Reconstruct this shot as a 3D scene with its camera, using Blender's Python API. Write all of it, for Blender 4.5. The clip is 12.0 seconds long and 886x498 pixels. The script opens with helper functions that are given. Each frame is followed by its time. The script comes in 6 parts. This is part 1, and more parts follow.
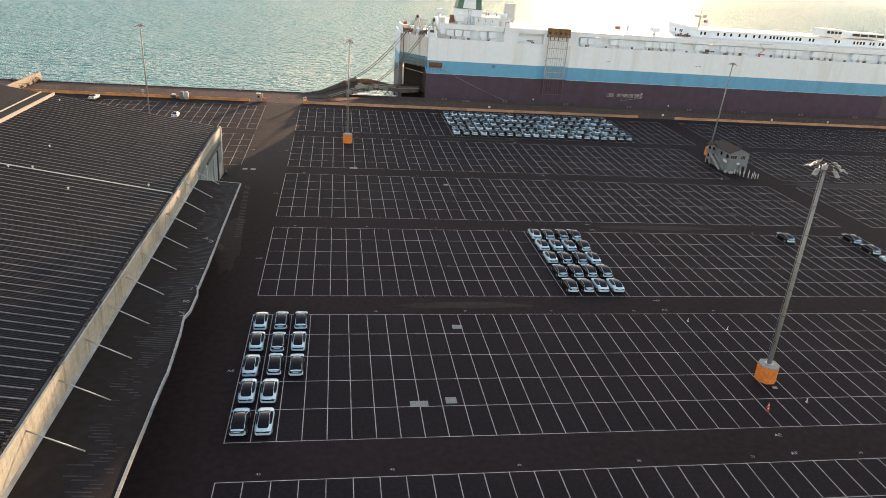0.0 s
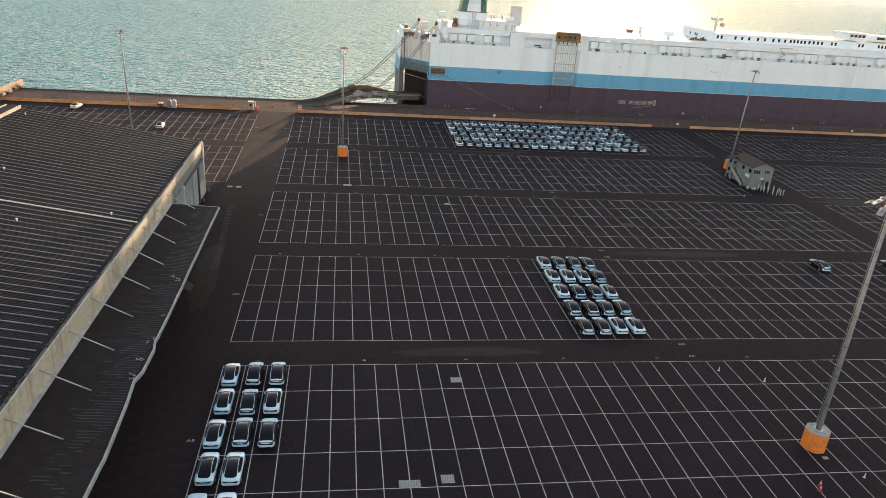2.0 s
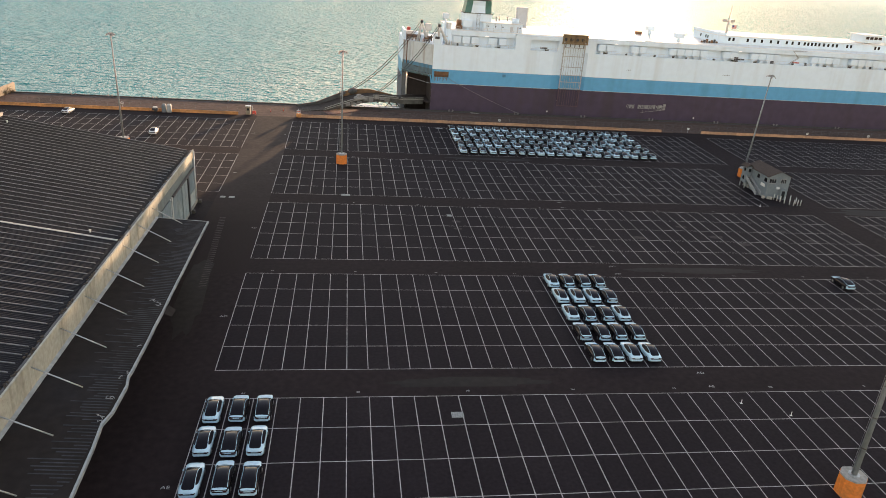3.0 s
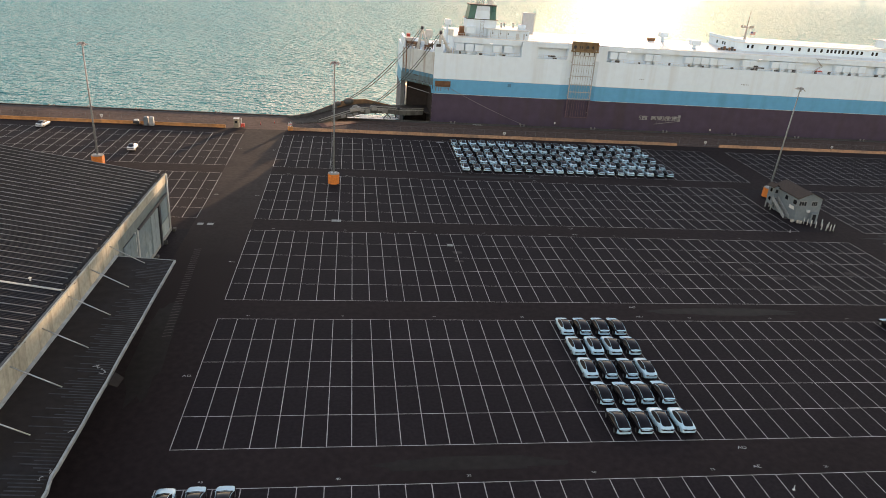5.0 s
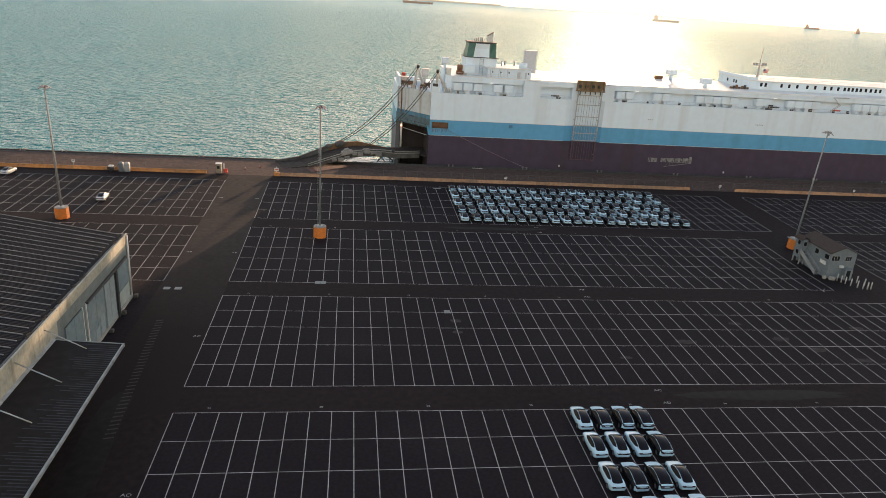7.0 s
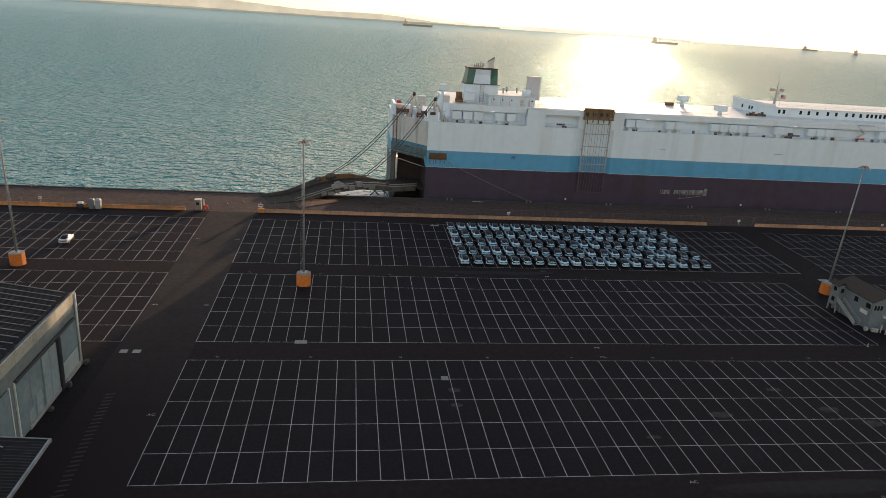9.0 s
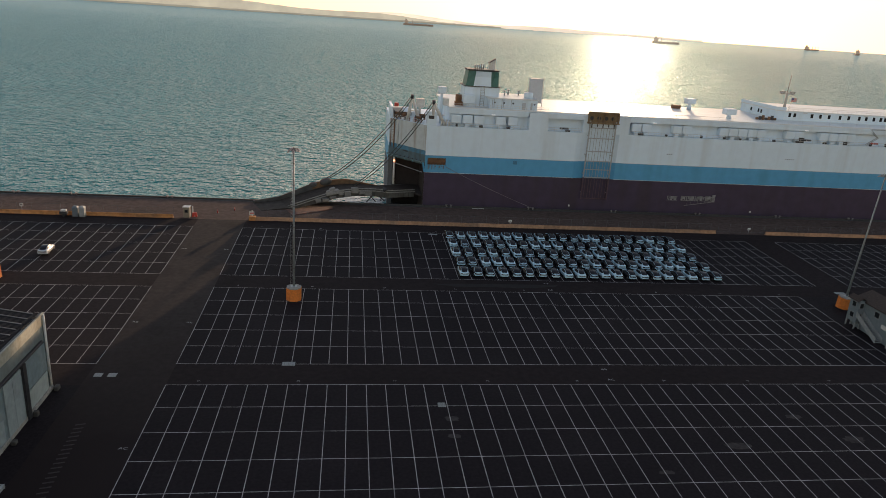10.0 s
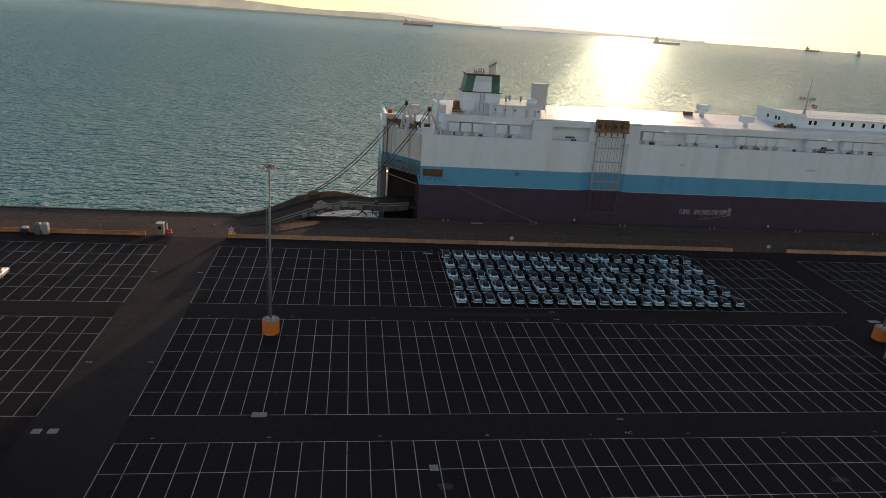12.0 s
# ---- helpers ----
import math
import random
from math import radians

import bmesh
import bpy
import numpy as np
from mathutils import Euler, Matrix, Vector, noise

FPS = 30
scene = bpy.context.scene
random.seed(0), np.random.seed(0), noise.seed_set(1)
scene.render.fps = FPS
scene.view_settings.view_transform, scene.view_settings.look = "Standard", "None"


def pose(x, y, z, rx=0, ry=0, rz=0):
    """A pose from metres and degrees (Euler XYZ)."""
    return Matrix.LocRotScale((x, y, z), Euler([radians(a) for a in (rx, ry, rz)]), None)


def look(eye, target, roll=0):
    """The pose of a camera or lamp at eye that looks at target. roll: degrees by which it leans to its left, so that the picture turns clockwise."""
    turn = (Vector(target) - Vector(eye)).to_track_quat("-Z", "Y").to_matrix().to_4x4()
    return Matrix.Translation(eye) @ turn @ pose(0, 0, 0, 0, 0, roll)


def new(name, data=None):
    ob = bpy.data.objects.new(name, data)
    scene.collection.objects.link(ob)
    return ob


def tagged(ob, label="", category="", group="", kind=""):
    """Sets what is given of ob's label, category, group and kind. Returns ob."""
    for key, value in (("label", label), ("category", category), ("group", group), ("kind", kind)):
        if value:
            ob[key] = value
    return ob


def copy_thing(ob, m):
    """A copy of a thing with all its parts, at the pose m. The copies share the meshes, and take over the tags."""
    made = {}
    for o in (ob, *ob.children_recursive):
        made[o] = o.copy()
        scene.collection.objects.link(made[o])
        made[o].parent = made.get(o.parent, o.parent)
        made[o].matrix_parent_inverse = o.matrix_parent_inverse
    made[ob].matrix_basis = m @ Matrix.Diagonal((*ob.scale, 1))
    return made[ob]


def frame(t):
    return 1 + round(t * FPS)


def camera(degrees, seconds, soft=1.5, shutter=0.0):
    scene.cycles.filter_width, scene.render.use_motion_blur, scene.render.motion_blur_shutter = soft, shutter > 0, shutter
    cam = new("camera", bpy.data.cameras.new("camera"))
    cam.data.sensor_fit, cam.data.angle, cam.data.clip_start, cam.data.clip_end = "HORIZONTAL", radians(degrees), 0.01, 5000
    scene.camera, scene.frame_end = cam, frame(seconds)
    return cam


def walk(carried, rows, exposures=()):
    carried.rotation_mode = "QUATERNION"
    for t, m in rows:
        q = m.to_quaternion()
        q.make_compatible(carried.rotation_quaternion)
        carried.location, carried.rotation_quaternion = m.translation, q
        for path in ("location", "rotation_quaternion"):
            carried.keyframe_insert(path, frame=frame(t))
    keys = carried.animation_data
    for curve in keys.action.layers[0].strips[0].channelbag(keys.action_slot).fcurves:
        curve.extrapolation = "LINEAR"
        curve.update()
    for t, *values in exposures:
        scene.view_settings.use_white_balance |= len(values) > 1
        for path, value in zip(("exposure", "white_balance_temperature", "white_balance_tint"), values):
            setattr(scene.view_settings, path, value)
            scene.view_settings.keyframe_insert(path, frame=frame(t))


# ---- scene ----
cam = camera(64.40, 12.0, soft=0.6)
ROWS = [  # seconds, x, y, z, yaw, pitch, roll
    (0, 10.868, -94.473, 47.419, -7.868, -22.556, -4.054),
    (0.5, 11.589, -91.369, 47.381, -7.853, -22.567, -4.021),
    (1, 12.263, -88.121, 47.404, -7.820, -22.552, -3.996),
    (1.5, 12.946, -84.816, 47.463, -7.664, -22.554, -3.982),
    (2, 13.663, -81.435, 47.481, -7.419, -22.569, -3.974),
    (2.5, 14.367, -77.998, 47.432, -7.214, -22.583, -3.982),
    (3, 14.995, -74.458, 47.481, -7.041, -22.590, -3.970),
    (5, 17.365, -60.256, 47.664, -6.752, -22.473, -3.959),
    (5.5, 17.946, -56.581, 47.655, -6.786, -21.840, -3.941),
    (6, 18.510, -52.916, 47.662, -6.790, -21.203, -3.903),
    (6.5, 19.017, -49.130, 47.694, -6.830, -20.572, -3.898),
    (7, 19.588, -45.355, 47.666, -6.866, -19.911, -3.833),
    (9, 21.904, -30.617, 47.730, -6.890, -18.234, -3.684),
    (9.5, 22.548, -27.113, 47.806, -6.852, -18.223, -3.705),
    (10, 23.185, -23.716, 47.900, -6.815, -18.284, -3.747),
    (10.5, 23.812, -20.374, 48.004, -6.796, -18.325, -3.823),
    (11, 24.428, -17.061, 48.074, -6.785, -18.366, -3.901),
    (11.5, 25.004, -13.787, 48.027, -6.797, -18.320, -3.898),
    (12, 25.512, -10.540, 48.013, -6.817, -18.284, -3.859),
]
EXPOSURES = [(0.0, 1.44, 7130, 26), (7.0, 1.05, 7060, 25), (9.0, 0.55, 6740, 23), (12.0, -0.1, 6490, 23)]  # seconds, stops, kelvin, tint
walk(cam, [(t, pose(x, y, z, 90 + pitch, roll, yaw)) for t, x, y, z, yaw, pitch, roll in ROWS], EXPOSURES)

# ---- world and sun ----
SUN_AZ, SUN_EL = 21.0, 5.7          # degrees clockwise from +y, degrees above the horizon
world = bpy.data.worlds.new("world")
scene.world = world
world.use_nodes = True
wn = world.node_tree
sky = wn.nodes.new("ShaderNodeTexSky")
sky.sky_type = "NISHITA"
sky.sun_disc = False
sky.sun_elevation, sky.sun_rotation = radians(SUN_EL), radians(SUN_AZ)
sky.air_density, sky.dust_density, sky.ozone_density = 1.1, 0.25, 0.8
# a thin veil of haze takes colour out of the clear sky
grey = wn.nodes.new("ShaderNodeRGBToBW")
veil = wn.nodes.new("ShaderNodeMix")
veil.data_type = "RGBA"
veil.inputs["Factor"].default_value = 0.2
wn.links.new(sky.outputs[0], grey.inputs[0])
wn.links.new(sky.outputs[0], veil.inputs["A"])
wn.links.new(grey.outputs[0], veil.inputs["B"])
# the haze holds the glow round the sun to a cream white
cap = wn.nodes.new("ShaderNodeVectorMath")
cap.operation = "MINIMUM"
cap.inputs[1].default_value = (3.7, 3.25, 2.6)
glow = wn.nodes.new("ShaderNodeVectorMath")
glow.operation = "MINIMUM"
glow.inputs[1].default_value = (30.0, 23.0, 13.0)
both = wn.nodes.new("ShaderNodeVectorMath")
both.operation = "MULTIPLY_ADD"
both.inputs[1].default_value = (0.6, 0.6, 0.6)
wn.links.new(veil.outputs["Result"], cap.inputs[0])
wn.links.new(veil.outputs["Result"], glow.inputs[0])
wn.links.new(glow.outputs[0], both.inputs[0])
wn.links.new(cap.outputs[0], both.inputs[2])
wn.links.new(both.outputs[0], wn.nodes["Background"].inputs[0])
wn.nodes["Background"].inputs[1].default_value = 0.15
sun_way = Vector((math.sin(radians(SUN_AZ)) * math.cos(radians(SUN_EL)), math.cos(radians(SUN_AZ)) * math.cos(radians(SUN_EL)), math.sin(radians(SUN_EL))))
sun = new("sun", bpy.data.lights.new("sun", "SUN"))
sun.data.energy, sun.data.angle, sun.data.color = 4.3, radians(0.6), (1.0, 0.75, 0.46)
sun.matrix_world = look(sun_way * 600, (0, 0, 0))


# ---- materials ----
def mat(name, color, rough=0.6, metal=0.0, vary=0.15, scale=1.0, bump=0.0, bump_scale=None, stain=None, stain_amount=0.3, stain_scale=0.12, coat=0.0, coords="position", spec=0.5, rand=0.0, streak=False):
    """A surface with fine grain, large stains and relief, at real-world size."""
    m = bpy.data.materials.new(name)
    m.use_nodes = True
    nt = m.node_tree
    p = nt.nodes["Principled BSDF"]
    p.inputs["Roughness"].default_value, p.inputs["Metallic"].default_value = rough, metal
    p.inputs["Specular IOR Level"].default_value = spec
    p.inputs["Coat Weight"].default_value = coat
    if coords == "position":
        src = nt.nodes.new("ShaderNodeNewGeometry").outputs["Position"]
    else:
        src = nt.nodes.new("ShaderNodeTexCoord").outputs["Object"]
    fine = nt.nodes.new("ShaderNodeTexNoise")
    fine.inputs["Scale"].default_value, fine.inputs["Detail"].default_value = scale, 6
    nt.links.new(src, fine.inputs["Vector"])
    ramp = nt.nodes.new("ShaderNodeMapRange")
    ramp.inputs["From Min"].default_value, ramp.inputs["From Max"].default_value = 0.3, 0.7
    ramp.inputs["To Min"].default_value, ramp.inputs["To Max"].default_value = 1 - vary, 1 + vary
    nt.links.new(fine.outputs["Fac"], ramp.inputs["Value"])
    big = nt.nodes.new("ShaderNodeTexNoise")
    big.inputs["Scale"].default_value, big.inputs["Detail"].default_value = stain_scale, 4
    if streak:
        # stains that run down the surface
        down = nt.nodes.new("ShaderNodeMapping")
        down.inputs["Scale"].default_value = (1.0, 1.0, 0.07)
        nt.links.new(src, down.inputs["Vector"])
        nt.links.new(down.outputs[0], big.inputs["Vector"])
    else:
        nt.links.new(src, big.inputs["Vector"])
    mask = nt.nodes.new("ShaderNodeMapRange")
    mask.inputs["From Min"].default_value, mask.inputs["From Max"].default_value = 0.5, 0.72
    mask.inputs["To Max"].default_value = stain_amount
    nt.links.new(big.outputs["Fac"], mask.inputs["Value"])
    mix = nt.nodes.new("ShaderNodeMix")
    mix.data_type = "RGBA"
    mix.inputs["A"].default_value = (*color, 1)
    mix.inputs["B"].default_value = (*(stain or [c * 0.6 for c in color]), 1)
    nt.links.new(mask.outputs[0], mix.inputs["Factor"])
    mul = nt.nodes.new("ShaderNodeVectorMath")
    mul.operation = "SCALE"
    nt.links.new(mix.outputs["Result"], mul.inputs[0])
    nt.links.new(ramp.outputs[0], mul.inputs["Scale"])
    out = mul.outputs[0]
    if rand:
        info = nt.nodes.new("ShaderNodeObjectInfo")
        rr = nt.nodes.new("ShaderNodeMapRange")
        rr.inputs["To Min"].default_value, rr.inputs["To Max"].default_value = 1 - rand, 1 + rand
        nt.links.new(info.outputs["Random"], rr.inputs["Value"])
        m2 = nt.nodes.new("ShaderNodeVectorMath")
        m2.operation = "SCALE"
        nt.links.new(out, m2.inputs[0])
        nt.links.new(rr.outputs[0], m2.inputs["Scale"])
        out = m2.outputs[0]
    nt.links.new(out, p.inputs["Base Color"])
    if bump:
        b = nt.nodes.new("ShaderNodeBump")
        b.inputs["Strength"].default_value, b.inputs["Distance"].default_value = bump, 0.02
        relief = nt.nodes.new("ShaderNodeTexNoise")
        relief.inputs["Scale"].default_value, relief.inputs["Detail"].default_value = bump_scale or scale * 3, 4
        nt.links.new(src, relief.inputs["Vector"])
        nt.links.new(relief.outputs["Fac"], b.inputs["Height"])
        nt.links.new(b.outputs[0], p.inputs["Normal"])
    return m


def lit(name, color, strength):
    m = bpy.data.materials.new(name)
    m.use_nodes = True
    p = m.node_tree.nodes["Principled BSDF"]
    p.inputs["Base Color"].default_value = (*color, 1)
    p.inputs["Emission Color"].default_value, p.inputs["Emission Strength"].default_value = (*color, 1), strength
    return m


SEALED = mat("sealed_asphalt", (0.0178, 0.0136, 0.0158), 0.75, vary=0.25, scale=2.5, bump=0.3, bump_scale=40, stain=(0.0262, 0.0205, 0.023), stain_amount=0.6, stain_scale=0.07, spec=0.05)
AISLE = mat("aisle_asphalt", (0.024, 0.0172, 0.0178), 0.8, vary=0.2, scale=1.2, bump=0.3, bump_scale=40, stain=(0.0195, 0.0142, 0.0145), stain_amount=0.7, stain_scale=0.05, spec=0.05)
LANE = mat("sunlit_lane_asphalt", (0.05, 0.04, 0.0365), 0.8, vary=0.2, scale=1.2, bump=0.3, bump_scale=40, stain=(0.03, 0.024, 0.023), stain_amount=0.8, stain_scale=0.12, spec=0.05)
# sun glare near the quay is painted pale; dark beside the warehouse, ragged change between
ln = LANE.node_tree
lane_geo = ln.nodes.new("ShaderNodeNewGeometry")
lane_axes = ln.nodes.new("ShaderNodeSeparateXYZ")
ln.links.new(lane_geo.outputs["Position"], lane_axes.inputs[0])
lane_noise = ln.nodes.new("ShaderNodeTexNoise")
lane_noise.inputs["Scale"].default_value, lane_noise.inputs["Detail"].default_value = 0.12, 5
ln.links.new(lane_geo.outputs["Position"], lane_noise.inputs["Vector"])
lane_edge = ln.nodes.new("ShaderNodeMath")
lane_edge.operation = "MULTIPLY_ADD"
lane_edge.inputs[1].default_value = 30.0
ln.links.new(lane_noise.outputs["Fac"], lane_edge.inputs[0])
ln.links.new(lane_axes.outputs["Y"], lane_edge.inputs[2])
lane_glare = ln.nodes.new("ShaderNodeMapRange")
lane_glare.inputs["From Min"].default_value, lane_glare.inputs["From Max"].default_value = 62.0, 104.0
ln.links.new(lane_edge.outputs[0], lane_glare.inputs["Value"])
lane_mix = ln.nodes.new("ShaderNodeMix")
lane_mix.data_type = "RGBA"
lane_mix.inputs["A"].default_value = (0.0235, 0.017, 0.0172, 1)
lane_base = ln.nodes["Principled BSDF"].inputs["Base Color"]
ln.links.new(lane_glare.outputs[0], lane_mix.inputs["Factor"])
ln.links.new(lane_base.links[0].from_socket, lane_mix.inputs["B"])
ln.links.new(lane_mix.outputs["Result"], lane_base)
APRON = mat("quay_paving", (0.105, 0.073, 0.063), 0.85, vary=0.25, scale=0.8, bump=0.3, bump_scale=20, stain=(0.05, 0.04, 0.036), stain_amount=0.7, stain_scale=0.06, spec=0.04)
PAINT = mat("line_paint", (0.37, 0.345, 0.335), 0.7, vary=0.35, scale=1.5, stain=(0.14, 0.135, 0.13), stain_amount=0.75, stain_scale=0.25)
TEXT = mat("faded_letter_paint", (0.36, 0.36, 0.35), 0.7, vary=0.3, scale=3, stain=(0.15, 0.15, 0.15), stain_amount=0.7, stain_scale=0.7)
CONCRETE = mat("concrete", (0.32, 0.3, 0.27), 0.85, vary=0.2, scale=3, bump=0.3, stain_scale=0.6)
DARK_CONCRETE = mat("dark_quay_concrete", (0.06, 0.055, 0.05), 0.85, vary=0.3, scale=1.5, bump=0.4, stain_scale=0.3)
ORANGE = mat("orange_painted_concrete", (0.72, 0.2, 0.03), 0.7, vary=0.2, scale=3, bump=0.2, stain=(0.3, 0.13, 0.04), stain_amount=0.5, stain_scale=0.5)
BARRIER = mat("weathered_orange_barrier", (0.5, 0.21, 0.065), 0.8, vary=0.25, scale=1.5, bump=0.2, stain=(0.22, 0.13, 0.07), stain_amount=0.6, stain_scale=0.25, rand=0.15)
GALV = mat("galvanised_steel", (0.42, 0.44, 0.45), 0.45, 0.7, vary=0.15, scale=3, stain_scale=0.4)
POLE = mat("weathered_mast_steel", (0.215, 0.235, 0.24), 0.6, 0.1, vary=0.15, scale=2, stain=(0.2, 0.2, 0.195), stain_amount=0.5, stain_scale=0.3)
HEAD = mat("grey_lamp_housing", (0.27, 0.28, 0.28), 0.5, 0.2, vary=0.2, scale=3)
BOLLARD = mat("dull_white_bollard", (0.42, 0.42, 0.4), 0.6, vary=0.15, scale=3)
DARK_STEEL = mat("dark_steel", (0.06, 0.06, 0.065), 0.5, 0.5, vary=0.2, scale=3)
ROPE = mat("mooring_rope", (0.05, 0.055, 0.05), 0.9, vary=0.3, scale=8)
WHITE_PAINT = mat("ship_white_paint", (0.68, 0.8, 0.89), 0.4, vary=0.025, scale=0.6, stain=(0.55, 0.6, 0.62), stain_amount=0.45, stain_scale=0.35, streak=True)
TEAL = mat("ship_teal_paint", (0.08, 0.34, 0.56), 0.4, vary=0.05, scale=0.6, stain=(0.06, 0.27, 0.4), stain_amount=0.6, stain_scale=0.3, streak=True)
PURPLE = mat("ship_purple_paint", (0.044, 0.029, 0.06), 0.45, vary=0.15, scale=0.4, stain=(0.036, 0.024, 0.037), stain_amount=0.8, stain_scale=0.25, streak=True)
SHIP_ROOF = mat("ship_deck_white", (0.7, 0.72, 0.72), 0.35, vary=0.08, scale=0.5, stain=(0.5, 0.5, 0.48), stain_amount=0.4, stain_scale=0.1)
# near-black colour holds the shade inside the ship's hold and the shed
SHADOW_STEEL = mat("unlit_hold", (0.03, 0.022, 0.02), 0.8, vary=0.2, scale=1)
RUST = mat("rusty_brown_steel", (0.2, 0.1, 0.05), 0.8, vary=0.3, scale=1, stain=(0.1, 0.05, 0.03), stain_scale=0.4)
GREEN = mat("funnel_green_paint", (0.05, 0.16, 0.13), 0.5, vary=0.1)
RAMP_GREY = mat("ramp_grey_steel", (0.085, 0.085, 0.08), 0.6, 0.2, vary=0.25, scale=0.8, stain=(0.03, 0.027, 0.024), stain_amount=0.6, stain_scale=0.3)
RAMP_PIPE = mat("ramp_pipe_grey", (0.26, 0.25, 0.235), 0.6, vary=0.2, scale=2)
RAMP_DECK = mat("ramp_deck_plate", (0.05, 0.04, 0.034), 0.8, 0.0, vary=0.3, scale=0.8, spec=0.15)
RAMP_BROWN = mat("ramp_brown_steel", (0.16, 0.09, 0.045), 0.7, 0.1, vary=0.3, scale=0.7, stain=(0.07, 0.05, 0.035), stain_amount=0.7, stain_scale=0.2)
ROOF = mat("warehouse_roof_sheet", (0.0155, 0.015, 0.0175), 0.8, vary=0.3, scale=1.2, stain=(0.026, 0.023, 0.024), stain_amount=0.6, stain_scale=0.06, spec=0.1)
RIB = mat("roof_seam_metal", (0.165, 0.165, 0.175), 0.6, 0.1, vary=0.3, scale=0.7, stain=(0.12, 0.115, 0.11), stain_amount=0.6, stain_scale=0.15)
WALL = mat("cream_corrugated_wall", (0.37, 0.355, 0.29), 0.75, vary=0.15, scale=2, bump=0.2, stain=(0.15, 0.125, 0.085), stain_amount=0.75, stain_scale=0.9, streak=True)
BLUE_WALL = mat("grey_blue_wall", (0.15, 0.18, 0.18), 0.7, vary=0.15, scale=1.5, stain=(0.1, 0.11, 0.1), stain_amount=0.6, stain_scale=0.5, streak=True)
DOOR = mat("blue_grey_door", (0.17, 0.225, 0.245), 0.65, vary=0.15, scale=1.5, stain=(0.28, 0.31, 0.3), stain_amount=0.6, stain_scale=0.35)
CANOPY = mat("dark_canopy_felt", (0.0225, 0.0185, 0.0172), 0.85, vary=0.18, scale=1.0, bump=0.3, stain=(0.026, 0.029, 0.036), stain_amount=0.5, stain_scale=0.08, spec=0.08)
WHITE_TRIM = mat("white_weathered_trim", (0.66, 0.65, 0.62), 0.6, vary=0.15, scale=2, stain=(0.35, 0.33, 0.3), stain_amount=0.5, stain_scale=0.5)
TAN = mat("tan_wall", (0.26, 0.21, 0.15), 0.8, vary=0.15, scale=0.8, stain_scale=0.2)
# two copies of one white: bluish for the ship's shade, neutral for sun
CAR_SHADED = mat("car_shaded_white", (0.47, 0.68, 0.79), 0.25, vary=0.02, coat=0.6, coords="object", stain_amount=0.0)
CAR_SUNLIT = mat("car_sunlit_white", (0.6, 0.61, 0.62), 0.3, vary=0.02, coat=0.5, coords="object", stain_amount=0.0)
CAR_BLACK = mat("car_black_paint", (0.009, 0.008, 0.01), 0.25, vary=0.05, coat=0.1, coords="object", stain_amount=0.0, spec=0.25)
FILM = mat("white_protective_film", (0.43, 0.63, 0.74), 0.45, vary=0.05, coords="object", scale=3, stain_amount=0.1)
GLASS = mat("dark_car_glass", (0.006, 0.005, 0.008), 0.12, vary=0.02, coords="object", stain_amount=0.0, spec=0.22)
SIDE_GLASS = mat("dark_side_glass", (0.006, 0.005, 0.008), 0.35, vary=0.02, coords="object", stain_amount=0.0, spec=0.08)
TYRE = mat("tyre_rubber", (0.02, 0.02, 0.02), 0.85, coords="object")
RIM = mat("wheel_rim_alloy", (0.3, 0.3, 0.31), 0.4, 0.9, coords="object")
RED_LAMP = mat("red_lamp_lens", (0.06, 0.01, 0.012), 0.2, coords="object")
OFFICE = mat("pale_office_cladding", (0.15, 0.18, 0.195), 0.7, vary=0.1, scale=2, stain_scale=0.4)
OFFICE_ROOF = mat("brown_shingle_roof", (0.05, 0.033, 0.026), 0.9, vary=0.3, scale=4, bump=0.4)
WINDOW = mat("window_glass_dark", (0.02, 0.022, 0.025), 0.1, vary=0.02, stain_amount=0.0)
RED = mat("red_plastic", (0.55, 0.06, 0.04), 0.6)
GREY_PLASTIC = mat("pale_grey_plastic", (0.5, 0.52, 0.54), 0.6, vary=0.06)
GRATE = mat("pale_cover_plate", (0.27, 0.28, 0.27), 0.7, vary=0.25, scale=5, stain_scale=1.0)

SEA = bpy.data.materials.new("sea_water")
SEA.use_nodes = True
sn = SEA.node_tree
sn.nodes.remove(sn.nodes["Principled BSDF"])
geo = sn.nodes.new("ShaderNodeNewGeometry")
scaled = sn.nodes.new("ShaderNodeMapping")
scaled.inputs["Scale"].default_value, scaled.inputs["Rotation"].default_value = (0.85, 1.1, 1.0), (0, 0, radians(12))
sn.links.new(geo.outputs["Position"], scaled.inputs["Vector"])
# the chop is less steep farther out in the bay
apart = sn.nodes.new("ShaderNodeSeparateXYZ")
calm = sn.nodes.new("ShaderNodeMapRange")
calm.inputs["From Min"].default_value, calm.inputs["From Max"].default_value = 350.0, 2600.0
calm.inputs["To Min"].default_value, calm.inputs["To Max"].default_value = 1.0, 0.42
sn.links.new(geo.outputs["Position"], apart.inputs[0])
sn.links.new(apart.outputs["Y"], calm.inputs["Value"])
waves = None
for scale, dist, detail in ((0.05, 2.6, 2), (0.3, 3.5, 3), (0.8, 0.8, 3)):
    tex = sn.nodes.new("ShaderNodeTexNoise")
    tex.inputs["Scale"].default_value, tex.inputs["Detail"].default_value = scale, detail
    sn.links.new(scaled.outputs[0], tex.inputs["Vector"])
    b = sn.nodes.new("ShaderNodeBump")
    b.inputs["Distance"].default_value = dist
    sn.links.new(calm.outputs[0], b.inputs["Strength"])
    sn.links.new(tex.outputs["Fac"], b.inputs["Height"])
    if waves:
        sn.links.new(waves, b.inputs["Normal"])
    waves = b.outputs[0]
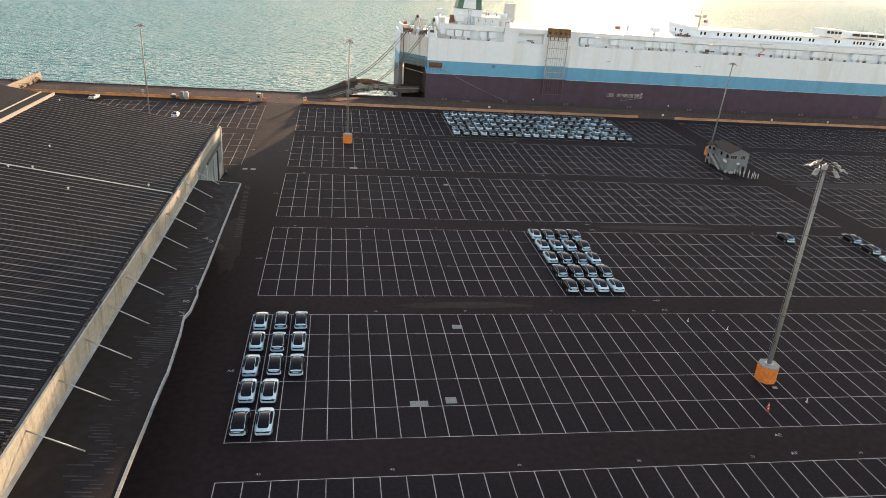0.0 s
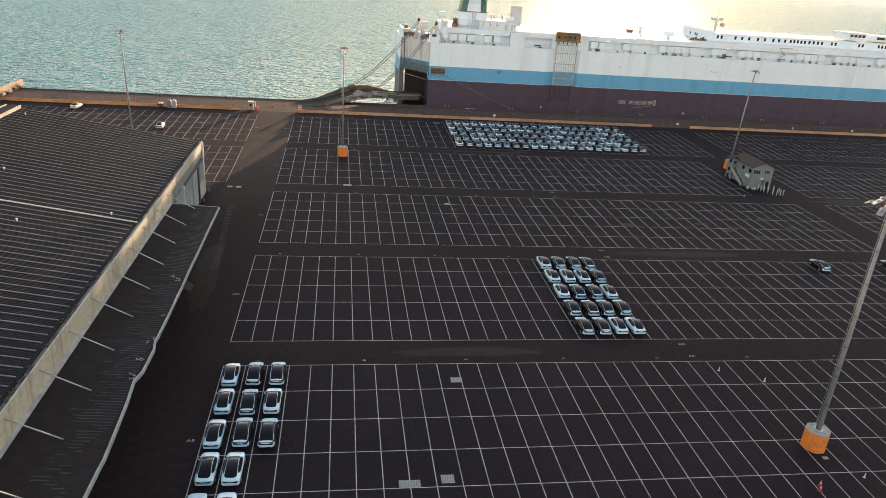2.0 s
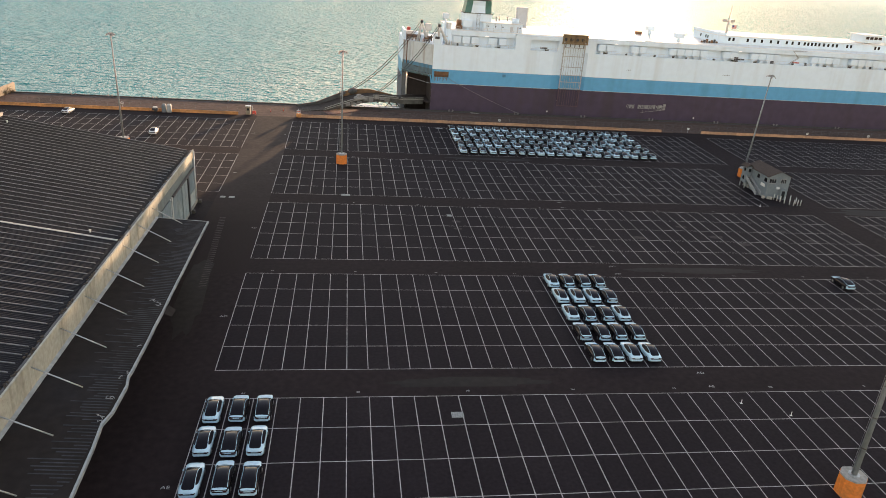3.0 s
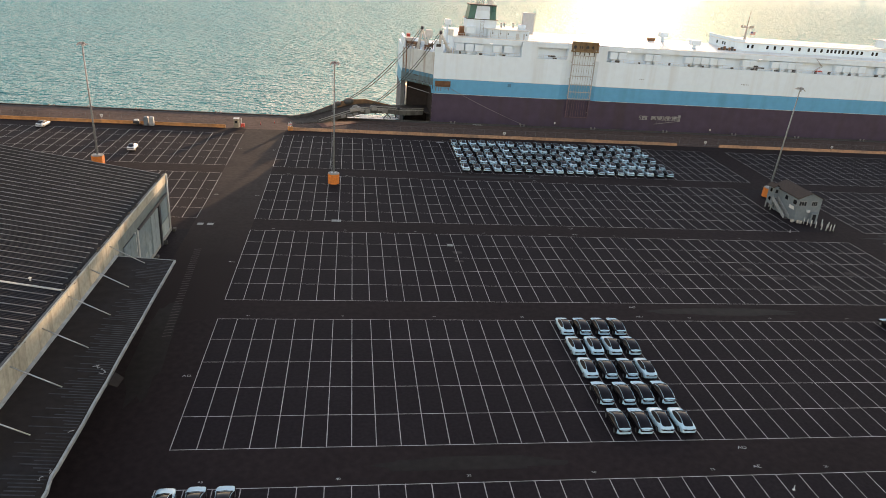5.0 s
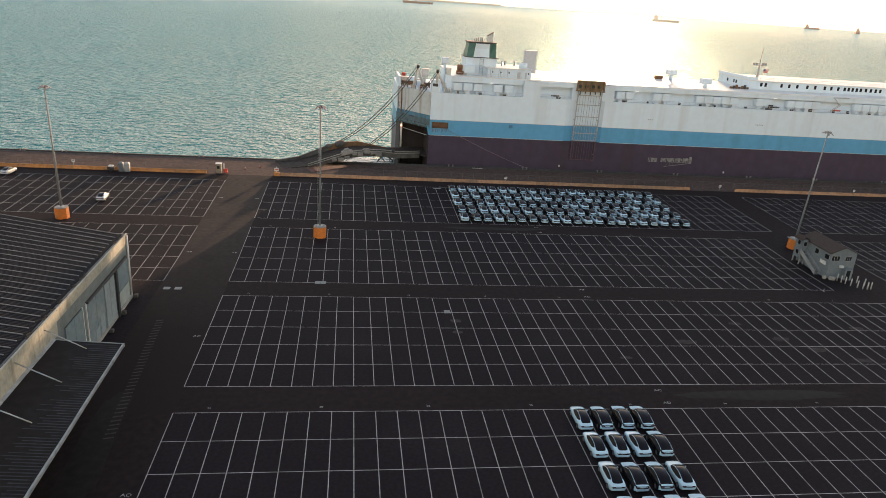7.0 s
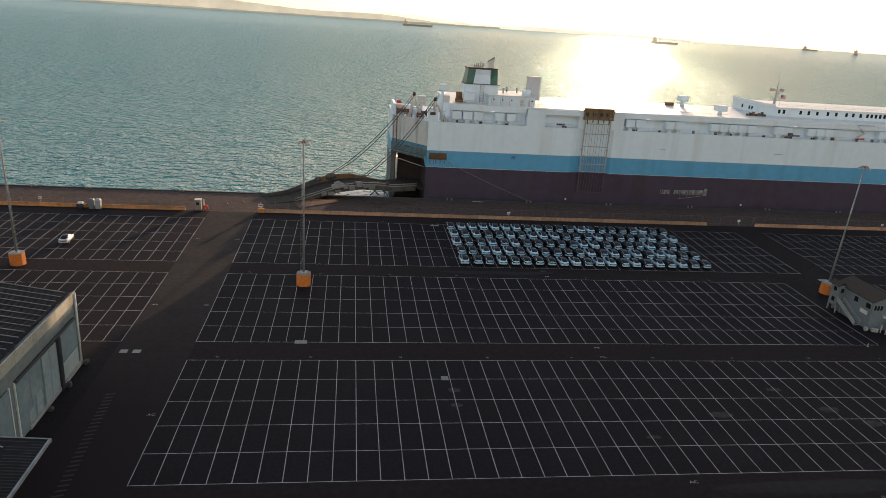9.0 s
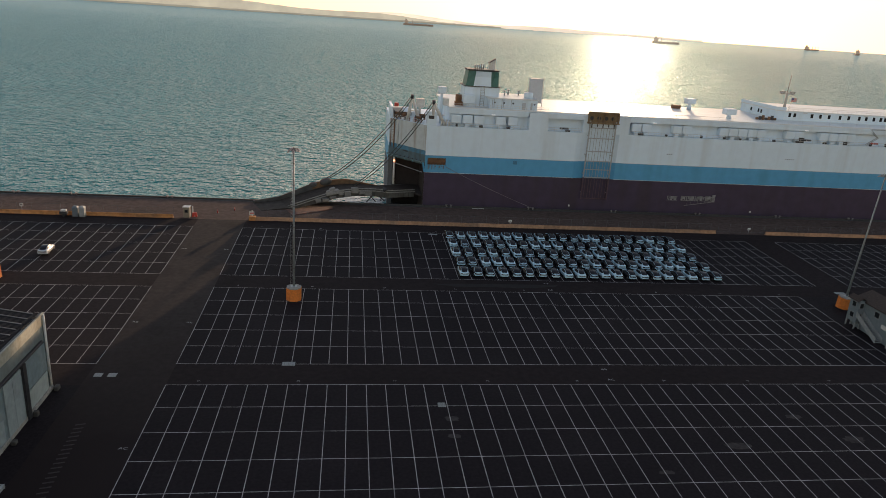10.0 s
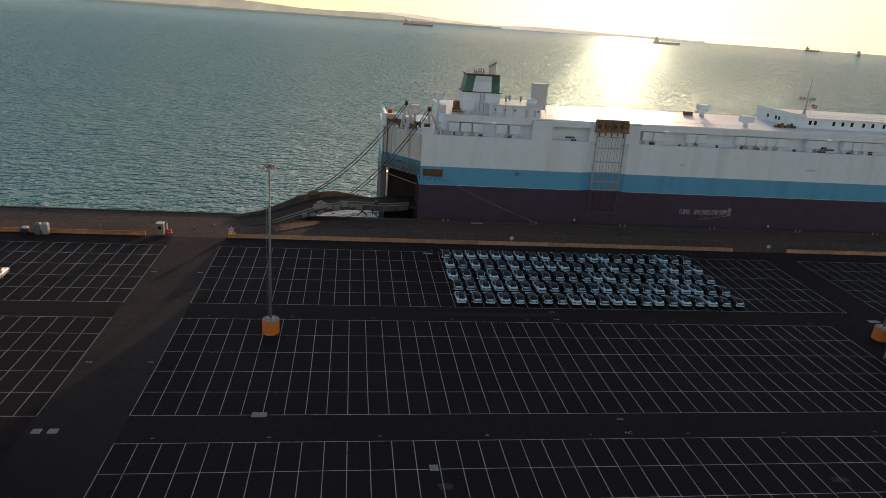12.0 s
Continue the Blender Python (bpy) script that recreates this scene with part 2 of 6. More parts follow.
# body of the water, deeper in colour in some drifts than in others, under a choppy gloss
deep = sn.nodes.new("ShaderNodeBsdfDiffuse")
drift = sn.nodes.new("ShaderNodeTexNoise")
drift.inputs["Scale"].default_value, drift.inputs["Detail"].default_value = 0.02, 5
sn.links.new(scaled.outputs[0], drift.inputs["Vector"])
body = sn.nodes.new("ShaderNodeMix")
body.data_type = "RGBA"
body.inputs["A"].default_value, body.inputs["B"].default_value = (0.001, 0.12, 0.15, 1), (0.003, 0.178, 0.215, 1)
sn.links.new(drift.outputs["Fac"], body.inputs["Factor"])
sn.links.new(body.outputs["Result"], deep.inputs["Color"])
gloss = sn.nodes.new("ShaderNodeBsdfGlossy")
gloss.inputs["Roughness"].default_value, gloss.inputs["Color"].default_value = 0.06, (0.8, 0.97, 1.0, 1)
chop = sn.nodes.new("ShaderNodeBsdfGlossy")
chop.inputs["Roughness"].default_value, chop.inputs["Color"].default_value = 0.6, (0.8, 0.97, 1.0, 1)
sheen = sn.nodes.new("ShaderNodeMixShader")
sheen.inputs[0].default_value = 0.58
sn.links.new(gloss.outputs[0], sheen.inputs[1])
sn.links.new(chop.outputs[0], sheen.inputs[2])
fres = sn.nodes.new("ShaderNodeFresnel")
fres.inputs["IOR"].default_value = 1.33
blend = sn.nodes.new("ShaderNodeMixShader")
for node in (deep, gloss, chop, fres):
    sn.links.new(waves, node.inputs["Normal"])
# crests hide the troughs behind them, so a choppy sea mirrors less than a level one
share = sn.nodes.new("ShaderNodeMapRange")
share.inputs["From Min"].default_value, share.inputs["From Max"].default_value = 0.04, 0.42
share.inputs["To Min"].default_value, share.inputs["To Max"].default_value = 0.0, 0.5
share.interpolation_type = "SMOOTHSTEP"
sn.links.new(fres.outputs[0], share.inputs[0])
sn.links.new(share.outputs[0], blend.inputs[0])
sn.links.new(deep.outputs[0], blend.inputs[1])
sn.links.new(sheen.outputs[0], blend.inputs[2])
sn.links.new(blend.outputs[0], sn.nodes["Material Output"].inputs["Surface"])


# ---- building tools ----
def mesh_of(name, bm, material=None):
    me = bpy.data.meshes.new(name)
    bm.normal_update()
    bm.to_mesh(me)
    bm.free()
    for m in (material if isinstance(material, (list, tuple)) else [material]):
        if m:
            me.materials.append(m)
    return me


def part(name, bm, material, parent=None, label="", at=None):
    ob = new(name, mesh_of(name, bm, material))
    if parent:
        ob.parent = parent
    if at is not None:
        ob.matrix_basis = at
    if label:
        ob["label"] = label
    return ob


def shared(name, me, parent, at):
    ob = new(name, me)
    ob.parent = parent
    ob.matrix_basis = at
    return ob


def thing(name, at, label, category, group="", kind=""):
    ob = new(name)
    ob.matrix_basis = at
    return tagged(ob, label, category, group, kind)


def box(x0, x1, y0, y1, z0, z1, bm=None, bevel=0.0, m=None, index=0):
    own = bmesh.new()
    bmesh.ops.create_cube(own, size=1)
    bmesh.ops.transform(own, verts=own.verts, matrix=Matrix.Translation(((x0 + x1) / 2, (y0 + y1) / 2, (z0 + z1) / 2)) @ Matrix.Diagonal((abs(x1 - x0), abs(y1 - y0), abs(z1 - z0), 1)))
    if bevel:
        bmesh.ops.bevel(own, geom=own.edges[:], offset=bevel, segments=1, affect="EDGES")
    return joined(own, bm, m, index)


def joined(own, bm, m=None, index=0):
    if m is not None:
        bmesh.ops.transform(own, verts=own.verts, matrix=m)
    for f in own.faces:
        f.material_index = index
    if bm is None:
        return own
    base = len(bm.verts)
    vs = [bm.verts.new(v.co) for v in own.verts]
    own.verts.index_update()
    for f in own.faces:
        nf = bm.faces.new([vs[v.index] for v in f.verts])
        nf.material_index, nf.smooth = index, f.smooth
    own.free()
    return bm


def tube(a, b, r, bm=None, n=8, r2=None, index=0, smooth=True):
    """A round or tapered bar from a to b."""
    a, b = Vector(a), Vector(b)
    d = b - a
    own = bmesh.new()
    bmesh.ops.create_cone(own, cap_ends=True, segments=n, radius1=r, radius2=r if r2 is None else r2, depth=d.length)
    for f in own.faces:
        f.smooth = smooth and len(f.verts) == 4
    m = Matrix.Translation((a + b) / 2) @ d.to_track_quat("Z", "Y").to_matrix().to_4x4()
    return joined(own, bm, m, index)


def prism(points, z0, z1, bm=None, m=None, index=0):
    """An upright prism on a plan outline."""
    own = bmesh.new()
    lo = [own.verts.new((x, y, z0)) for x, y in points]
    hi = [own.verts.new((x, y, z1)) for x, y in points]
    own.faces.new(lo[::-1])
    own.faces.new(hi)
    for i in range(len(points)):
        j = (i + 1) % len(points)
        own.faces.new((lo[i], lo[j], hi[j], hi[i]))
    return joined(own, bm, m, index)


def slab(quad, thick, bm=None, index=0):
    """A plate: four corners of its upper face and its thickness downwards."""
    own = bmesh.new()
    hi = [own.verts.new(p) for p in quad]
    lo = [own.verts.new((p[0], p[1], p[2] - thick)) for p in quad]
    own.faces.new(hi)
    own.faces.new(lo[::-1])
    for i in range(4):
        j = (i + 1) % 4
        own.faces.new((lo[i], lo[j], hi[j], hi[i]))
    bmesh.ops.recalc_face_normals(own, faces=own.faces[:])
    return joined(own, bm, None, index)


def pipe(points, r, bm=None, n=6):
    """One connected round bar through several points."""
    own = bmesh.new()
    pts = [Vector(p) for p in points]
    rings = []
    for i, p in enumerate(pts):
        d = (pts[min(i + 1, len(pts) - 1)] - pts[max(i - 1, 0)]).normalized()
        q = d.to_track_quat("Z", "Y")
        rings.append([own.verts.new(p + q @ Vector((r * math.cos(2 * math.pi * k / n), r * math.sin(2 * math.pi * k / n), 0))) for k in range(n)])
    for a, b in zip(rings, rings[1:]):
        for k in range(n):
            own.faces.new((a[k], a[(k + 1) % n], b[(k + 1) % n], b[k])).smooth = True
    own.faces.new(rings[0][::-1])
    own.faces.new(rings[-1])
    return joined(own, bm)


def rope_between(name, a, b, sag, r, label, material=None):
    bm = bmesh.new()
    a, b = Vector(a), Vector(b)
    n = 14
    pts = [a.lerp(b, i / n) - Vector((0, 0, sag * 4 * (i / n) * (1 - i / n))) for i in range(n + 1)]
    bm = pipe(pts, r, bm, 5)
    return tagged(part(name, bm, material or ROPE), label, "rope", "mooring lines of the ship")


# ---- ground, quay and sea ----
W, D, DEPTH = 2.6, 5.543, 27.72
QUAY_Y, SEA_Z = 151.6, -2.2
BLOCK_Y = {"AF": -67.2, "AE": -33.58, "AD": 0.0, "AC": 33.5, "AB": 67.06, "AA": 100.6}
RIGHT_X = 118.3


def gz(y):
    """The paving's height: level, then rising gently towards the quay."""
    return 0.0208 * (min(max(y, 78.0), 131.0) - 78.0)


def col_x(i):
    return 2.6 * i if i <= 38 else 98.8 + (i - 38) * (RIGHT_X - 98.8) / 8


def ground_sheet():
    xs = [-420, -160, -85, -10.5, 0.0, RIGHT_X, 126.0, 260.0, 480]
    ys = sorted({-330.0, -140.0, 78.0, 131.0, 134.0, QUAY_Y} | {y for b in BLOCK_Y.values() for y in (b, b + DEPTH)})
    bm = bmesh.new()
    grid = [[bm.verts.new((x, y, gz(y))) for x in xs] for y in ys]
    for j in range(len(ys) - 1):
        for i in range(len(xs) - 1):
            f = bm.faces.new((grid[j][i], grid[j][i + 1], grid[j + 1][i + 1], grid[j + 1][i]))
            ym, xm = (ys[j] + ys[j + 1]) / 2, (xs[i] + xs[i + 1]) / 2
            inside = any(b < ym < b + DEPTH for b in BLOCK_Y.values()) and not (-10.5 < xm < 0 or RIGHT_X < xm < 126)
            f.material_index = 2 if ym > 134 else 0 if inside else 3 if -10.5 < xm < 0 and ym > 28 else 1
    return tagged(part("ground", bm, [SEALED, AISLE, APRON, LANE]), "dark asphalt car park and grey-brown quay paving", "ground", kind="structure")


ground_sheet()
tagged(part("quay_wall", box(-420, 480, QUAY_Y - 1.2, QUAY_Y + 0.25, SEA_Z - 3, 1.1 + 0.02), DARK_CONCRETE), "dark wet concrete quay wall above the water", "quay wall", kind="structure")
sea_bm = bmesh.new()
bmesh.ops.create_grid(sea_bm, x_segments=2, y_segments=2, size=1)
bmesh.ops.transform(sea_bm, verts=sea_bm.verts, matrix=Matrix.Translation((0, QUAY_Y - 0.5 + 2430, SEA_Z)) @ Matrix.Diagonal((4900, 2430, 1, 1)))
tagged(part("water", sea_bm, SEA), "teal choppy bay water with low evening sun on it", "water", kind="structure")


# ---- stall markings ----
def strip_y(y0, y1, x=0.0, w=0.1):
    """A painted line along y that follows the paving."""
    ys = [y0] + [k for k in (78.0, 131.0) if y0 < k < y1] + [y1]
    bm = bmesh.new()
    rows = [[bm.verts.new((x - w / 2, y, gz(y) + 0.012)), bm.verts.new((x + w / 2, y, gz(y) + 0.012))] for y in ys]
    for a, b in zip(rows, rows[1:]):
        bm.faces.new((a[0], a[1], b[1], b[0]))
    return bm


def strip_x(x0, x1, y, w=0.1):
    bm = bmesh.new()
    z = gz(y) + 0.016
    bm.faces.new([bm.verts.new(p) for p in ((x0, y - w / 2, z), (x1, y - w / 2, z), (x1, y + w / 2, z), (x0, y + w / 2, z))])
    return bm


def block(y0, xs, label, rows=6):
    root = thing("stall_markings", Matrix.Identity(4), label, "road marking", "stall markings of the car park", "structure")
    along = mesh_of("stall_line", strip_y(y0 - 0.06, y0 + DEPTH + 0.06), PAINT)
    for x in xs:
        shared("stall_line", along, root, Matrix.Translation((x, 0, 0)))
    for r in range(rows):
        part("row_line", strip_x(min(xs), max(xs), y0 + r * D), PAINT, root)
    return root


for name, y0 in BLOCK_Y.items():
    block(y0, [col_x(i) for i in range(47 if name != "AB" else 44)], "white painted parking grid of five stall rows")
    block(y0, [126.0 + W * i for i in range(46)], "white painted parking grid beyond the cross lane")
for name in ("AA", "AB"):
    block(BLOCK_Y[name], [-10.5 - W * i for i in range(28)], "white painted parking grid beside the warehouse")


def lettering(text, x, y, size, label, turn=0.0):
    cu = bpy.data.curves.new("letters", "FONT")
    cu.body, cu.size, cu.align_x, cu.align_y = text, size, "CENTER", "CENTER"
    tmp = new("letters", cu)
    me = bpy.data.meshes.new_from_object(tmp.evaluated_get(bpy.context.evaluated_depsgraph_get()))
    bpy.data.objects.remove(tmp)
    me.materials.clear()
    me.materials.append(TEXT)
    ob = new("painted_letters", me)
    ob.matrix_basis = pose(x, y, gz(y) + 0.014, 0, 0, turn) @ Matrix.Diagonal((1.0, 0.85, 1, 1))
    return tagged(ob, label, "road marking", "painted letters on the asphalt", "structure")


for name, y0 in BLOCK_Y.items():
    lettering(name, -1.15, y0 + DEPTH / 2 - 0.3, 0.75, "white painted row letters %s on dark asphalt" % name)
    lettering(name, 61.05, y0 - 1.45, 0.8, "white painted row letters %s on dark asphalt" % name)
    lettering(name, 61.05, y0 + DEPTH + 1.3, 0.8, "white painted row letters %s on dark asphalt" % name)
    for k in range(9):
        lettering(str(45 - 5 * k), col_x(1 + 5 * k) + W / 2, y0 + DEPTH + 1.0, 0.5, "small white painted stall number on asphalt")
    if name in ("AA", "AB"):
        lettering(name, -9.2, y0 + DEPTH / 2 - 0.3, 0.75, "white painted row letters %s on dark asphalt" % name)


hatch_root = thing("worn_hatching", Matrix.Identity(4), "worn faint hatched marking along the lane", "road marking", kind="structure")
hatch_me = mesh_of("hatch_bar", strip_x(-0.55, 0.55, 0.0, 0.22), mat("worn_hatch_paint", (0.037, 0.028, 0.027), 0.8, vary=0.4, scale=2))
for k in range(36):
    f = k / 35
    shared("hatch_bar", hatch_me, hatch_root, pose(-7.35 + 1.7 * f, 52.0 - 29.0 * f, 0, 0, 0, 14))


def patch(x, y, w, h, material, seed, label, turn=0.0):
    """A thin uneven patch on the paving."""
    r = random.Random(seed)
    bm = bmesh.new()
    pts = []
    for k in range(22):
        a = 2 * math.pi * k / 22
        f = r.uniform(0.75, 1.1)
        px, py = w / 2 * math.copysign(abs(math.cos(a)) ** 0.7, math.cos(a)) * f, h / 2 * math.copysign(abs(math.sin(a)) ** 0.7, math.sin(a)) * f
        q = pose(0, 0, 0, 0, 0, turn) @ Vector((px, py, 0))
        pts.append(bm.verts.new((x + q.x, y + q.y, gz(y + q.y) + 0.006)))
    bm.faces.new(pts)
    return tagged(part("paving_patch", bm, material), label, "road patch", "patches on the paving", "structure")


DUST = mat("pale_dust_on_asphalt", (0.055, 0.047, 0.045), 0.85, vary=0.35, scale=1.5, stain=(0.026, 0.02, 0.02), stain_amount=0.8, stain_scale=0.5, spec=0.1)
TAR = mat("fresh_tar", (0.013, 0.0105, 0.0105), 0.7, vary=0.3, scale=1.0, spec=0.15)
for k, (x, y, w, h) in enumerate(((71.5, 46.0, 3.5, 1.4), (88.0, 47.0, 3.0, 1.6), (92.0, 43.5, 3.2, 1.5), (97.5, 40.2, 3.4, 1.3), (108.0, 45.8, 3.2, 1.5), (36.6, 52.6, 1.8, 1.2), (36.4, 48.8, 1.6, 1.0), (83.0, 52.5, 2.6, 1.1), (104.0, 51.0, 2.8, 1.2), (60.0, 41.0, 2.0, 0.8))):
    patch(x, y, w, h, DUST, k, "pale dusty scuff on dark asphalt")
for k, (x, y, w, h, turn) in enumerate(((144.0, 64.0, 40.0, 4.6, 0.0), (-6.5, 20.0, 4.0, 26.0, 2.0), (30.0, -3.0, 22.0, 2.2, 0.5), (76.0, 30.8, 26.0, 2.4, -0.5), (52.0, 97.8, 24.0, 2.0, 0.3))):
    patch(x, y, w, h, TAR, 40 + k, "darker tar patch in the aisle", turn)
# ---- cars ----
def car_meshes():
    """Outer skin of a smooth electric saloon: stations along the length, a half section at each."""
    # y, half width, sill z, belt z, top z, half width of the top
    st = [(-2.47, 0.78, 0.42, 0.80, 0.93, 0.60), (-2.38, 0.86, 0.36, 0.90, 1.03, 0.70), (-2.10, 0.93, 0.24, 0.95, 1.08, 0.70),
          (-1.70, 0.96, 0.24, 0.97, 1.20, 0.66), (-1.10, 0.975, 0.22, 0.97, 1.37, 0.62), (-0.45, 0.975, 0.20, 0.95, 1.45, 0.60),
          (0.20, 0.97, 0.20, 0.93, 1.43, 0.60), (0.75, 0.97, 0.20, 0.92, 1.28, 0.64), (1.30, 0.965, 0.22, 0.90, 1.00, 0.74),
          (1.85, 0.94, 0.24, 0.82, 0.90, 0.70), (2.30, 0.85, 0.28, 0.68, 0.77, 0.62), (2.46, 0.66, 0.34, 0.57, 0.64, 0.46)]

    def spline(u):
        i = min(int(u), len(st) - 2)
        f = u - i
        p = [st[min(max(k, 0), len(st) - 1)] for k in (i - 1, i, i + 1, i + 2)]
        return tuple(0.5 * (2 * b + (c - a) * f + (2 * a - 5 * b + 4 * c - d) * f * f + (3 * b - a - 3 * c + d) * f ** 3) for a, b, c, d in zip(*p))

    fine = [spline(k / 3) for k in range(3 * (len(st) - 1) + 1)]

    def half(s):
        y, w, zs, zb, zt, wt = s
        y, w, wt = 0.92 * y, 0.93 * w, 0.94 * wt
        return [(w * 0.88, y, zs), (w * 0.985, y, zs + 0.12), (w, y, (zs + zb) / 2), (w * 0.985, y, zb - 0.07), (w * 0.94, y, zb), (wt, y, zt - 0.07 * (zt - zb)), (wt * 0.62, y, zt - 0.005), (0, y, zt + 0.02)]

    def skin(pick):
        """pick(station's middle y, band k) keeps a face; y of 99, -99 and 0 with k -1 stand for the front, the tail and the floor."""
        bm = bmesh.new()
        rows = []
        for s in fine:
            h = half(s)
            full = h + [(-x, y, z) for x, y, z in h[-2::-1]]
            rows.append([bm.verts.new(p) for p in full])
        n = len(rows[0])
        for i in range(len(rows) - 1):
            ym = (fine[i][0] + fine[i + 1][0]) / 2
            for j in range(n - 1):
                k = min(j, n - 2 - j)
                if pick(ym, k):
                    bm.faces.new((rows[i][j], rows[i + 1][j], rows[i + 1][j + 1], rows[i][j + 1])).smooth = True
        if pick(-99, -1):
            bm.faces.new(rows[0][::-1])
        if pick(0, -1):
            bm.faces.new([r[0] for r in rows] + [r[-1] for r in rows[::-1]])
        if pick(99, -1):
            bm.faces.new(rows[-1])
        bmesh.ops.delete(bm, geom=[v for v in bm.verts if not v.link_faces], context="VERTS")
        bmesh.ops.recalc_face_normals(bm, faces=bm.faces[:])
        return bm

    def section(y):
        """The half section at y, found along the spline."""
        a, b = 0.0, len(st) - 1.001
        for _ in range(24):
            m = (a + b) / 2
            if 0.92 * spline(m)[0] < y:
                a = m
            else:
                b = m
        return half(spline(a))

    def along(h, t):
        i = min(int(t), len(h) - 2)
        return Vector(h[i]).lerp(Vector(h[i + 1]), t - i)

    def swell(y, y0, y1, power):
        s = (2 * y - y0 - y1) / (y1 - y0)
        return max(0.0, 1 - abs(s) ** power) ** 0.5

    def lens(y0, y1, wide, power, n, inner, sides=(1, -1)):
        """A smooth pane with rounded ends lying on the skin; it reaches wide steps out from the line at inner."""
        bm = bmesh.new()
        for sx in sides:
            prev = None
            for i in range(n + 1):
                y = y0 + (y1 - y0) * (0.5 - 0.5 * math.cos(math.pi * i / n))
                h, w = section(y), wide * swell(y, y0, y1, power)
                row = []
                for q in range(5):
                    p = along(h, inner - w * q / 4)
                    row.append(bm.verts.new((sx * (p.x + 0.012 * (p.x > 0.02)), p.y, p.z + 0.012)))
                if prev:
                    for q in range(4):
                        f = bm.faces.new((prev[q], prev[q + 1], row[q + 1], row[q]) if sx < 0 else (prev[q], row[q], row[q + 1], prev[q + 1]))
                        f.smooth = True
                prev = row
        bmesh.ops.remove_doubles(bm, verts=bm.verts, dist=0.0005)
        bmesh.ops.recalc_face_normals(bm, faces=bm.faces[:])
        return bm

    def rear(y, k):
        return y == -99 or (y < -2.25 and k >= 1)

    def hood(y, k):
        return 1.3 < y < 2.3 and k >= 4

    return lens, rear, hood, skin


pane_on_skin, is_rear, is_hood, skin = car_meshes()


def build_car(label, paint, rear, hood, group):
    root = thing("car", Matrix.Identity(4), label, "car", group)
    part("body", skin(lambda y, k: not (is_rear(y, k) or is_hood(y, k))), paint, root)
    part("glass_roof", pane_on_skin(-2.0, 1.23, 1.76, 12, 26, 7.0), GLASS, root, "dark tinted glass roof and screens")
    for sx in (-1, 1):
        part("side_glass", pane_on_skin(-1.46, 1.03, 0.92, 4, 14, 5.0, (sx,)), SIDE_GLASS, root, "dark tinted side windows")
    if paint is CAR_BLACK:
        part("rear_body", skin(lambda y, k: y != -99 and y < -2.25 and k >= 4), paint, root)
        part("rear_bumper", skin(lambda y, k: y == -99 or (y < -2.25 and 1 <= k < 4)), rear, root, "white film over the rear bumper")
        part("boot_film", pane_on_skin(-2.25, -2.02, 2.1, 4, 8, 7.0), rear, root, "white film over the boot lid")
    else:
        part("rear_bumper", skin(is_rear), rear, root)
    part("bonnet", skin(is_hood), hood, root)
    # trim over the side windows, mirrors and lamps
    for sx in (-1, 1):
        bm = bmesh.new()
        pts = [(0.75, -1.95, 1.08), (0.74, -1.65, 1.16), (0.74, -1.1, 1.29), (0.70, -0.45, 1.36), (0.70, 0.2, 1.33), (0.78, 0.75, 1.16), (0.93, 1.25, 0.95)]
        bm = pipe([(sx * p[0] * 0.94, p[1], p[2]) for p in pts], 0.024, bm, 6)
        if paint is CAR_BLACK:
            part("window_trim", bm, FILM, root, "thin pale window trim")
        bm = box(sx * 0.94 - 0.07, sx * 0.94 + 0.07, 0.78, 0.9, 0.93, 1.04, None, 0.03)
        part("mirror", bm, paint, root)
        part("tail_light", box(sx * 0.54 - 0.22, sx * 0.54 + 0.22, -2.298, -2.15, 0.82, 0.89, None, 0.02), RED_LAMP, root, "dark red tail light")
    # dark strip laid slightly proud of the tail, across its width
    part("tail_strip", box(-0.66, 0.66, -2.3, -2.16, 0.7, 0.815, None, 0.02), SIDE_GLASS, root, "dark strip below the boot lid")
    wheel = bmesh.new()
    bmesh.ops.create_cone(wheel, cap_ends=True, segments=14, radius1=0.34, radius2=0.34, depth=0.24)
    bmesh.ops.rotate(wheel, verts=wheel.verts, matrix=Matrix.Rotation(radians(90), 3, "Y"))
    wheel_me = mesh_of("wheel", wheel, TYRE)
    rim = bmesh.new()
    bmesh.ops.create_cone(rim, cap_ends=True, segments=10, radius1=0.23, radius2=0.21, depth=0.26)
    bmesh.ops.rotate(rim, verts=rim.verts, matrix=Matrix.Rotation(radians(90), 3, "Y"))
    rim_me = mesh_of("rim", rim, RIM)
    for x in (-0.79, 0.79):
        for y in (-1.4, 1.37):
            w = shared("wheel", wheel_me, root, Matrix.Translation((x, y, 0.34)))
            shared("rim", rim_me, w, Matrix.Identity(4))
    return root


def place(proto, x, y, used, turn=0.0):
    """Puts a car, nose to +y, on the paving with its middle at x, y."""
    lean = math.degrees(math.atan2(gz(y + 1.5) - gz(y - 1.5), 3.0))
    m = pose(x, y, (gz(y + 1.5) + gz(y - 1.5)) / 2, 0, 0, turn) @ pose(0, 0, 0, lean, 0, 0)
    if not used:
        proto.matrix_basis = m
        return proto
    return copy_thing(proto, m)


rng = random.Random(4)


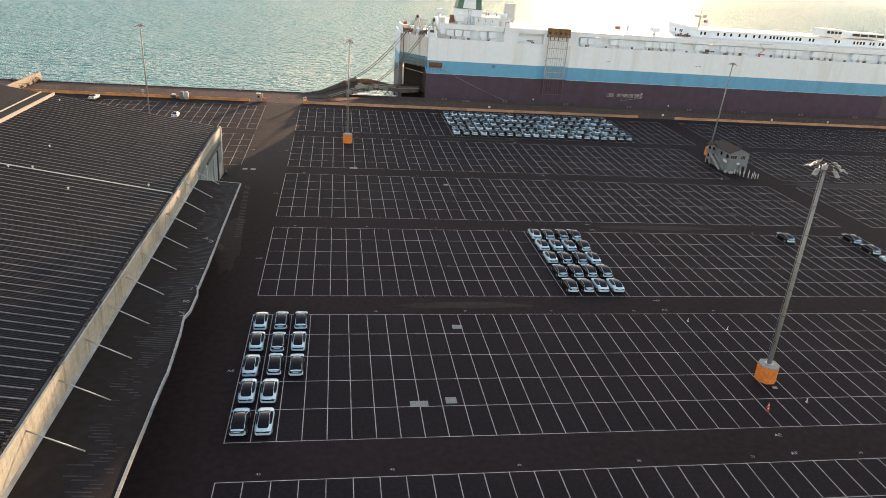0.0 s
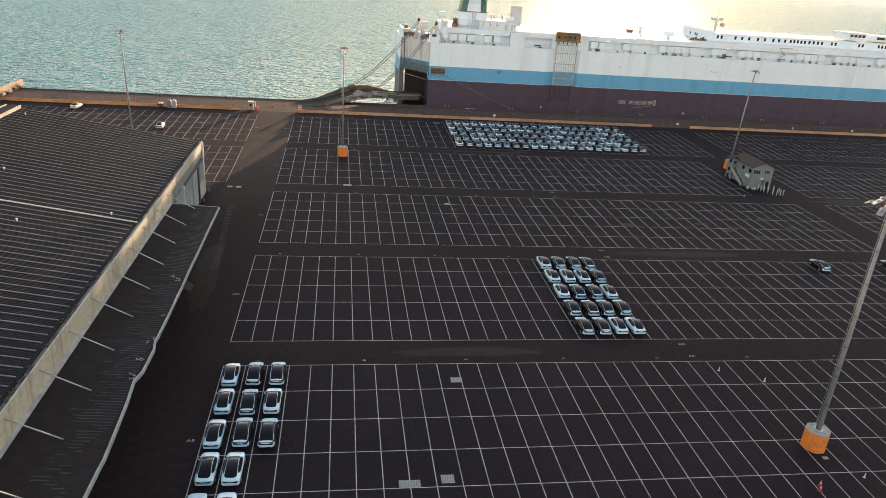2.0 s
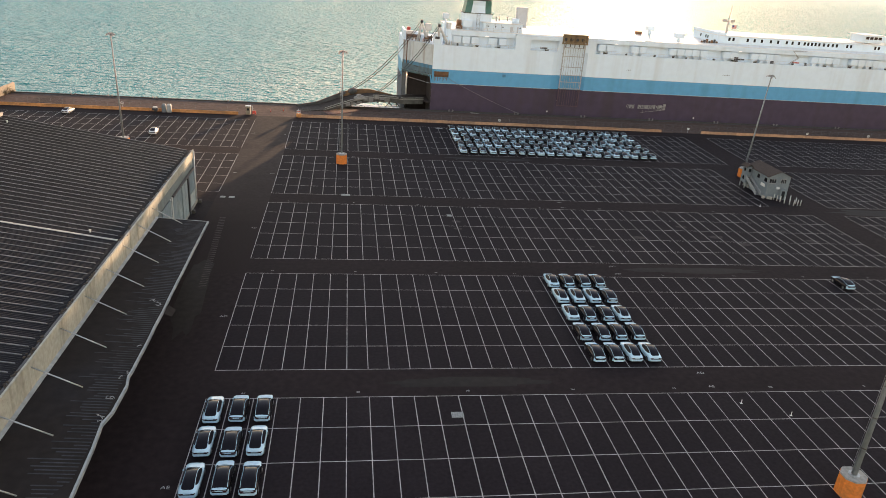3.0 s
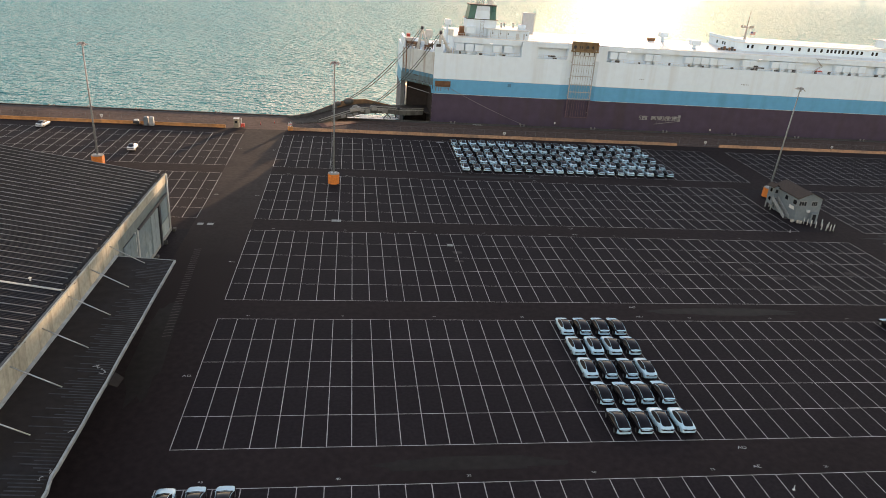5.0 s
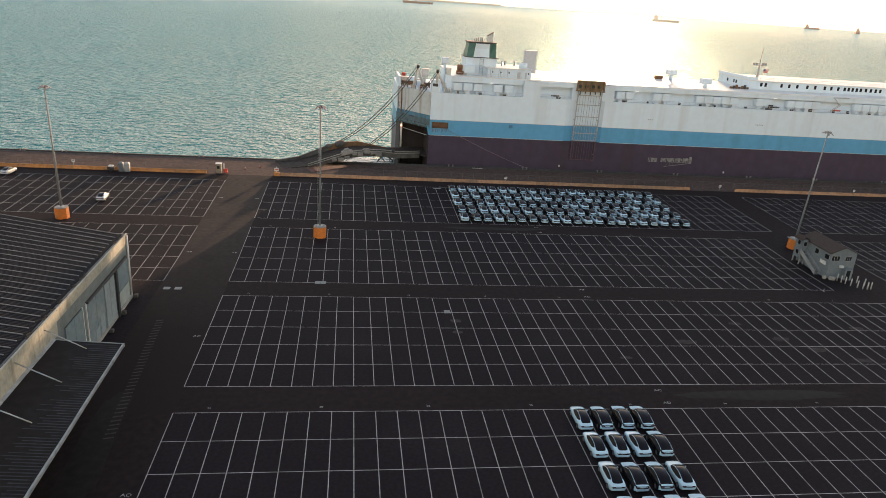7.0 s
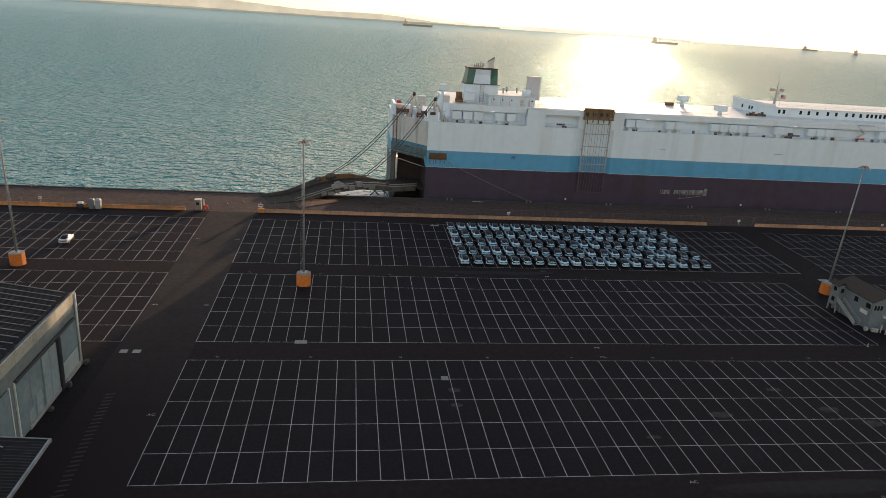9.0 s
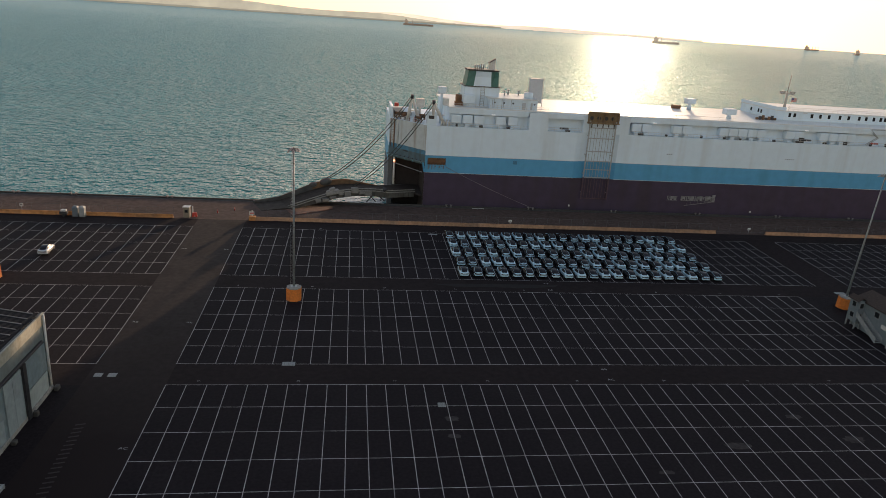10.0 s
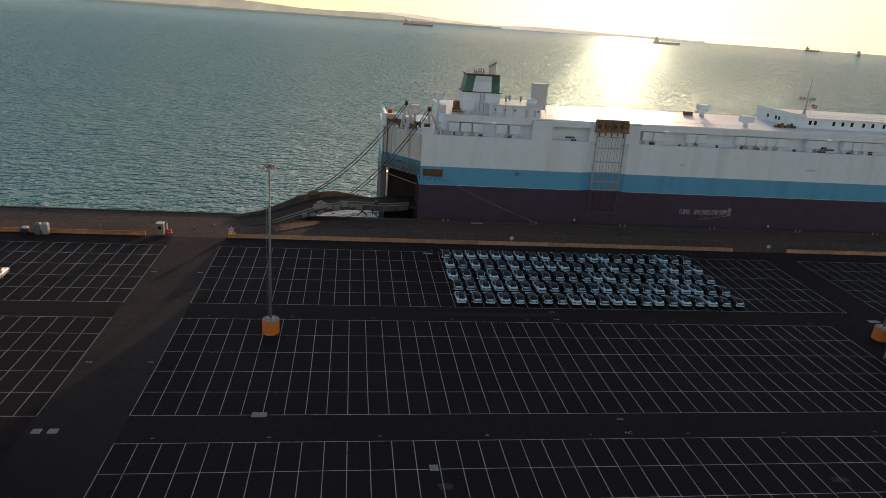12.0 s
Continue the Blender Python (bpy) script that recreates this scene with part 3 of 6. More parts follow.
def park(rows, y0, col0, group, ahead=0.2):
    """Rows of W and B, nearest row first."""
    protos = {}
    for r, text in enumerate(rows):
        for c, kind in enumerate(text):
            if kind == " ":
                continue
            if kind not in protos:
                protos[kind] = [build_car("white electric saloon with dark glass roof, parked in a stall" if kind == "W" else "black electric saloon with white protective film, parked in a stall",
                                          CAR_SHADED if kind == "W" else CAR_BLACK, CAR_SHADED if kind == "W" else FILM, CAR_SHADED if kind == "W" else FILM, group), 0]
            p = protos[kind]
            place(p[0], (col_x(col0 + c) + col_x(col0 + c + 1)) / 2 + rng.uniform(-0.12, 0.12), y0 + D * (r + 0.5) + ahead + rng.uniform(-0.15, 0.15), p[1], rng.uniform(-0.7, 0.7))
            p[1] += 1


park(["BW", "WW", "WBB", "WBW", "WBB"], BLOCK_Y["AE"], 0, "cars at the warehouse end of the row")
park(["BBWW", "BBBB", "WBBW", "WWWB", "WBBB"], BLOCK_Y["AD"], 18, "cars in the middle block")
park(["WBBWBBBBWW" + "BWWBWBWBWBB", "BBWWWBWBBBB" + "WBWBWBWWBB", "WBBWBWBBBBBW" + "WBBBBWBBB", "WBWBBWBWWWBB" + "BWBBBBWBW", "BWWWWWWBWBBBW" + "WBBBBWBB"], BLOCK_Y["AA"], 17, "cars waiting beside the ship", 0.45)
park(["", "", "       W", "       B", " B     B"], BLOCK_Y["AD"], 37, "cars at the far end of the middle block")
for x, y, turn in ((-33.6, 110.6, 3.0), (-60.2, 128.4, -6.0)):
    place(build_car("white electric saloon standing loose on the grid", CAR_SUNLIT, CAR_SUNLIT, CAR_SUNLIT, "cars beside the warehouse"), x, y, 0, turn)


# ---- lamp posts ----
MAST_FRAME = mat("dark_mast_fittings", (0.12, 0.11, 0.1), 0.6, 0.3, vary=0.3, scale=3)


def lamp_post(x, y, first=None, tall=0.0, stout=0.21, spread=0.64, tilt_by=None):
    z = gz(y)
    if first:
        lean = Vector(tilt_by + (26.0,)).normalized().to_track_quat("Z", "Y").to_matrix().to_4x4() if tilt_by else Matrix.Identity(4)
        return copy_thing(first, Matrix.Translation((x, y, z)) @ lean)
    root = thing("lamp_post", Matrix.Translation((x, y, z)), "tall steel floodlight mast on an orange concrete base", "lamp post", "floodlight masts of the car park")
    oct_pts = [(1.34 * math.cos(radians(22.5 + 45 * i)), 1.34 * math.sin(radians(22.5 + 45 * i))) for i in range(8)]
    part("base", prism(oct_pts, 0, 2.15), ORANGE, root, "orange painted concrete base")
    part("base_cap", prism([(a * 0.97, b * 0.97) for a, b in oct_pts], 2.15, 2.32), CONCRETE, root, "bare grey concrete top")
    part("pole", tube((0, 0, 2.3), (0, 0, 26.0 + tall), stout, None, 12, stout * 0.5), POLE, root)
    part("flange", tube((0, 0, 2.32), (0, 0, 2.42), 0.55, None, 12), GALV, root)
    bm = bmesh.new()
    for dx in (-0.16, 0.16):
        tube((dx * 0.7 - 0.44, 0.0, 2.42), (dx * 0.7 - 0.28, 0.0, 25.6 + tall), 0.018, bm, 4)
    for i in range(44 + int(tall * 2)):
        h = 3.0 + i * 0.51
        cx = -0.44 + 0.16 * (h - 2.7) / 22.9
        tube((cx - 0.11, 0, h), (cx + 0.11, 0, h), 0.012, bm, 4)
    part("ladder", bm, GALV, root)
    for k in range(6):
        h = 5.6 + 3.6 * k
        rr = stout * (1 - 0.5 * (h - 2.3) / (23.7 + tall))
        part("clamp", tube((0, 0, h), (0, 0, h + 0.12), rr + 0.03, None, 12), MAST_FRAME, root, "dark clamp band on the pole")
        part("clamp_arm", tube((-rr, 0, h + 0.06), (-0.42, 0, h + 0.06), 0.02, None, 4), MAST_FRAME, root)
    top = 25.75 + tall
    bm = bmesh.new()
    for rad, z in ((0.55, 0.0), (0.95, 0.05), (0.75, 0.5)):
        ring = [(spread * rad * math.cos(radians(36 * i)), spread * rad * math.sin(radians(36 * i)), top + z * spread) for i in range(10)]
        for p, q in zip(ring, ring[1:] + ring[:1]):
            tube(p, q, 0.035, bm, 5)
    for i in range(10):
        a = radians(36 * i)
        c, d = math.cos(a), math.sin(a)
        tube((0, 0, top + 0.25 * spread), (spread * 0.95 * c, spread * 0.95 * d, top + 0.05 * spread), 0.04, bm, 5)
        tube((spread * 0.55 * c, spread * 0.55 * d, top), (spread * 0.75 * c, spread * 0.75 * d, top + 0.5 * spread), 0.03, bm, 4)
    part("head_frame", bm, MAST_FRAME, root, "tangled dark lamp frame")
    lamp = bmesh.new()
    box(-0.1, 0.72, -0.27, 0.27, -0.07, 0.04, lamp, 0.04)
    box(0.05, 0.35, -0.12, 0.12, 0.041, 0.16, lamp, 0.03)
    tube((-0.45, 0, -0.05), (0.1, 0, -0.03), 0.045, lamp, 5)
    lamp_me = mesh_of("floodlight", lamp, HEAD)
    size = 0.45 + 0.55 * spread
    for i in range(10):
        a = 36 * i + 12 + 7 * (i % 3)
        out = spread * (0.95 + 0.42 * (i % 2))
        shared("floodlight", lamp_me, root, pose(out * math.cos(radians(a)), out * math.sin(radians(a)), top + spread * (0.14 + 0.42 * ((i + 1) % 2)), 0, 0, a) @ pose(0, 0, 0, 0, 24 + 12 * (i % 3), 0) @ Matrix.Scale(size, 4))
    return root


mast_first = lamp_post(14.1, 90.2, spread=0.53)
for x, y, tilt_by in ((117.0, 90.0, (0.75, -1.0)), (-37.2, 97.6, (-0.5, 0.1))):
    lamp_post(x, y, mast_first, tilt_by=tilt_by)
lamp_post(66.2, -23.7, tall=2.4, stout=0.3, spread=1.22)


# ---- warehouse ----
WX, WY0, WY1, EAVE, SLOPE = -13.7, -80.0, 60.4, 10.2, 0.166
RIDGE_X = -62.0
RIB_STEP = 1.5


def roof_z(x):
    return EAVE + SLOPE * (WX - x)


shed = thing("warehouse", Matrix.Translation((WX, WY0, 0)), "long warehouse with dark ribbed metal roof and cream side wall", "warehouse")
shed_at = Matrix.Translation((-WX, -WY0, 0))


def shed_part(name, bm, material, label="", parent=None):
    ob = part(name, bm, material, parent or shed, label)
    ob.matrix_basis = shed_at if not parent else Matrix.Identity(4)
    return ob


# side wall with openings for the big sliding doors
bm = bmesh.new()
for y0, y1, z0, z1 in ((WY0, 35.0, 0, EAVE), (35.0, 40.6, 7.2, EAVE), (40.6, 42.2, 0, EAVE), (42.2, 53.0, 7.0, EAVE), (53.0, WY1, 0, EAVE)):
    box(WX - 0.3, WX, y0, y1, z0, z1, bm)
shed_part("wall", bm, BLUE_WALL, "grey-blue side wall with door openings")
bm = bmesh.new()
box(WX + 0.003, WX + 0.1, WY0, WY1, 9.0, EAVE + 0.25, bm)
for i in range(200):
    y = WY0 + 0.35 + i * 0.7
    box(WX + 0.1, WX + 0.106, y, y + 0.3, 9.02, EAVE + 0.2, bm)
shed_part("fascia_cap", box(WX - 0.02, WX + 0.2, WY0, WY1, EAVE + 0.252, EAVE + 0.3, None, 0.01), WALL, "pale metal cap along the eave")
shed_part("fascia", bm, WALL, "cream ribbed metal fascia with rust streaks")
bm = bmesh.new()
slab(((WX - 0.3, WY1 - 0.3, EAVE), (RIDGE_X, WY1 - 0.3, roof_z(RIDGE_X)), (RIDGE_X, WY1, roof_z(RIDGE_X)), (WX - 0.3, WY1, EAVE)), 10.1, bm)
shed_part("end_wall", bm, TAN)
shed_part("roof", slab(((WX - 0.25, WY0, EAVE + 0.02), (WX - 0.25, WY1, EAVE + 0.02), (RIDGE_X, WY1, roof_z(RIDGE_X)), (RIDGE_X, WY0, roof_z(RIDGE_X))), 0.25), ROOF)
shed_part("far_roof", slab(((RIDGE_X, WY0, roof_z(RIDGE_X)), (RIDGE_X, WY1, roof_z(RIDGE_X)), (RIDGE_X - 48, WY1, EAVE), (RIDGE_X - 48, WY0, EAVE)), 0.25), ROOF)
shed_part("gutter", box(WX - 0.42, WX - 0.02, WY0, WY1, EAVE + 0.02, EAVE + 0.16), DARK_STEEL)
# the canopy over the loading side
CX, CY1 = -5.8, 31.6
EDGE = [(WY0, -5.5), (-48.0, -5.55), (-32.0, -5.5), (-31.2, -5.42), (-23.0, -5.75), (-19.5, -6.05), (-17.6, -5.7), (-13.4, -5.6), (-11.7, -5.9), (-10.8, -5.78), (-8.4, -5.78), (2.0, -5.8), (10.0, -5.9), (CY1, -5.92)]
bm = bmesh.new()
for (y0, e0), (y1, e1) in zip(EDGE, EDGE[1:]):
    slab(((WX + 0.15, y0, 7.4), (e0 - 0.2, y0, 6.9), (e1 - 0.2, y1, 6.9), (WX + 0.15, y1, 7.4)), 0.3, bm)
shed_part("canopy", bm, CANOPY, "dark felted loading canopy hung on tie rods")
edge_metal = mat("canopy_edge_metal", (0.3, 0.32, 0.32), 0.6, 0.3, vary=0.25, scale=1, stain=(0.12, 0.11, 0.1), stain_amount=0.6, stain_scale=0.5)
re = random.Random(5)
rise = 0.0
for (y0, e0), (y1, e1) in zip(EDGE, EDGE[1:]):
    n = max(1, round((y1 - y0) / 4.0))
    for k in range(n):
        f0, f1 = k / n, (k + 1) / n
        a, b = y0 + (y1 - y0) * f0, y0 + (y1 - y0) * f1
        xa, xb = e0 + (e1 - e0) * f0, e0 + (e1 - e0) * f1
        lift = re.uniform(-0.07, 0.07) if a < 12 else 0.0
        shed_part("canopy_edge", slab(((xa - 0.197, a + 0.02, 6.99 + rise), (xa, a + 0.02, 6.97 + rise), (xb, b - 0.02, 6.97 + lift), (xb - 0.197, b - 0.02, 6.99 + lift)), 0.34), edge_metal, "pale battered metal edge")
        rise = lift
shed_part("hanging_sheet", slab(((-5.75, 1.8, 6.75), (-5.0, 2.0, 6.2), (-4.9, 3.9, 6.1), (-5.75, 4.0, 6.75)), 0.04), CANOPY, "bent dark sheet hanging off the canopy edge")
shed_part("upper_wall", box(WX + 0.003, WX + 0.06, WY0, CY1 + 1.5, 7.3, 8.997), WALL, "cream weathered wall above the canopy")
shed_part("flashing", slab(((WX + 0.062, WY0, 7.62), (WX + 0.4, WY0, 7.5), (WX + 0.4, CY1, 7.5), (WX + 0.062, CY1, 7.62)), 0.06), edge_metal, "pale metal flashing along the canopy")
canopy_ripple = bmesh.new()
rip = random.Random(17)
for k in range(int((CY1 - WY0) / 0.45)):
    y = WY0 + 0.3 + 0.45 * k
    x = rip.uniform(WX + 3.2, WX + 6.6)
    z = 7.4 - 0.5 * (x - WX) / 7.9 + 0.012
    slab(((x, y, z), (CX - 0.4, y, 6.925), (CX - 0.4, y + 0.14, 6.925), (x, y + 0.14, z)), 0.03, canopy_ripple)
tagged(shed_part("canopy_corrugation", canopy_ripple, mat("worn_canopy_ripple", (0.034, 0.036, 0.041), 0.7, vary=0.4, scale=0.9, stain=(0.02, 0.018, 0.018), stain_amount=1.0, stain_scale=0.22, spec=0.15)), "bare grey-blue corrugation at the canopy edge", kind="stuff")
shed_part("canopy_end", slab(((WX + 0.15, CY1 + 0.003, 7.45), (CX - 0.1, CY1 + 0.003, 6.95), (CX - 0.1, CY1 + 0.12, 6.95), (WX + 0.15, CY1 + 0.12, 7.45)), 0.4), edge_metal)
rc = random.Random(11)
SCRAP = mat("dull_scrap_metal", (0.26, 0.27, 0.27), 0.6, 0.3, vary=0.3, scale=4)
for x, y in ((-7.5, 4.6), (-7.2, 4.3), (-6.9, 4.1), (-6.6, 3.6), (-6.2, -5.9), (-6.5, -11.9), (-6.2, -11.5), (-6.8, -15.3), (-6.6, -15.6), (-6.3, -15.7), (-6.5, -18.4), (-6.2, -19.3), (-6.3, -18.9)):
    z = 7.4 - 0.5 * (x - WX) / (CX - WX)
    pts, a0 = [], rc.uniform(0, 6)
    for q in range(6):
        pts.append((x + 0.1 * q * math.cos(a0), y + 0.1 * q * math.sin(a0), z + 0.06 + 0.05 * (q % 2)))
        a0 += rc.uniform(-0.9, 0.9)
    shed_part("loose_sheet", pipe(pts, 0.04, None, 5), SCRAP, "loose curled scrap of sheet metal")
for i in range(15):
    y = 30.0 - 7.33 * i
    shed_part("tie_rod", tube((WX + 0.1, y - 0.4, 9.7), (-9.5, y, 7.15), 0.07, None, 6), GALV)
shed_part("door_track", box(WX + 0.002, WX + 0.4, 42.0, 59.0, 7.1, 7.4, None, 0.04), DARK_STEEL)
PALE_DOOR = mat("pale_blue_door", (0.27, 0.32, 0.33), 0.6, vary=0.12, scale=1.5, stain=(0.17, 0.2, 0.2), stain_amount=0.6, stain_scale=0.3)
for y0, y1, off, z1, m, label in ((42.2, 48.6, 0.02, 7.0, DOOR, "grey-blue sliding warehouse door"), (48.5, 52.7, 0.16, 6.9, PALE_DOOR, "pale blue sliding warehouse door"), (35.0, 40.6, 0.02, 7.1, DOOR, "ribbed grey warehouse door")):
    d = shed_part("sliding_door", box(WX + off, WX + off + 0.12, y0, y1, 0.1, z1), m, label)
    n = 2
    for k in range(n + 1):
        y = y0 + (y1 - y0 - 0.1) * k / n
        shed_part("door_rib", box(WX + off + 0.12, WX + off + 0.15, y, y + 0.1, 0.12, z1 - 0.05), m, "", d)
shed_part("wall_base", box(WX + 0.003, WX + 0.3, 44.0, 60.4, 0, 0.55, None, 0.03), CONCRETE, "grey concrete wall base")
for y0, y1, z0, z1 in ((46.2, 47.9, 0.6, 3.3), (44.2, 45.6, 0.6, 2.2)):
    shed_part("patch_sheet", box(WX + 0.172, WX + 0.2, y0, y1, z0, z1, None, 0.005), PALE_DOOR, "pale sheet patched onto the door")
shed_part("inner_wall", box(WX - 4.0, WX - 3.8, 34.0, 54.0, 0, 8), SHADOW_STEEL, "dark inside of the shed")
shed_part("door_pillar", box(WX + 0.003, WX + 0.5, 52.9, 53.7, 0, 7.08), DARK_STEEL)
shed_part("pale_sheet", box(WX + 0.003, WX + 0.12, 53.75, 59.6, 0.1, 2.9, None, 0.02), mat("pale_green_panel", (0.36, 0.4, 0.38), 0.6, vary=0.1, scale=1.2, stain=(0.24, 0.27, 0.26), stain_amount=0.6, stain_scale=0.4), "pale weathered panel low on the wall")
shed_part("wall_band", box(WX + 0.003, WX + 0.08, 53.75, 59.8, 3.1, 7.0), DOOR, "grey-blue wall panel")
for y0, y1, h in ((53.6, 54.2, 0.7), (47.8, 48.5, 0.5), (59.6, 60.5, 0.6)):
    shed_part("wheel_stop", box(WX + 0.55, WX + 1.1, y0, y1, 0, h, None, 0.08), DARK_CONCRETE, "dark worn concrete wheel stop")
shed_part("downpipe", tube((WX + 0.16, 60.15, 0), (WX + 0.16, 60.15, 10.3), 0.16, None, 8), WHITE_TRIM)
for y in (40.75, 42.05, 53.72):
    shed_part("door_jamb", box(WX + 0.002, WX + 0.14, y - 0.12, y + 0.12, 0, 7.24), WHITE_TRIM)
# the raised ridge monitor
bm = bmesh.new()
box(-50.5, -46.2, WY0, WY1 - 0.6, roof_z(-46.2) - 0.6, 16.2, bm)
shed_part("monitor", bm, ROOF, "raised ridge monitor with dark roof")
shed_part("monitor_fascia", box(-46.2, -46.0, WY0, WY1 - 0.4, 15.7, 16.3), CONCRETE)
shed_part("monitor_cap", box(-48.6, -48.4, WY0, WY1 - 0.5, 16.2, 16.4), CONCRETE)
# raised seams that run down the roof slope
rib_len = math.hypot(46.2 + WX - 0.3, roof_z(-46.2) - EAVE)
rib_bm = box(-rib_len, -0.7, -0.045, 0.045, 0, 0.09)
rib_me = mesh_of("roof_rib", rib_bm, RIB)
tilt = math.degrees(math.atan(SLOPE))
k = 0
while WY1 - 0.25 - RIB_STEP * k > WY0:
    y = WY1 - 0.25 - RIB_STEP * k
    shared("roof_rib", rib_me, shed, shed_at @ pose(WX - 0.3, y, EAVE + 0.04, 0, tilt, 0))
    k += 1
fine_ribs = bmesh.new()
for k in range(int((WY1 - WY0) / 0.3)):
    y = WY1 - 0.1 - 0.3 * k
    slab(((WX - 0.7, y - 0.04, EAVE + 0.125), (WX - 0.7, y + 0.04, EAVE + 0.125), (-46.2, y + 0.04, roof_z(-46.2) + 0.05), (-46.2, y - 0.04, roof_z(-46.2) + 0.05)), 0.04, fine_ribs)
tagged(shed_part("roof_corrugation", fine_ribs, mat("roof_ripple_metal", (0.027, 0.0265, 0.03), 0.7, vary=0.3, scale=0.8, spec=0.15)), kind="stuff")
# leaves and rust flakes lying in the gutter
rg = random.Random(21)
LITTER = mat("dry_leaf_litter", (0.045, 0.03, 0.02), 0.9, vary=0.5, scale=2.0, stain=(0.12, 0.08, 0.04), stain_amount=0.7, stain_scale=0.6)
y = WY0 + 2
bm = bmesh.new()
while y < WY1 - 2:
    L = rg.uniform(1.0, 5.0)
    for q in range(int(L * 7)):
        c = Vector((WX - 0.3 + rg.gauss(0, 0.16), y + rg.uniform(0, L), EAVE + 0.17))
        d = rg.uniform(0.06, 0.17)
        bmesh.ops.create_icosphere(bm, subdivisions=1, radius=d, matrix=Matrix.Translation(c) @ Matrix.Diagonal((1.0, rg.uniform(0.8, 1.8), 0.55, 1)))
    y += L + rg.expovariate(0.22)
tagged(shed_part("gutter_litter", bm, LITTER, "ragged dry leaf litter"), kind="stuff")
# joint across the roof
bm = slab(((WX - 0.3, 15.0, EAVE + 0.16), (WX - 0.3, 15.28, EAVE + 0.16), (-46.2, 15.28, roof_z(-46.2) + 0.14), (-46.2, 15.0, roof_z(-46.2) + 0.14)), 0.14)
shed_part("roof_joint", bm, BOLLARD, "pale metal expansion joint")
for x, y in ((-44.0, 56.6), (-35.7, 26.8), (-34.2, 15.5), (-27.3, 9.3), (-38, 8.0), (-37, 14.2), (-18, 16.4)):
    z = roof_z(x)
    bm = tube((x, y, z - 0.05), (x, y, z + 0.3), 0.1, None, 8)
    tube((x, y, z + 0.3), (x, y, z + 0.42), 0.2, bm, 8, 0.1)
    shed_part("roof_vent", bm, WHITE_TRIM)



# ---- the car carrier ----
HY, BEAM = 153.0, 32.0
ship = thing("car_carrier_ship", Matrix.Translation((140, HY, SEA_Z)), "white car carrier with teal band and purple lower hull", "ship")
ship_at = Matrix.Translation((-140, -HY, -SEA_Z))


def ship_part(name, bm, material, label="", parent=None):
    ob = part(name, bm, material, parent or ship, label)
    ob.matrix_basis = ship_at if not parent else Matrix.Identity(4)
    return ob


SX, BOW = 42.0, 246.0
RECESS = [(81.3, HY), (84.0, HY + 0.7), (91.5, HY + 0.7), (92.6, HY)]
HULL = [(SX, HY), (BOW - 26, HY), (BOW - 10, HY + 6), (BOW, HY + BEAM / 2), (BOW - 10, HY + BEAM - 6), (BOW - 26, HY + BEAM), (33.2, HY + BEAM), (33.2, HY + 11)]
LOW = [(SX, HY)] + HULL[1:6] + [(33.2, HY + BEAM), (33.2, HY + 12.5), (SX, HY + 12.5)]
ship_part("hull_lower", prism(LOW, SEA_Z - 3, 9.75), PURPLE, "dark purple lower hull")
# teal band: an inner body and an outer skin that leaves the mooring window open
BAND = [(SX + 0.5, HY + 0.8)] + [(x, y + (0.8 if y < HY + 1 else 0)) for x, y in HULL[1:6]] + [(33.2, HY + BEAM), (33.2, HY + 12.5), (SX + 0.5, HY + 12.5)]
ship_part("hull_band_core", prism(BAND, 9.75, 14.2), TEAL, "teal hull band")
bm = bmesh.new()
for x0, x1, z0, z1 in ((SX, 42.6, 9.75, 14.2), (42.6, 47.4, 9.75, 11.7), (42.6, 47.4, 13.55, 14.2)):
    box(x0, x1, HY, HY + 0.8, z0, z1, bm)
prism([(47.4, HY)] + RECESS + [(BOW - 26, HY), (BOW - 26, HY + 0.799), (47.4, HY + 0.799)], 9.75, 14.2, bm)
ship_part("hull_band", bm, TEAL, "teal hull band")
bm = bmesh.new()
box(42.6, 47.4, HY + 0.72, HY + 0.79, 11.7, 13.55, bm)
for k in range(6):
    tube((43.1 + k * 0.75, HY + 0.45, 11.7), (43.1 + k * 0.75, HY + 0.45, 12.35), 0.16, bm, 6)
tube((42.7, HY + 0.3, 12.3), (47.3, HY + 0.3, 12.3), 0.08, bm, 6)
ship_part("mooring_window", bm, RUST, "dark rusty mooring opening with fairleads")
bm = bmesh.new()
rm = random.Random(12)
for k in range(9):
    x = 42.8 + 0.5 * k + rm.uniform(-0.15, 0.15)
    ship_part("rust_run", box(x, x + rm.uniform(0.1, 0.3), HY - 0.012, HY - 0.003, 11.55 - rm.uniform(0.3, 1.3), 11.6), mat("rust_run_paint", (0.14, 0.16, 0.17), 0.8, vary=0.4, scale=2, stain=(0.2, 0.1, 0.05), stain_amount=0.8, stain_scale=1.0) if k == 0 else bpy.data.materials["rust_run_paint"], "brown rust run below the mooring window")
for a, b in (((42.5, 11.6), (47.5, 11.72)), ((42.5, 13.53), (47.5, 13.65)), ((42.48, 11.6), (42.62, 13.65)), ((47.38, 11.6), (47.52, 13.65))):
    box(a[0], b[0], HY - 0.06, HY - 0.002, a[1], b[1], bm)
ship_part("window_frame", bm, TEAL)
ship_part("hull_upper", prism(HULL[:1] + RECESS + HULL[1:], 14.2, 21.7), WHITE_PAINT, "white upper hull")
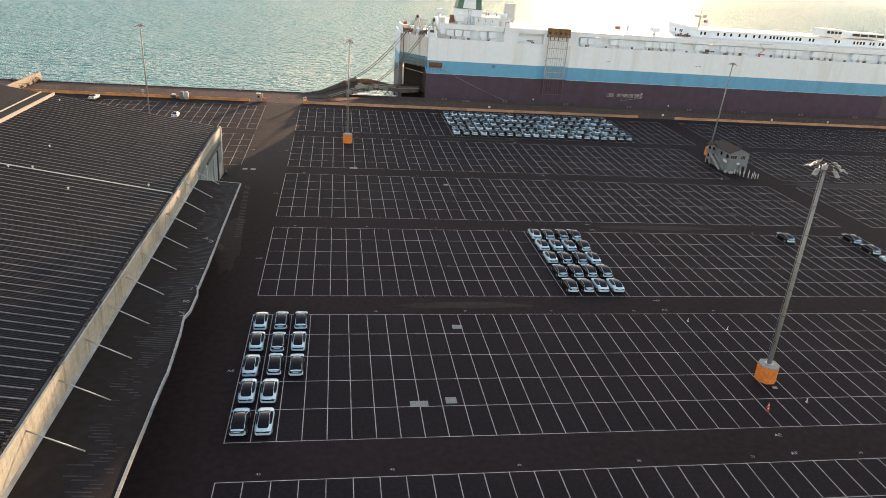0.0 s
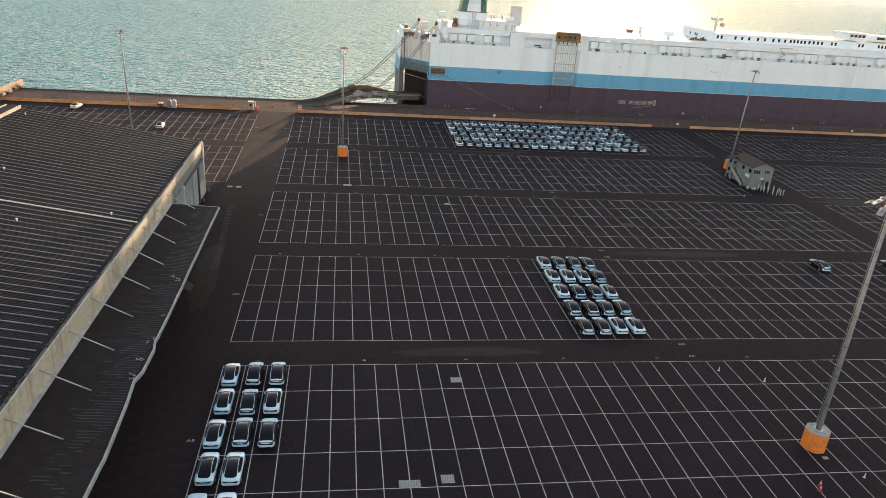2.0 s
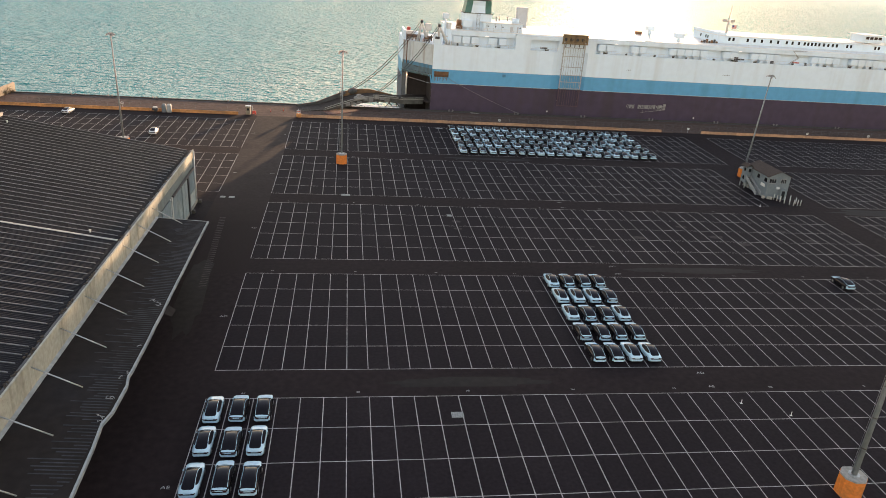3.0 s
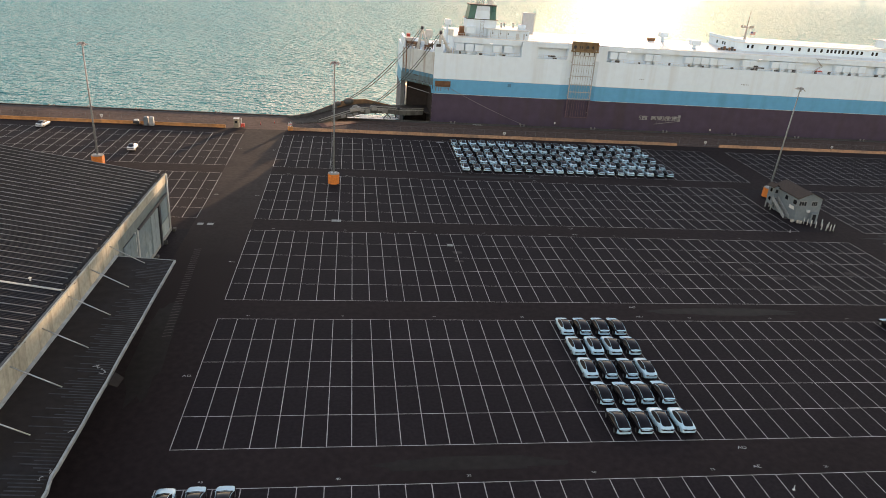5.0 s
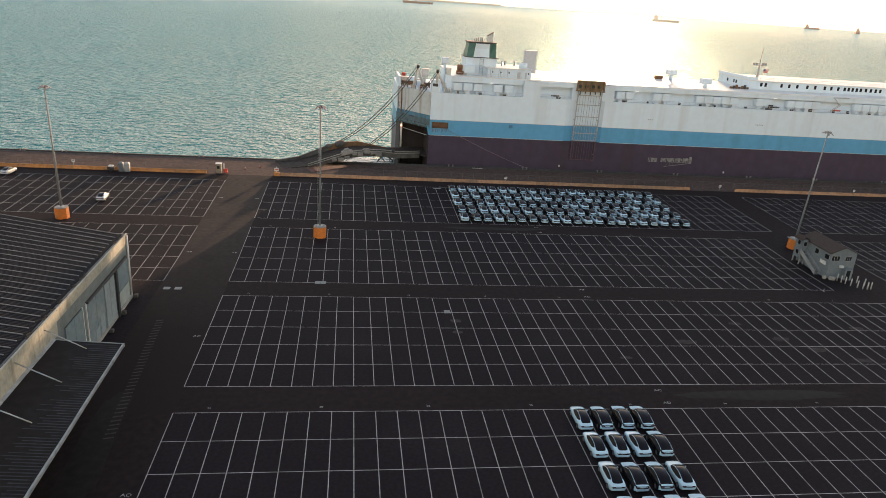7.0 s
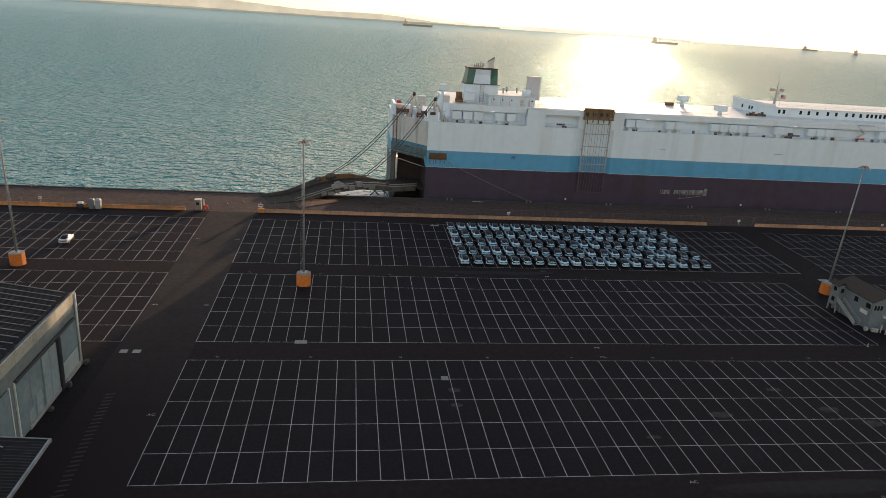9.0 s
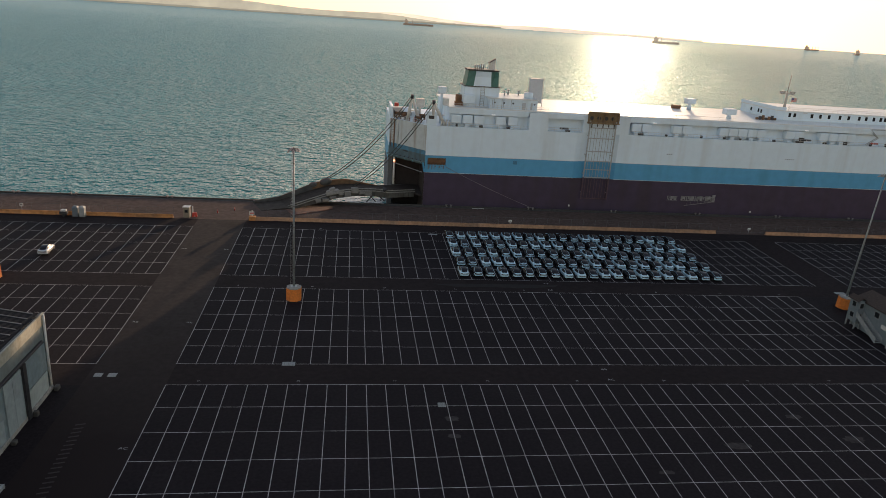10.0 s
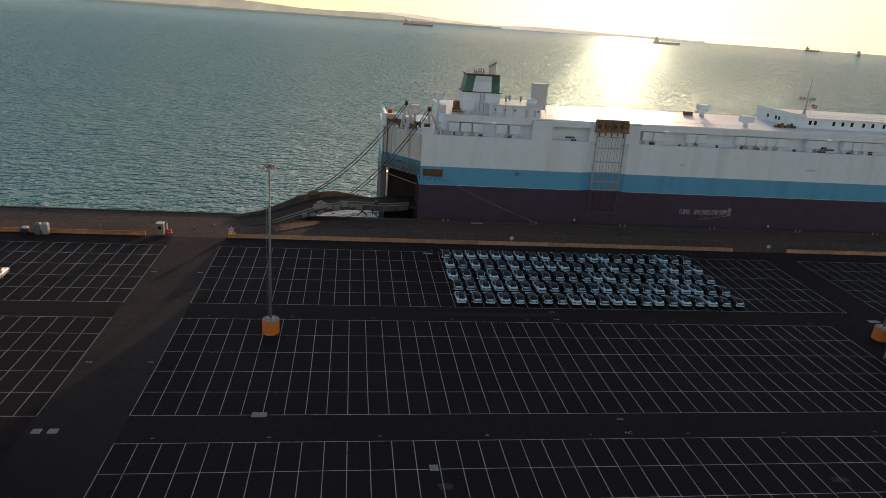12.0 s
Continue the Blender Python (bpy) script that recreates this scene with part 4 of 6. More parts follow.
# quarter above the ramp door: teal lip, then the dark hold behind
# teal and white here are darkened for the turned-away quarter's shade, plus rust stains
SHADED_TEAL = mat("shaded_stained_teal", (0.06, 0.2, 0.3), 0.6, vary=0.2, scale=0.8, stain=(0.08, 0.1, 0.1), stain_amount=0.8, stain_scale=0.7, streak=True)
SHADED_WHITE = mat("shaded_stained_white", (0.52, 0.56, 0.57), 0.55, vary=0.08, scale=0.8, stain=(0.3, 0.25, 0.2), stain_amount=0.7, stain_scale=0.9, streak=True)
GREY_TEAL = mat("worn_grey_teal_paint", (0.085, 0.14, 0.165), 0.7, vary=0.2, scale=0.8, stain=(0.07, 0.06, 0.05), stain_amount=0.7, stain_scale=0.7, streak=True)
ship_part("quarter_lip", prism([(SX, HY), (33.2, HY + 11), (33.2, HY + 12.5), (SX, HY + 12.5)], 11.6, 14.2), GREY_TEAL, "worn grey-teal lip above the ramp door")
ship_part("quarter_band", prism([(SX - 0.02, HY - 0.016), (33.18, HY + 10.984), (33.3, HY + 11.1), (SX + 0.1, HY + 0.1)], 14.2, 15.3), SHADED_TEAL, "shaded and stained teal band on the stern quarter")
ship_part("quarter_plate", prism([(SX - 0.02, HY - 0.016), (33.18, HY + 10.984), (33.3, HY + 11.1), (SX + 0.1, HY + 0.1)], 15.302, 21.69), SHADED_WHITE, "shaded and stained white plating on the stern quarter")
LEDGE = mat("grey_teal_ledge", (0.13, 0.2, 0.22), 0.7, vary=0.25, scale=0.8, stain=(0.1, 0.08, 0.06), stain_amount=0.7, stain_scale=0.5)
ship_part("quarter_ledge", prism([(SX - 0.1, HY + 0.1), (SX - 1.0, HY - 0.5), (32.6, HY + 10.0), (33.25, HY + 10.95)], 12.3, 12.5), LEDGE, "grey-teal ledge above the door opening")
for f in range(5):
    ship_part("ledge_bracket", tube((SX - 1.2 - 1.9 * f, HY + 0.5 + 2.35 * f, 12.3), (SX - 0.8 - 1.9 * f, HY + 1.0 + 2.35 * f, 11.65), 0.07, None, 5), TEAL)
ship_part("corner_strut", slab(((SX - 0.75, HY - 0.15, 12.3), (SX - 0.35, HY - 0.25, 12.3), (SX + 0.1, HY - 0.06, 9.9), (SX - 0.3, HY + 0.2, 9.9)), 0.12), TEAL)
DOOR_FRAME = mat("dark_grey_frame_steel", (0.075, 0.08, 0.085), 0.6, vary=0.2, scale=1, stain=(0.09, 0.05, 0.03), stain_amount=0.5, stain_scale=0.4, streak=True)
ship_part("door_frame", prism([(33.2, HY + 11), (34.3, HY + 10.2), (34.9, HY + 12.4), (33.2, HY + 12.4)], SEA_Z - 2, 11.6), DOOR_FRAME, "dark grey steel door frame")
bm = bmesh.new()
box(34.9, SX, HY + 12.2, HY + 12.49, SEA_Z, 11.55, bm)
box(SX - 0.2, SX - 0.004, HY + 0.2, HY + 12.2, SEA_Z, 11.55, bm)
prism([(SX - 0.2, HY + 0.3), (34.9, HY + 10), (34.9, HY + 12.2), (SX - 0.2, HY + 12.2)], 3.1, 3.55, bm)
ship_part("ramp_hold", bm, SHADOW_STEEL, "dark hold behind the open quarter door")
bm = bmesh.new()
tube((34.75, HY + 10.1, 4.0), (34.75, HY + 10.1, 11.5), 0.28, bm, 8)
ship_part("door_post", bm, WHITE_TRIM, "pale stained door post")
ship_part("deck_lamp", tube((34.7, HY + 9.75, 10.5), (34.7, HY + 9.65, 10.5), 0.22, None, 10), lit("orange_lamp", (1.0, 0.35, 0.15), 6.0), "small orange lit lamp")
bm = bmesh.new()
tube((35.2, HY + 9.2, 9.9), (41.4, HY + 0.6, 9.6), 0.09, bm, 5)
ship_part("door_rail", bm, GALV)
bm = bmesh.new()
for k in range(9):
    f = k / 8
    box(-0.12, 0.12, -0.3, 0.0, 0, 0.35, bm, 0, Matrix.Translation((33.3 + f * 7.6, HY + 9.9 - f * 9.4, 12.5)))
ship_part("quarter_fitting", bm, DARK_STEEL)
ship_part("quarter_hook", box(-0.9, 0.9, -0.14, -0.003, -0.15, 0.15, None, 0.04, pose(37.3, HY + 5.85, 14.0, 0, 0, -51.3)), DARK_STEEL)
# rubbing strips and seams on the hull side
bm = bmesh.new()
for z in (9.72, 14.18):
    for x0, x1 in ((SX, 81.3), (92.6, BOW - 26)):
        box(x0, x1, HY - 0.05, HY - 0.003, z, z + 0.07, bm)
ship_part("hull_seam", bm, WHITE_TRIM)
bm = bmesh.new()
box(64.9, 66.0, HY - 0.05, HY - 0.003, 12.7, 13.6, bm, 0.03)
ship_part("hull_hatch", bm, mat("dull_teal_hatch", (0.05, 0.19, 0.3), 0.5, vary=0.1, scale=2), "dull teal shell door")
bm = bmesh.new()
for x, z in ((75.0, 5.8), (77.0, 5.9)):
    box(x - 0.4, x + 0.4, HY - 0.07, HY - 0.003, z - 0.4, z + 0.4, bm, 0.04)
ship_part("hull_hatch", bm, PURPLE)
# upper works: set-back house, gallery, roof
IN = HY + 2.2
ship_part("upper_house", prism([(47.9, IN), (232, IN), (236, HY + 12), (236, HY + BEAM - 2), (47.9, HY + BEAM - 2)], 21.7, 26.25), WHITE_PAINT, "white upper deck house")
ship_part("roof_deck", prism([(47.5, HY + 1.3), (233, HY + 1.3), (237, HY + 12), (237, HY + BEAM - 1.2), (47.5, HY + BEAM - 1.2)], 26.25, 26.5), SHIP_ROOF, "white sunlit top deck")
bm = bmesh.new()
for x0, x1 in ((68.2, 73.2), (82.5, 95.0)):
    box(x0, x1, HY + 0.02, IN - 0.004, 21.7, 26.2, bm)
box(47.5, 236, HY + 0.9, HY + 1.29, 24.9, 26.24, bm)
box(68.2, 95.0, HY + 0.3, HY + 0.89, 24.95, 26.2, bm)
ship_part("gallery_screen", bm, WHITE_PAINT)
gallery_post = mesh_of("gallery_post", tube((0, 0, 0), (0, 0, 1.0), 0.035, None, 4), WHITE_TRIM)
for x0, x1 in ((48, 68.2), (73.2, 82.5), (95, 232)):
    for z in (22.2, 22.7):
        ship_part("gallery_rail", tube((x0, HY + 0.15, z), (x1, HY + 0.15, z), 0.035, None, 4), WHITE_TRIM)
    k = x0
    while k < x1:
        shared("gallery_post", gallery_post, ship, ship_at @ Matrix.Translation((k, HY + 0.15, 21.7)))
        k += 1.8
vent = bmesh.new()
box(-1.3, 1.3, -1.2, 0.5, 0.8, 2.95, vent, 0.18)
box(-0.55, 0.55, -1.0, 0.4, 0.0, 0.75, vent)
vent_me = mesh_of("vent_box", vent, WHITE_PAINT)
for x in (49.4, 52.3, 55.2, 60.9, 64.1):
    shared("vent_box", vent_me, ship, ship_at @ Matrix.Translation((x, IN - 0.5, 21.72)))
rs = random.Random(7)
for x in (97.2, 100.0, 108.5, 111.2, 121.6, 124.3, 127.0, 129.7, 132.4, 140.6, 143.2, 150.6, 153.3, 156.0, 158.6, 172.6, 175.3, 178.0, 180.7, 187.5, 190.2, 192.9, 195.6, 204.0, 206.7, 209.4, 216.0, 218.7):
    shared("vent_box", vent_me, ship, ship_at @ Matrix.Translation((x, IN - 0.5, 21.72)))
for a0, b0 in (((163.6, 22.0), (166.6, 24.0)), ((166.6, 24.0), (164.0, 26.2)), ((164.0, 26.2), (169.2, 26.3))):
    for dy in (0.5, 1.1):
        ship_part("deck_stair", tube((a0[0], HY + dy, a0[1]), (b0[0], HY + dy, b0[1]), 0.09, None, 5), GALV, "grey stairs between gallery and roof")
for k in range(26):
    x = 50 + 7.1 * k + rs.uniform(-2, 2)
    ship_part("deck_gear", box(x, x + rs.uniform(0.4, 1.4), HY + 0.4, HY + 0.9, 21.72, 22.1 + rs.random() * 0.5, None, 0.06), DARK_STEEL, "dark winch or fitting on the gallery")
for x in (76.5, 144.6, 164.6):
    bm = box(x, x + 2.4, HY + 0.35, HY + 0.75, 22.3, 22.75, None, 0.1)
    ship_part("life_raft", bm, RED if x > 150 else DARK_STEEL)
# stern mooring deck
for x0, x1, y0, y1, z1 in ((33.3, 34.0, 11.0, 22, 24.6), (34.0, 39.0, 20, 22, 23.4), (41.9, 44.3, 0.05, 2.6, 25.2), (38.6, 40.6, 12, 14, 23.4)):
    ship_part("stern_bulwark", box(x0, x1, HY + y0, HY + y1, 21.7, z1, None, 0.08), WHITE_PAINT)
bm = bmesh.new()
for k in range(8):
    tube((34.0 + 0.95 * k, HY + 9.9 - 1.18 * k, 21.7), (34.0 + 0.95 * k, HY + 9.9 - 1.18 * k, 22.8), 0.05, bm, 5)
for z in (22.25, 22.8):
    tube((34.0, HY + 9.9, z), (40.7, HY + 1.6, z), 0.04, bm, 5)
ship_part("stern_rail", bm, WHITE_TRIM)
for x, y, z, m in ((34.3, 11.6, 24.6, RED), (36.9, 9.4, 21.7, RUST), (39.4, 7.4, 21.7, RED), (44.0, 8.0, 21.7, RUST)):
    ship_part("deck_gear", box(x, x + 1.1, HY + y, HY + y + 0.9, z, z + 0.9, None, 0.1), m)
for k in range(16):
    ship_part("rung", box(-0.3, 0.3, -0.03, 0.03, 0, 0.06, None, 0, Matrix.Translation((34.05, HY + 9.9, 14.8 + 0.43 * k)) @ pose(0, 0, 0, 0, 0, -51)), RUST)
for dx, dy, w, z0, z1 in ((0.9, -1.2, 0.3, 14.3, 21.6), (1.9, -2.4, 0.2, 14.3, 21.6), (0.1, -0.25, 0.16, 14.3, 21.6)):
    ship_part("stern_pipe", tube((33.45 + dx, HY + 10.5 + dy, z0), (33.45 + dx, HY + 10.5 + dy, z1), w / 2, None, 6), RUST if dx < 1.5 else GREY_PLASTIC, "stained pipe on the stern quarter")
# rope drums and fittings on the stern deck
for x, y, w in ((35.4, 12.2, 1.0), (36.6, 9.2, 0.7), (37.6, 12.6, 1.2), (40.2, 5.0, 0.8), (41.2, 9.6, 1.1), (43.6, 5.6, 0.9)):
    drum = ship_part("rope_drum", tube((x - w, HY + y, 22.7), (x + w, HY + y, 22.7), 0.5, None, 10), RUST, "rusty mooring rope drum")
    for e in (-w, w):
        ship_part("drum_flange", tube((x + e - 0.06, HY + y, 22.7), (x + e + 0.06, HY + y, 22.7), 0.8, None, 12), DARK_STEEL, "", drum)
        ship_part("drum_stand", box(x + e - 0.12, x + e + 0.12, HY + y - 0.4, HY + y + 0.4, 21.702, 22.5), RUST, "", drum)
ship_part("stern_locker", box(34.2, 36.6, HY + 13, HY + 15, 21.7, 24.2, None, 0.1), WHITE_TRIM)
ship_part("stern_locker", box(40.0, 42.1, HY + 10.5, HY + 12.4, 24.8, 27.0, None, 0.1), WHITE_TRIM)
ship_part("locker_post", tube((41.0, HY + 11.4, 21.7), (41.0, HY + 11.4, 24.82), 0.35, None, 8), WHITE_TRIM)
for k in range(6):
    ship_part("bitt", tube((35.0 + 1.0 * k, HY + 9.6 - 1.15 * k + 0.6, 21.7), (35.0 + 1.0 * k, HY + 9.6 - 1.15 * k + 0.6, 22.4 + 0.3 * (k % 2)), 0.22, None, 8), (RUST, WHITE_TRIM, DARK_STEEL)[k % 3])
bm = box(42.3, 43.7, HY - 0.02, HY + 0.045, 23.4, 24.2)
ship_part("stern_window", bm, DARK_STEEL)
for base, top in (((39.0, HY + 7.0, 21.7), (38.4, HY + 5.8, 28.0)), ((45.0, HY + 1.2, 21.7), (43.3, HY - 0.6, 27.6))):
    bm = bmesh.new()
    for dx in (-1.5, 1.6):
        tube((base[0] + dx, base[1], base[2]), top, 0.5, bm, 8, 0.34)
    tube((base[0] - 0.7, base[1], 24.3), (base[0] + 1.4, base[1], 24.3), 0.15, bm, 6)
    frame_part = ship_part("hoist_frame", bm, WHITE_TRIM, "white A-frame for the ramp wires")
    ship_part("sheave", tube((top[0] - 0.35, top[1], top[2]), (top[0] + 0.35, top[1], top[2]), 0.55, None, 12), DARK_STEEL, "black wire sheave", frame_part)
bm = bmesh.new()
for k in range(11):
    x = 45.6 + (k % 4) * 0.62 + (0.3 if k > 6 else 0)
    tube((x, HY + 0.4 + 0.5 * (k // 4), 21.7), (x, HY + 0.4 + 0.5 * (k // 4), 22.9 + 0.25 * (k % 3)), 0.14, bm, 6)
box(46.2, 47.6, HY + 3, HY + 6, 26.5, 28.3, bm, 0.1)
ship_part("mooring_winch", bm, WHITE_TRIM)
bm = bmesh.new()
tube((49.6, HY + 5.5, 28.3), (51.0, HY + 5.5, 28.3), 0.95, bm, 12)
box(49.4, 51.4, HY + 4.8, HY + 6.2, 26.5, 27.5, bm)
ship_part("winch_drum", bm, RUST, "brown winch drum with rope")
bm = box(44.9, 46.9, HY + 4.4, HY + 6.2, 29.3, 31.0, None, 0.12)
tube((45.9, HY + 5.3, 21.7), (45.9, HY + 5.3, 29.4), 0.4, bm, 8)
ship_part("vent_cowl", bm, WHITE_PAINT)
bm = box(51.3, 54.2, HY + 3, HY + 5.4, 27.3, 29.4, None, 0.12)
box(52.2, 53.4, HY + 3.6, HY + 4.8, 26.5, 27.3, bm)
ship_part("vent_cowl", bm, WHITE_PAINT)
# funnel
FY = HY + 9.0
bm = bmesh.new()
box(51.7, 60.8, FY - 3.6, FY + 3.6, 26.5, 31.4, bm, 0.1)
funnel = ship_part("funnel", bm, WHITE_PAINT, "white funnel with green sides and black top")


def taper(x0, x1, y0, y1, z0, z1, inset, bm=None):
    own = bmesh.new()
    lo = [own.verts.new(p) for p in ((x0, y0, z0), (x1, y0, z0), (x1, y1, z0), (x0, y1, z0))]
    hi = [own.verts.new(p) for p in ((x0 + inset, y0 + inset, z1), (x1 - inset * 0.3, y0 + inset, z1), (x1 - inset * 0.3, y1 - inset, z1), (x0 + inset, y1 - inset, z1))]
    own.faces.new(lo[::-1])
    own.faces.new(hi)
    for i in range(4):
        j = (i + 1) % 4
        own.faces.new((lo[i], lo[j], hi[j], hi[i]))
    return joined(own, bm)


ship_part("funnel_cone", taper(52.0, 60.5, FY - 3.2, FY + 3.2, 31.5, 35.3, 0.6), GREEN, "green funnel casing", funnel)
ship_part("funnel_panel", taper(54.0, 58.6, FY - 3.28, FY - 2.6, 31.55, 35.2, 0.55), WHITE_PAINT, "white funnel panel", funnel)
ship_part("funnel_rim", box(52.3, 60.5, FY - 2.9, FY + 2.9, 35.3, 35.65), DARK_STEEL, "", funnel)
ship_part("funnel_ledge", box(51.5, 61.2, FY - 3.8, FY + 3.8, 31.4, 31.55), DARK_STEEL, "", funnel)
bm = bmesh.new()
for k in range(5):
    tube((54.6 + 0.55 * k, FY, 35.6), (54.6 + 0.55 * k, FY, 36.9 - 0.12 * abs(k - 3)), 0.17, bm, 6)
ship_part("exhaust_pipe", bm, GALV, "pale steel exhaust pipes", funnel)
stack = bmesh.new()
lo = [stack.verts.new(p) for p in ((58.3, FY - 0.8, 35.6), (59.7, FY - 0.8, 35.6), (59.7, FY + 0.8, 35.6), (58.3, FY + 0.8, 35.6))]
hi = [stack.verts.new(p) for p in ((58.2, FY - 0.8, 37.3), (59.7, FY - 0.8, 38.3), (59.7, FY + 0.8, 38.3), (58.2, FY + 0.8, 37.3))]
stack.faces.new(lo[::-1])
stack.faces.new(hi)
for i in range(4):
    stack.faces.new((lo[i], lo[(i + 1) % 4], hi[(i + 1) % 4], hi[i]))
ship_part("exhaust_stack", stack, WHITE_TRIM, "pale exhaust stack with a slanting mouth", funnel)
ship_part("stack_mouth", slab(((58.1, FY - 0.85, 37.42), (59.75, FY - 0.85, 38.52), (59.75, FY + 0.85, 38.52), (58.1, FY + 0.85, 37.42)), 0.18), DARK_STEEL, "", funnel)
ship_part("funnel_stripe", taper(58.75, 60.56, FY - 3.26, FY - 2.6, 31.55, 35.2, 0.55), GREEN, "green funnel stripe", funnel)
# deck houses behind the funnel
bm = bmesh.new()
box(57.9, 70.4, HY + 2.2, HY + 5.2, 26.5, 29.0, bm, 0.06)
box(61.2, 70.4, HY + 5.19, HY + 15.0, 26.5, 29.0, bm, 0.06)
house = ship_part("deck_house", bm, WHITE_PAINT, "white deck house with a sunlit flat roof")
ship_part("house_roof", prism([(57.2, HY + 2.0), (70.6, HY + 2.0), (70.6, HY + 15.2), (61.0, HY + 15.2), (61.0, HY + 5.4), (57.2, HY + 5.4)], 29.0, 29.2), SHIP_ROOF, "", house)
for k, (x, y) in enumerate(((63.0, 9.0), (64.6, 12.0), (67.2, 11.0), (68.4, 7.0))):
    ship_part("roof_vent", tube((x, HY + y, 29.2), (x, HY + y, 30.3), 0.22, None, 8), GALV, "", house)
    ship_part("vent_cap", tube((x, HY + y, 30.3), (x, HY + y, 30.5), 0.4, None, 8), GALV, "", house)
ship_part("roof_tank", tube((68.6, HY + 5.5, 29.2), (68.6, HY + 5.5, 30.6), 1.2, None, 14), WHITE_PAINT, "", house)
for x, w in ((66.4, 0.9), (68.6, 0.5)):
    ship_part("house_door", box(x, x + w, HY + 2.12, HY + 2.197, 26.55, 28.3, None, 0.02), GREY_PLASTIC, "", house)
for x in (59.2, 61.6, 64.0, 69.6):
    ship_part("porthole", tube((x, HY + 2.12, 28.0), (x, HY + 2.2, 28.0), 0.22, None, 10), WINDOW, "", house)
for k in range(5):
    ship_part("house_pipe", tube((58.6 + 0.15 * k + 2.3 * (k % 3), HY + 2.1, 26.6), (58.6 + 0.15 * k + 2.3 * (k % 3), HY + 2.1, 28.9), 0.05, None, 5), GALV, "", house)
bm = bmesh.new()
rail_post = mesh_of("rail_post", tube((0, 0, 0), (0, 0, 0.9), 0.03, None, 4), WHITE_TRIM)
for k in range(14):
    shared("rail_post", rail_post, ship, ship_at @ Matrix.Translation((48.5 + 1.9 * k, HY + 1.6, 26.5)))
for z in (26.95, 27.4):
    tube((48.5, HY + 1.6, z), (73.2, HY + 1.6, z), 0.03, bm, 4)
ship_part("deck_rail", bm, WHITE_TRIM)
bm = box(70.2, 73.7, HY + 11, HY + 13, 27.4, 33.8, None, 0.08)
ship_part("vent_tower", bm, GREY_PLASTIC, "pale grey ventilation tower")
for z in (27.2, 28.4, 29.6, 30.8):
    ship_part("tower_rung", tube((74.1, HY + 12, z), (74.1, HY + 13.4, z), 0.04, None, 4), GALV)
ship_part("tower_stile", tube((74.1, HY + 12, 26.5), (74.1, HY + 12, 34.0), 0.05, None, 4), GALV)
bm = bmesh.new()
for x in (55.9, 56.9):
    tube((x, FY - 3.75, 26.5), (x, FY - 3.75, 31.3), 0.06, bm, 4)
for k in range(11):
    tube((55.9, FY - 3.75, 26.9 + 0.4 * k), (56.9, FY - 3.75, 26.9 + 0.4 * k), 0.03, bm, 4)
ship_part("funnel_ladder", bm, GALV, "", funnel)
# roof ventilators
for x, z, w, y in ((122.6, 29.7, 1.35, HY + 25), (125.6, 29.2, 1.5, HY + 7)):
    bm = box(x - w, x + w, y - 1.3, y + 1.3, z - 1.6, z, None, 0.14)
    tube((x, y, 26.5), (x, y, z - 1.55), 0.7, bm, 10, 0.5)
    ship_part("roof_ventilator", bm, WHITE_PAINT)
ship_part("roof_locker", box(117.6, 120.0, HY + 25, HY + 26.5, 26.5, 27.5, None, 0.06), RUST, "dull red deck locker")
bm = bmesh.new()
for k in range(40):
    x = 76 + 4.0 * k
    shared("rail_post", rail_post, ship, ship_at @ Matrix.Translation((x, HY + 1.6, 26.5)))
tube((76, HY + 1.6, 27.3), (125, HY + 1.6, 27.3), 0.03, bm, 4)
ship_part("roof_edge_rail", bm, WHITE_TRIM)
# bridge house
BY = HY + 10.5
bridge = ship_part("bridge_house", prism([(142.0, BY + 1.5), (144, BY), (232, BY), (232, HY + 29), (142, HY + 30.5)], 26.5, 28.9), WHITE_PAINT, "white bridge house with a row of small windows")
ship_part("bridge_roof", prism([(141.7, BY + 1.4), (144, BY - 0.3), (232.3, BY - 0.3), (232.3, HY + 29.3), (141.7, HY + 30.7)], 28.9, 29.15), SHIP_ROOF, "white bridge roof", bridge)
ship_part("bridge_bulwark", prism([(141.8, HY + 30.6), (141.8, BY + 1.4), (144.2, BY - 0.2), (144.4, BY + 0.2), (142.3, BY + 1.7), (142.3, HY + 30.6)], 29.15, 30.0), WHITE_PAINT, "", bridge)
k = 0
for x in [145.3, 146.8, 152.1, 154.7, 157.4, 160.8, 163.5, 166.8, 169.0, 171.4, 173.6, 175.0, 176.4, 177.8, 179.2, 181.0, 182.7, 184.4, 186.0, 190.0, 191.5, 201.0, 202.4, 209, 210.4, 211.8, 213.2, 216, 217.4, 220, 221.5]:
    ship_part("porthole", box(x, x + 0.75, BY - 0.06, BY - 0.003, 27.4, 28.5, None, 0.06), WINDOW, "", bridge)
for x0, x1, z1 in ((197.0, 203.5, 32.0), (208.0, 222.0, 31.6)):
    wheel = ship_part("wheelhouse", box(x0, x1, BY + 0.6, BY + 9, 29.5, z1, None, 0.1), WHITE_PAINT, "", bridge)
    for q in range(4):
        ww = (x1 - x0) / 4
        ship_part("porthole", box(x0 + ww * q + 0.2, x0 + ww * (q + 1) - 0.2, BY + 0.52, BY + 0.597, z1 - 1.3, z1 - 0.4), WINDOW, "", bridge)
bm = bmesh.new()
box(196.2, 205.0, BY + 0.2, BY + 9.4, 32.0, 32.2, bm)
ship_part("wheelhouse_roof", bm, SHIP_ROOF, "", bridge)
